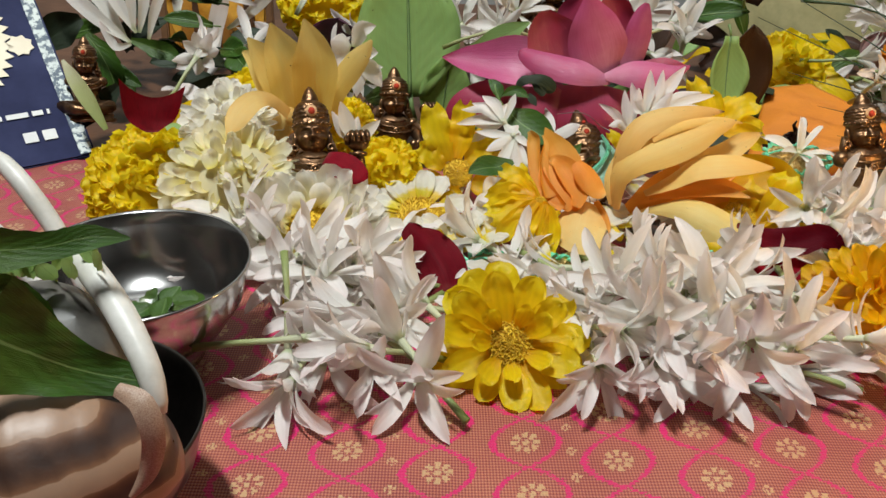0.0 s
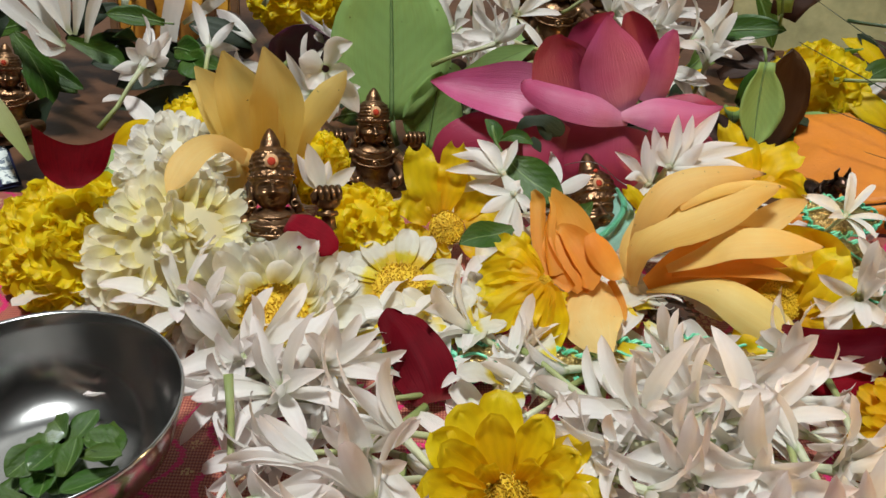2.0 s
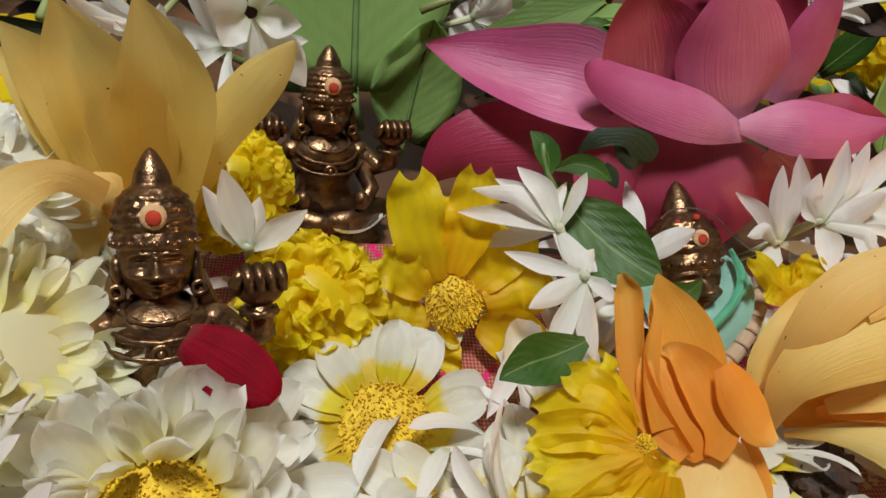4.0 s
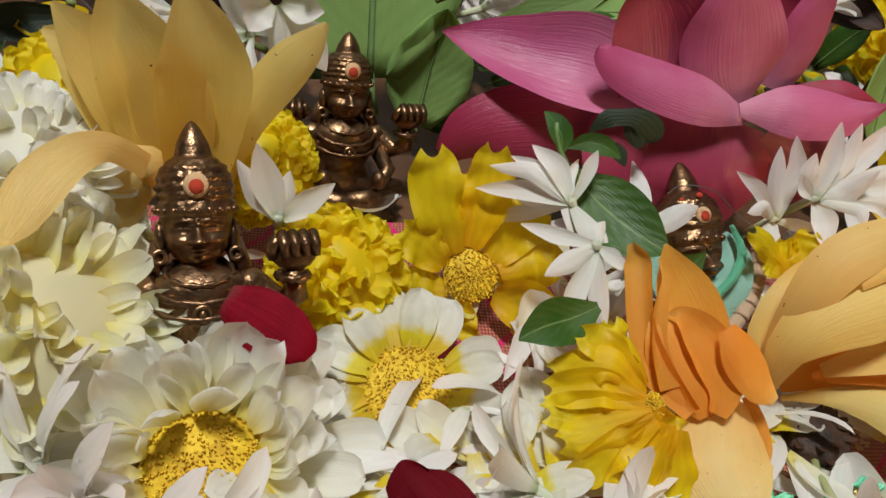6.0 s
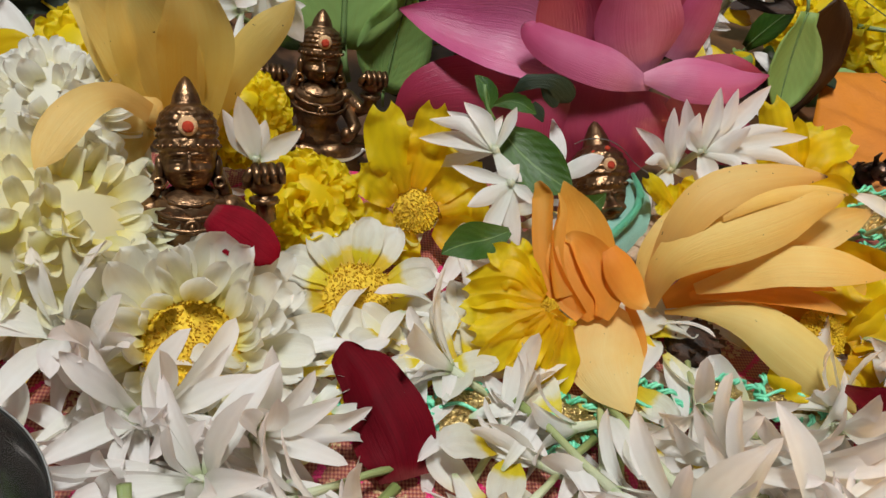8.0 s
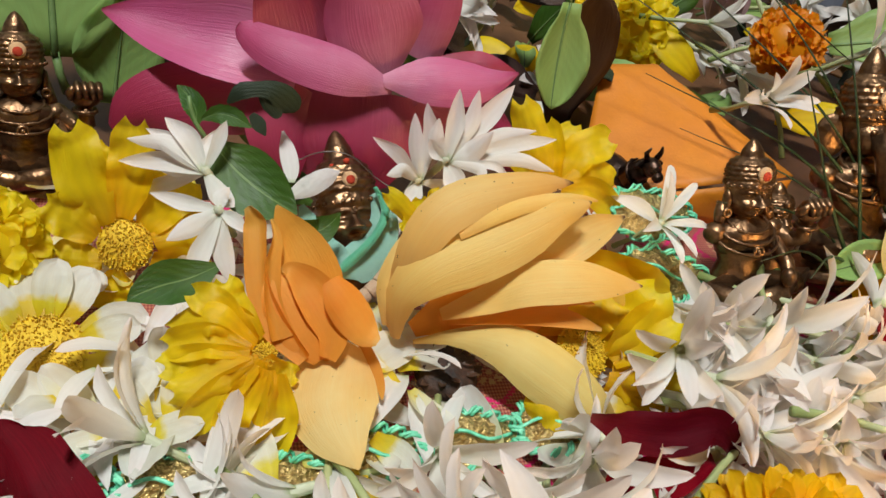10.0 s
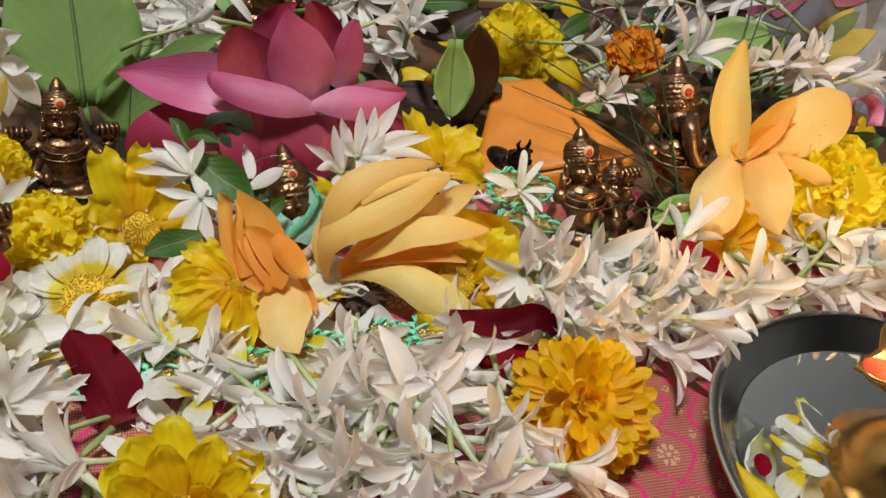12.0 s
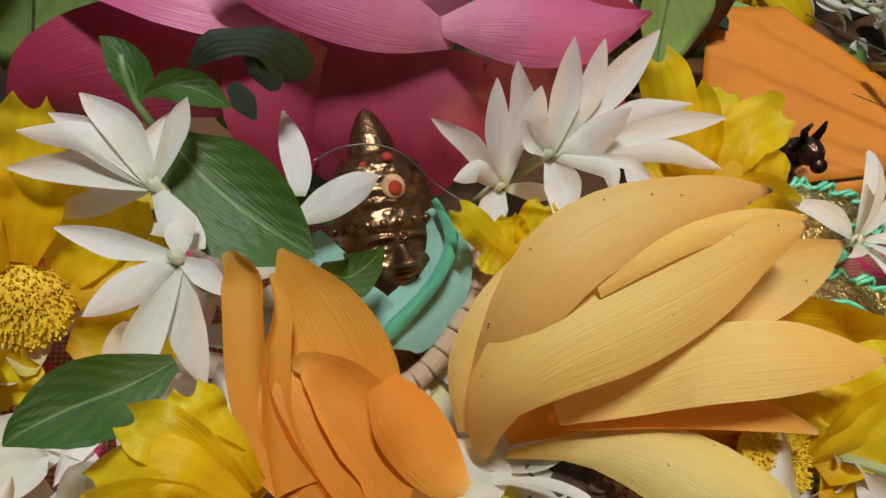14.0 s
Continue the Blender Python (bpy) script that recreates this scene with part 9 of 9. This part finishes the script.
for at, n, spin, kind, size in (((0.2440, 0.3071, 0.0497), (-0.4, -0.5, 0.8), 0, 2, 0.9),
                                ((0.2472, 0.3063, 0.0502), (0.2, -0.5, 0.5), 50, 3, 0.9),
                                ((0.2514, 0.3038, 0.0491), (0.5, -0.5, 0.7), 100, 1, 0.9),
                                ((0.2545, 0.3030, 0.0495), (-0.2, -0.5, 0.6), 150, 4, 0.9),
                                ((0.2693, 0.2978, 0.0500), (0.6, -0.5, 0.4), 200, 2, 0.9),
                                ((0.2227, 0.3018, 0.0498), (0.0, -0.5, 0.8), 250, 3, 0.9)):
    white_flower(at, n, spin, kind, size)

# ---- lilies and leaves behind the printed card ----
flower = thing("lily", (-0.1295, 0.352, 0.0376), "large white lily with long curling petals", "flower")
blade(flower, "petal", WHITE, ((-0.1295, 0.3520, 0.0376), (-0.1348, 0.3537, 0.0471), (-0.1398, 0.3552, 0.0551), (-0.1430, 0.3570, 0.0659)), (0.0013, 0.0056, 0.0047, 0.0008), (0.37, -0.89, 0.26), cup=0.2, fold=0.1, ruffle=0.06)
blade(flower, "petal", WHITE, ((-0.1305, 0.3520, 0.0384), (-0.1305, 0.3539, 0.0505), (-0.1313, 0.3553, 0.0586), (-0.1322, 0.3570, 0.0684)), (0.0013, 0.0043, 0.0036, 0.0006), (0.36, -0.90, 0.25), cup=0.2, fold=0.1, ruffle=0.06)
blade(flower, "petal", WHITE, ((-0.1282, 0.3520, 0.0376), (-0.1254, 0.3550, 0.0504), (-0.1263, 0.3575, 0.0603), (-0.1278, 0.3600, 0.0700)), (0.0013, 0.0047, 0.0041, 0.0006), (0.34, -0.90, 0.25), cup=0.2, fold=0.1, ruffle=0.06)
blade(flower, "petal", WHITE, ((-0.1309, 0.3480, 0.0344), (-0.1425, 0.3493, 0.0427), (-0.1535, 0.3506, 0.0525), (-0.1643, 0.3520, 0.0621)), (0.0013, 0.0058, 0.0061, 0.0010), (0.40, -0.88, 0.27), cup=0.2, fold=0.1, ruffle=0.06)
blade(flower, "petal", WHITE, ((-0.1246, 0.3520, 0.0349), (-0.1211, 0.3541, 0.0465), (-0.1170, 0.3556, 0.0538), (-0.1108, 0.3570, 0.0590)), (0.0013, 0.0041, 0.0034, 0.0006), (0.32, -0.91, 0.27), cup=0.2, fold=0.1, ruffle=0.06)
blade(flower, "petal", WHITE, ((-0.1302, 0.3460, 0.0344), (-0.1371, 0.3467, 0.0328), (-0.1408, 0.3475, 0.0390), (-0.1430, 0.3480, 0.0431)), (0.0015, 0.0035, 0.0034, 0.0006), (0.37, -0.88, 0.30), cup=0.2, fold=0.1, ruffle=0.06)
blade(flower, "petal", WHITE, ((-0.1362, 0.3570, 0.0339), (-0.1472, 0.3610, 0.0522), (-0.1527, 0.3628, 0.0600), (-0.1579, 0.3650, 0.0697)), (0.0013, 0.0081, 0.0067, 0.0009), (0.39, -0.89, 0.24), cup=0.2, fold=0.1, ruffle=0.06)
flower = thing("tuberose_blossom", (-0.1015, 0.345, 0.0311), "open white blossom among dark leaves", "flower", "loose white blossoms")
blade(flower, "petal", WHITE, ((-0.1015, 0.3450, 0.0311), (-0.1029, 0.3443, 0.0326), (-0.1042, 0.3435, 0.0342), (-0.1058, 0.3426, 0.0361), (-0.1069, 0.3420, 0.0373)), (0.0018, 0.0039, 0.0052, 0.0032, 0.0003), (0.29, -0.90, 0.32), cup=0.35, ruffle=0.05)
blade(flower, "petal", WHITE, ((-0.1009, 0.3450, 0.0316), (-0.1010, 0.3443, 0.0340), (-0.1012, 0.3435, 0.0363), (-0.1015, 0.3426, 0.0393), (-0.1016, 0.3420, 0.0413)), (0.0018, 0.0039, 0.0051, 0.0032, 0.0003), (0.28, -0.91, 0.32), cup=-0.30, ruffle=0.05)
blade(flower, "petal", WHITE, ((-0.0999, 0.3450, 0.0316), (-0.0987, 0.3443, 0.0339), (-0.0974, 0.3436, 0.0361), (-0.0958, 0.3426, 0.0390), (-0.0947, 0.3420, 0.0409)), (0.0018, 0.0039, 0.0051, 0.0032, 0.0003), (0.27, -0.91, 0.32), cup=0.35, ruffle=0.05)
blade(flower, "petal", WHITE, ((-0.0993, 0.3450, 0.0308), (-0.0976, 0.3443, 0.0315), (-0.0959, 0.3436, 0.0323), (-0.0935, 0.3426, 0.0333), (-0.0920, 0.3420, 0.0340)), (0.0017, 0.0036, 0.0048, 0.0029, 0.0002), (0.27, -0.91, 0.33), cup=-0.30, ruffle=0.05)
blade(flower, "petal", WHITE, ((-0.0998, 0.3450, 0.0294), (-0.0987, 0.3443, 0.0286), (-0.0976, 0.3436, 0.0278), (-0.0960, 0.3427, 0.0267), (-0.0950, 0.3420, 0.0260)), (0.0018, 0.0039, 0.0052, 0.0032, 0.0003), (0.27, -0.90, 0.34), cup=0.35, ruffle=0.05)
blade(flower, "petal", WHITE, ((-0.1011, 0.3450, 0.0290), (-0.1015, 0.3443, 0.0275), (-0.1020, 0.3436, 0.0261), (-0.1025, 0.3426, 0.0240), (-0.1029, 0.3420, 0.0227)), (0.0018, 0.0039, 0.0052, 0.0032, 0.0003), (0.28, -0.90, 0.34), cup=-0.30, ruffle=0.05)
blade(flower, "petal", WHITE, ((-0.1018, 0.3450, 0.0297), (-0.1042, 0.3443, 0.0286), (-0.1065, 0.3435, 0.0275), (-0.1093, 0.3426, 0.0262), (-0.1112, 0.3420, 0.0253)), (0.0020, 0.0042, 0.0056, 0.0035, 0.0003), (0.29, -0.89, 0.34), cup=0.35, ruffle=0.05)
blade(flower, "petal", WHITE, ((-0.1019, 0.3450, 0.0301), (-0.1047, 0.3442, 0.0297), (-0.1074, 0.3435, 0.0294), (-0.1106, 0.3426, 0.0289), (-0.1128, 0.3420, 0.0287)), (0.0017, 0.0036, 0.0048, 0.0029, 0.0002), (0.30, -0.90, 0.33), cup=-0.30, ruffle=0.05)
flower = thing("tuberose_blossom", (-0.0329, 0.322, 0.0419), "white blossom with curled petals before a broad leaf", "flower", "loose white blossoms")
blade(flower, "petal", WHITE, ((-0.0329, 0.3220, 0.0419), (-0.0312, 0.3209, 0.0458), (-0.0296, 0.3198, 0.0495), (-0.0262, 0.3187, 0.0508), (-0.0239, 0.3180, 0.0516)), (0.0024, 0.0051, 0.0067, 0.0041, 0.0003), (0.07, -0.95, 0.32), cup=0.35, ruffle=0.05)
blade(flower, "petal", WHITE, ((-0.0346, 0.3220, 0.0412), (-0.0364, 0.3210, 0.0423), (-0.0382, 0.3200, 0.0434), (-0.0403, 0.3188, 0.0445), (-0.0417, 0.3180, 0.0452)), (0.0031, 0.0066, 0.0088, 0.0054, 0.0004), (0.11, -0.94, 0.33), cup=-0.30, ruffle=0.05)
blade(flower, "petal", WHITE, ((-0.0323, 0.3220, 0.0406), (-0.0300, 0.3210, 0.0405), (-0.0277, 0.3200, 0.0405), (-0.0250, 0.3188, 0.0408), (-0.0232, 0.3180, 0.0410)), (0.0024, 0.0051, 0.0068, 0.0042, 0.0003), (0.07, -0.94, 0.34), cup=0.35, ruffle=0.05)
blade(flower, "petal", WHITE, ((-0.0327, 0.3220, 0.0399), (-0.0295, 0.3209, 0.0366), (-0.0263, 0.3198, 0.0334), (-0.0237, 0.3187, 0.0298), (-0.0219, 0.3180, 0.0273)), (0.0027, 0.0058, 0.0077, 0.0048, 0.0004), (0.07, -0.93, 0.36), cup=-0.30, ruffle=0.05)
blade(flower, "petal", WHITE, ((-0.0343, 0.3220, 0.0399), (-0.0357, 0.3210, 0.0387), (-0.0370, 0.3200, 0.0376), (-0.0381, 0.3188, 0.0359), (-0.0388, 0.3180, 0.0349)), (0.0024, 0.0052, 0.0069, 0.0043, 0.0003), (0.10, -0.93, 0.35), cup=0.35, ruffle=0.05)
blade(flower, "petal", WHITE, ((-0.0332, 0.3220, 0.0396), (-0.0323, 0.3210, 0.0355), (-0.0314, 0.3200, 0.0314), (-0.0319, 0.3188, 0.0264), (-0.0322, 0.3180, 0.0230)), (0.0024, 0.0052, 0.0069, 0.0043, 0.0004), (0.08, -0.93, 0.37), cup=-0.30, ruffle=0.05)
tagged(blade(None, "lily_petal", WHITE, ((-0.1200, 0.4300, 0.0052), (-0.1177, 0.4331, 0.0184), (-0.1143, 0.4363, 0.0312), (-0.1117, 0.4400, 0.0463)), (0.0072, 0.0082, 0.0087, 0.0053), (0.26, -0.93, 0.27), cup=0.1), "long white lily petal hanging at the back", "petal")
tagged(blade(None, "lily_petal", WHITE, ((-0.1025, 0.4000, 0.0280), (-0.0906, 0.4036, 0.0360), (-0.0806, 0.4070, 0.0455), (-0.0730, 0.4100, 0.0548)), (0.0015, 0.0050, 0.0055, 0.0035), (0.21, -0.94, 0.26), cup=0.3), "long white lily petal hanging at the back", "petal")
tagged(blade(None, "lily_petal", WHITE, ((-0.1152, 0.4100, 0.0506), (-0.1025, 0.4052, 0.0438), (-0.0935, 0.4021, 0.0413), (-0.0871, 0.4000, 0.0397)), (0.0035, 0.0050, 0.0035, 0.0010), (0.24, -0.94, 0.25), cup=0.3), "long white lily petal hanging at the back", "petal")
tagged(blade(None, "stalk_leaf", TUBE, ((-0.1267, 0.2970, 0.0144), (-0.1331, 0.3004, 0.0249), (-0.1382, 0.3030, 0.0328), (-0.1418, 0.3050, 0.0389)), (0.0019, 0.0058, 0.0050, 0.0011), (0.41, -0.84, 0.37), cup=0.2), "pale green stalk leaf leaning on the card", "leaf")
tagged(blade(None, "dark_leaf", LEAF, ((-0.1392, 0.3700, 0.0295), (-0.1264, 0.3674, 0.0262), (-0.1206, 0.3662, 0.0244), (-0.1163, 0.3650, 0.0202)), (0.0023, 0.0079, 0.0069, 0.0012), (0.32, -0.89, 0.32), cup=0.2, fold=0.2), "dark green leaf behind the marigold", "leaf")
tagged(blade(None, "dark_leaf", LEAF, ((-0.1547, 0.3600, 0.0344), (-0.1483, 0.3565, 0.0267), (-0.1432, 0.3525, 0.0166), (-0.1426, 0.3500, 0.0092)), (0.0031, 0.0103, 0.0104, 0.0011), (0.39, -0.86, 0.33), cup=0.2, fold=0.2, jag=0.06), "dark green leaf behind the marigold", "leaf")
tagged(blade(None, "dark_leaf", LEAF_DARK, ((-0.1555, 0.3600, 0.0412), (-0.1641, 0.3576, 0.0370), (-0.1730, 0.3550, 0.0308)), (0.0044, 0.0154, 0.0088), (0.43, -0.86, 0.29), cup=0.2, fold=0.2), "dark green leaf behind the marigold", "leaf")
tagged(blade(None, "dark_leaf", LEAF_DARK, ((-0.1321, 0.3300, 0.0212), (-0.1383, 0.3270, 0.0154), (-0.1446, 0.3239, 0.0092), (-0.1479, 0.3220, 0.0047)), (0.0030, 0.0093, 0.0063, 0.0011), (0.39, -0.84, 0.38), cup=0.2, fold=0.2), "dark green leaf behind the marigold", "leaf")
tagged(blade(None, "dark_leaf", LEAF_DARK, ((-0.0812, 0.3500, 0.0176), (-0.0942, 0.3480, 0.0167), (-0.1051, 0.3464, 0.0146), (-0.1139, 0.3450, 0.0124)), (0.0032, 0.0090, 0.0067, 0.0011), (0.27, -0.89, 0.37), cup=0.2, fold=0.2), "dark green leaf behind the marigold", "leaf")

# ---- foliage and lily petals behind the idols ----
rng = random.Random(77)
# Every second leaf takes the dark green: the dim corner put into its colour.
for i in range(34):
    b = V(rng.uniform(-0.175, -0.085), rng.uniform(0.37, 0.43), rng.uniform(0.004, 0.075))
    d = V(rng.uniform(-1, 1), rng.uniform(-0.8, 0.3), rng.uniform(-0.5, 0.8)).normalized() * rng.uniform(0.016, 0.030)
    lone("dark_leaf", LEAF_DARK if i % 2 else LEAF, b, b + d, rng.uniform(0.007, 0.013), (rng.uniform(-0.4, 0.4), -0.7, 0.6), "green leaf in a dimly coloured heap of foliage", "leaf", 200 + i, q=0.7, fold=0.2, jag=0.04, curl=-0.5)
for i in range(22):
    b = V(rng.uniform(0.085, 0.33), rng.uniform(0.345, 0.45), rng.uniform(0.004, 0.06))
    if min((b - o.location).length for o in bpy.data.objects if o.name.startswith("marigold")) < 0.036:
        continue
    d = V(rng.uniform(-1, 1), rng.uniform(-0.8, 0.3), rng.uniform(-0.3, 0.9)).normalized() * rng.uniform(0.016, 0.034)
    lone("dark_leaf", (LEAF, LEAF_PALE, LEAF_BROWN)[i % 3], b, b + d, rng.uniform(0.008, 0.015), (rng.uniform(-0.4, 0.4), -0.7, 0.6), "leaf among the offerings at the back", "leaf", 230 + i, q=0.7, fold=0.2, curl=-0.5)
for i in range(10):
    b = V(rng.uniform(-0.17, -0.03), rng.uniform(0.41, 0.46), rng.uniform(0.01, 0.06))
    t = b + V(rng.uniform(-0.05, 0.05), rng.uniform(-0.03, 0.02), rng.uniform(0.02, 0.06))
    lone("lily_petal", WHITE, b, t, rng.uniform(0.004, 0.008), (rng.uniform(-0.3, 0.3), -0.8, 0.5), "long curling white lily petal", "petal", 260 + i, q=0.6, curl=rng.uniform(-1.8, 1.8), fold=0.2, nu=14, nv=4)
for at, r in (((0.221, 0.405, 0.022), 0.012), ((0.282, 0.330, 0.030), 0.013)):
    root = thing("rosebud", at, "small pale pink rolled rosebud", "flower")
    for k in range(7):
        a = k * 2.4
        laid_petal("petal", PINK, root, V(*at) + V(math.cos(a) * r * 0.2, math.sin(a) * r * 0.2, -r * 0.7), V(*at) + V(math.cos(a) * r * 0.45, math.sin(a) * r * 0.45, r * 0.9), r * 1.5, (math.cos(a) * 0.9, math.sin(a) * 0.9, 0.2), k, q=0.45, p=1.2, base=0.4, cup=-0.7, curl=-0.5, nu=8, nv=6)

# ---- low foliage and petals on the bare bench behind the flowers ----
rng = random.Random(91)
for i in range(190):
    x, y = rng.uniform(-0.13, 0.33), rng.uniform(0.300, 0.46)
    if (-0.05 < x < 0.02 and y < 0.350) or (0.115 < x < 0.215 and y < 0.350):
        y = rng.uniform(0.355, 0.41)
    b = V(x, y, rng.uniform(0.001, 0.012))
    if any((b - o.location).length < 0.032 for o in bpy.data.objects if o.name.startswith("marigold")):
        continue
    d = V(rng.uniform(-1, 1), rng.uniform(-0.8, 0.6), rng.uniform(-0.05, 0.45)).normalized() * rng.uniform(0.014, 0.030)
    mat, nm, lb, w = rng.choice(((LEAF, "dark_leaf", "dark green leaf lying on the bench", 0.45), (LEAF_DARK, "dark_leaf", "blackish green leaf lying on the bench", 0.45), (LEAF_BROWN, "dry_leaf", "dry brown leaf lying on the bench", 0.5), (WHITE, "white_petal", "white petal lying on the bench", 0.28), (LEAF_PALE, "bael_leaf", "pale green leaf lying on the bench", 0.5), (YELLOW, "yellow_petal", "yellow petal lying on the bench", 0.5)))
    lone(nm, mat, b, b + d, d.length * w, (rng.uniform(-0.4, 0.4), -0.6, 0.8), lb, "petal" if "petal" in nm else "leaf", 300 + i, q=0.65, curl=-0.5, nu=8, nv=4)
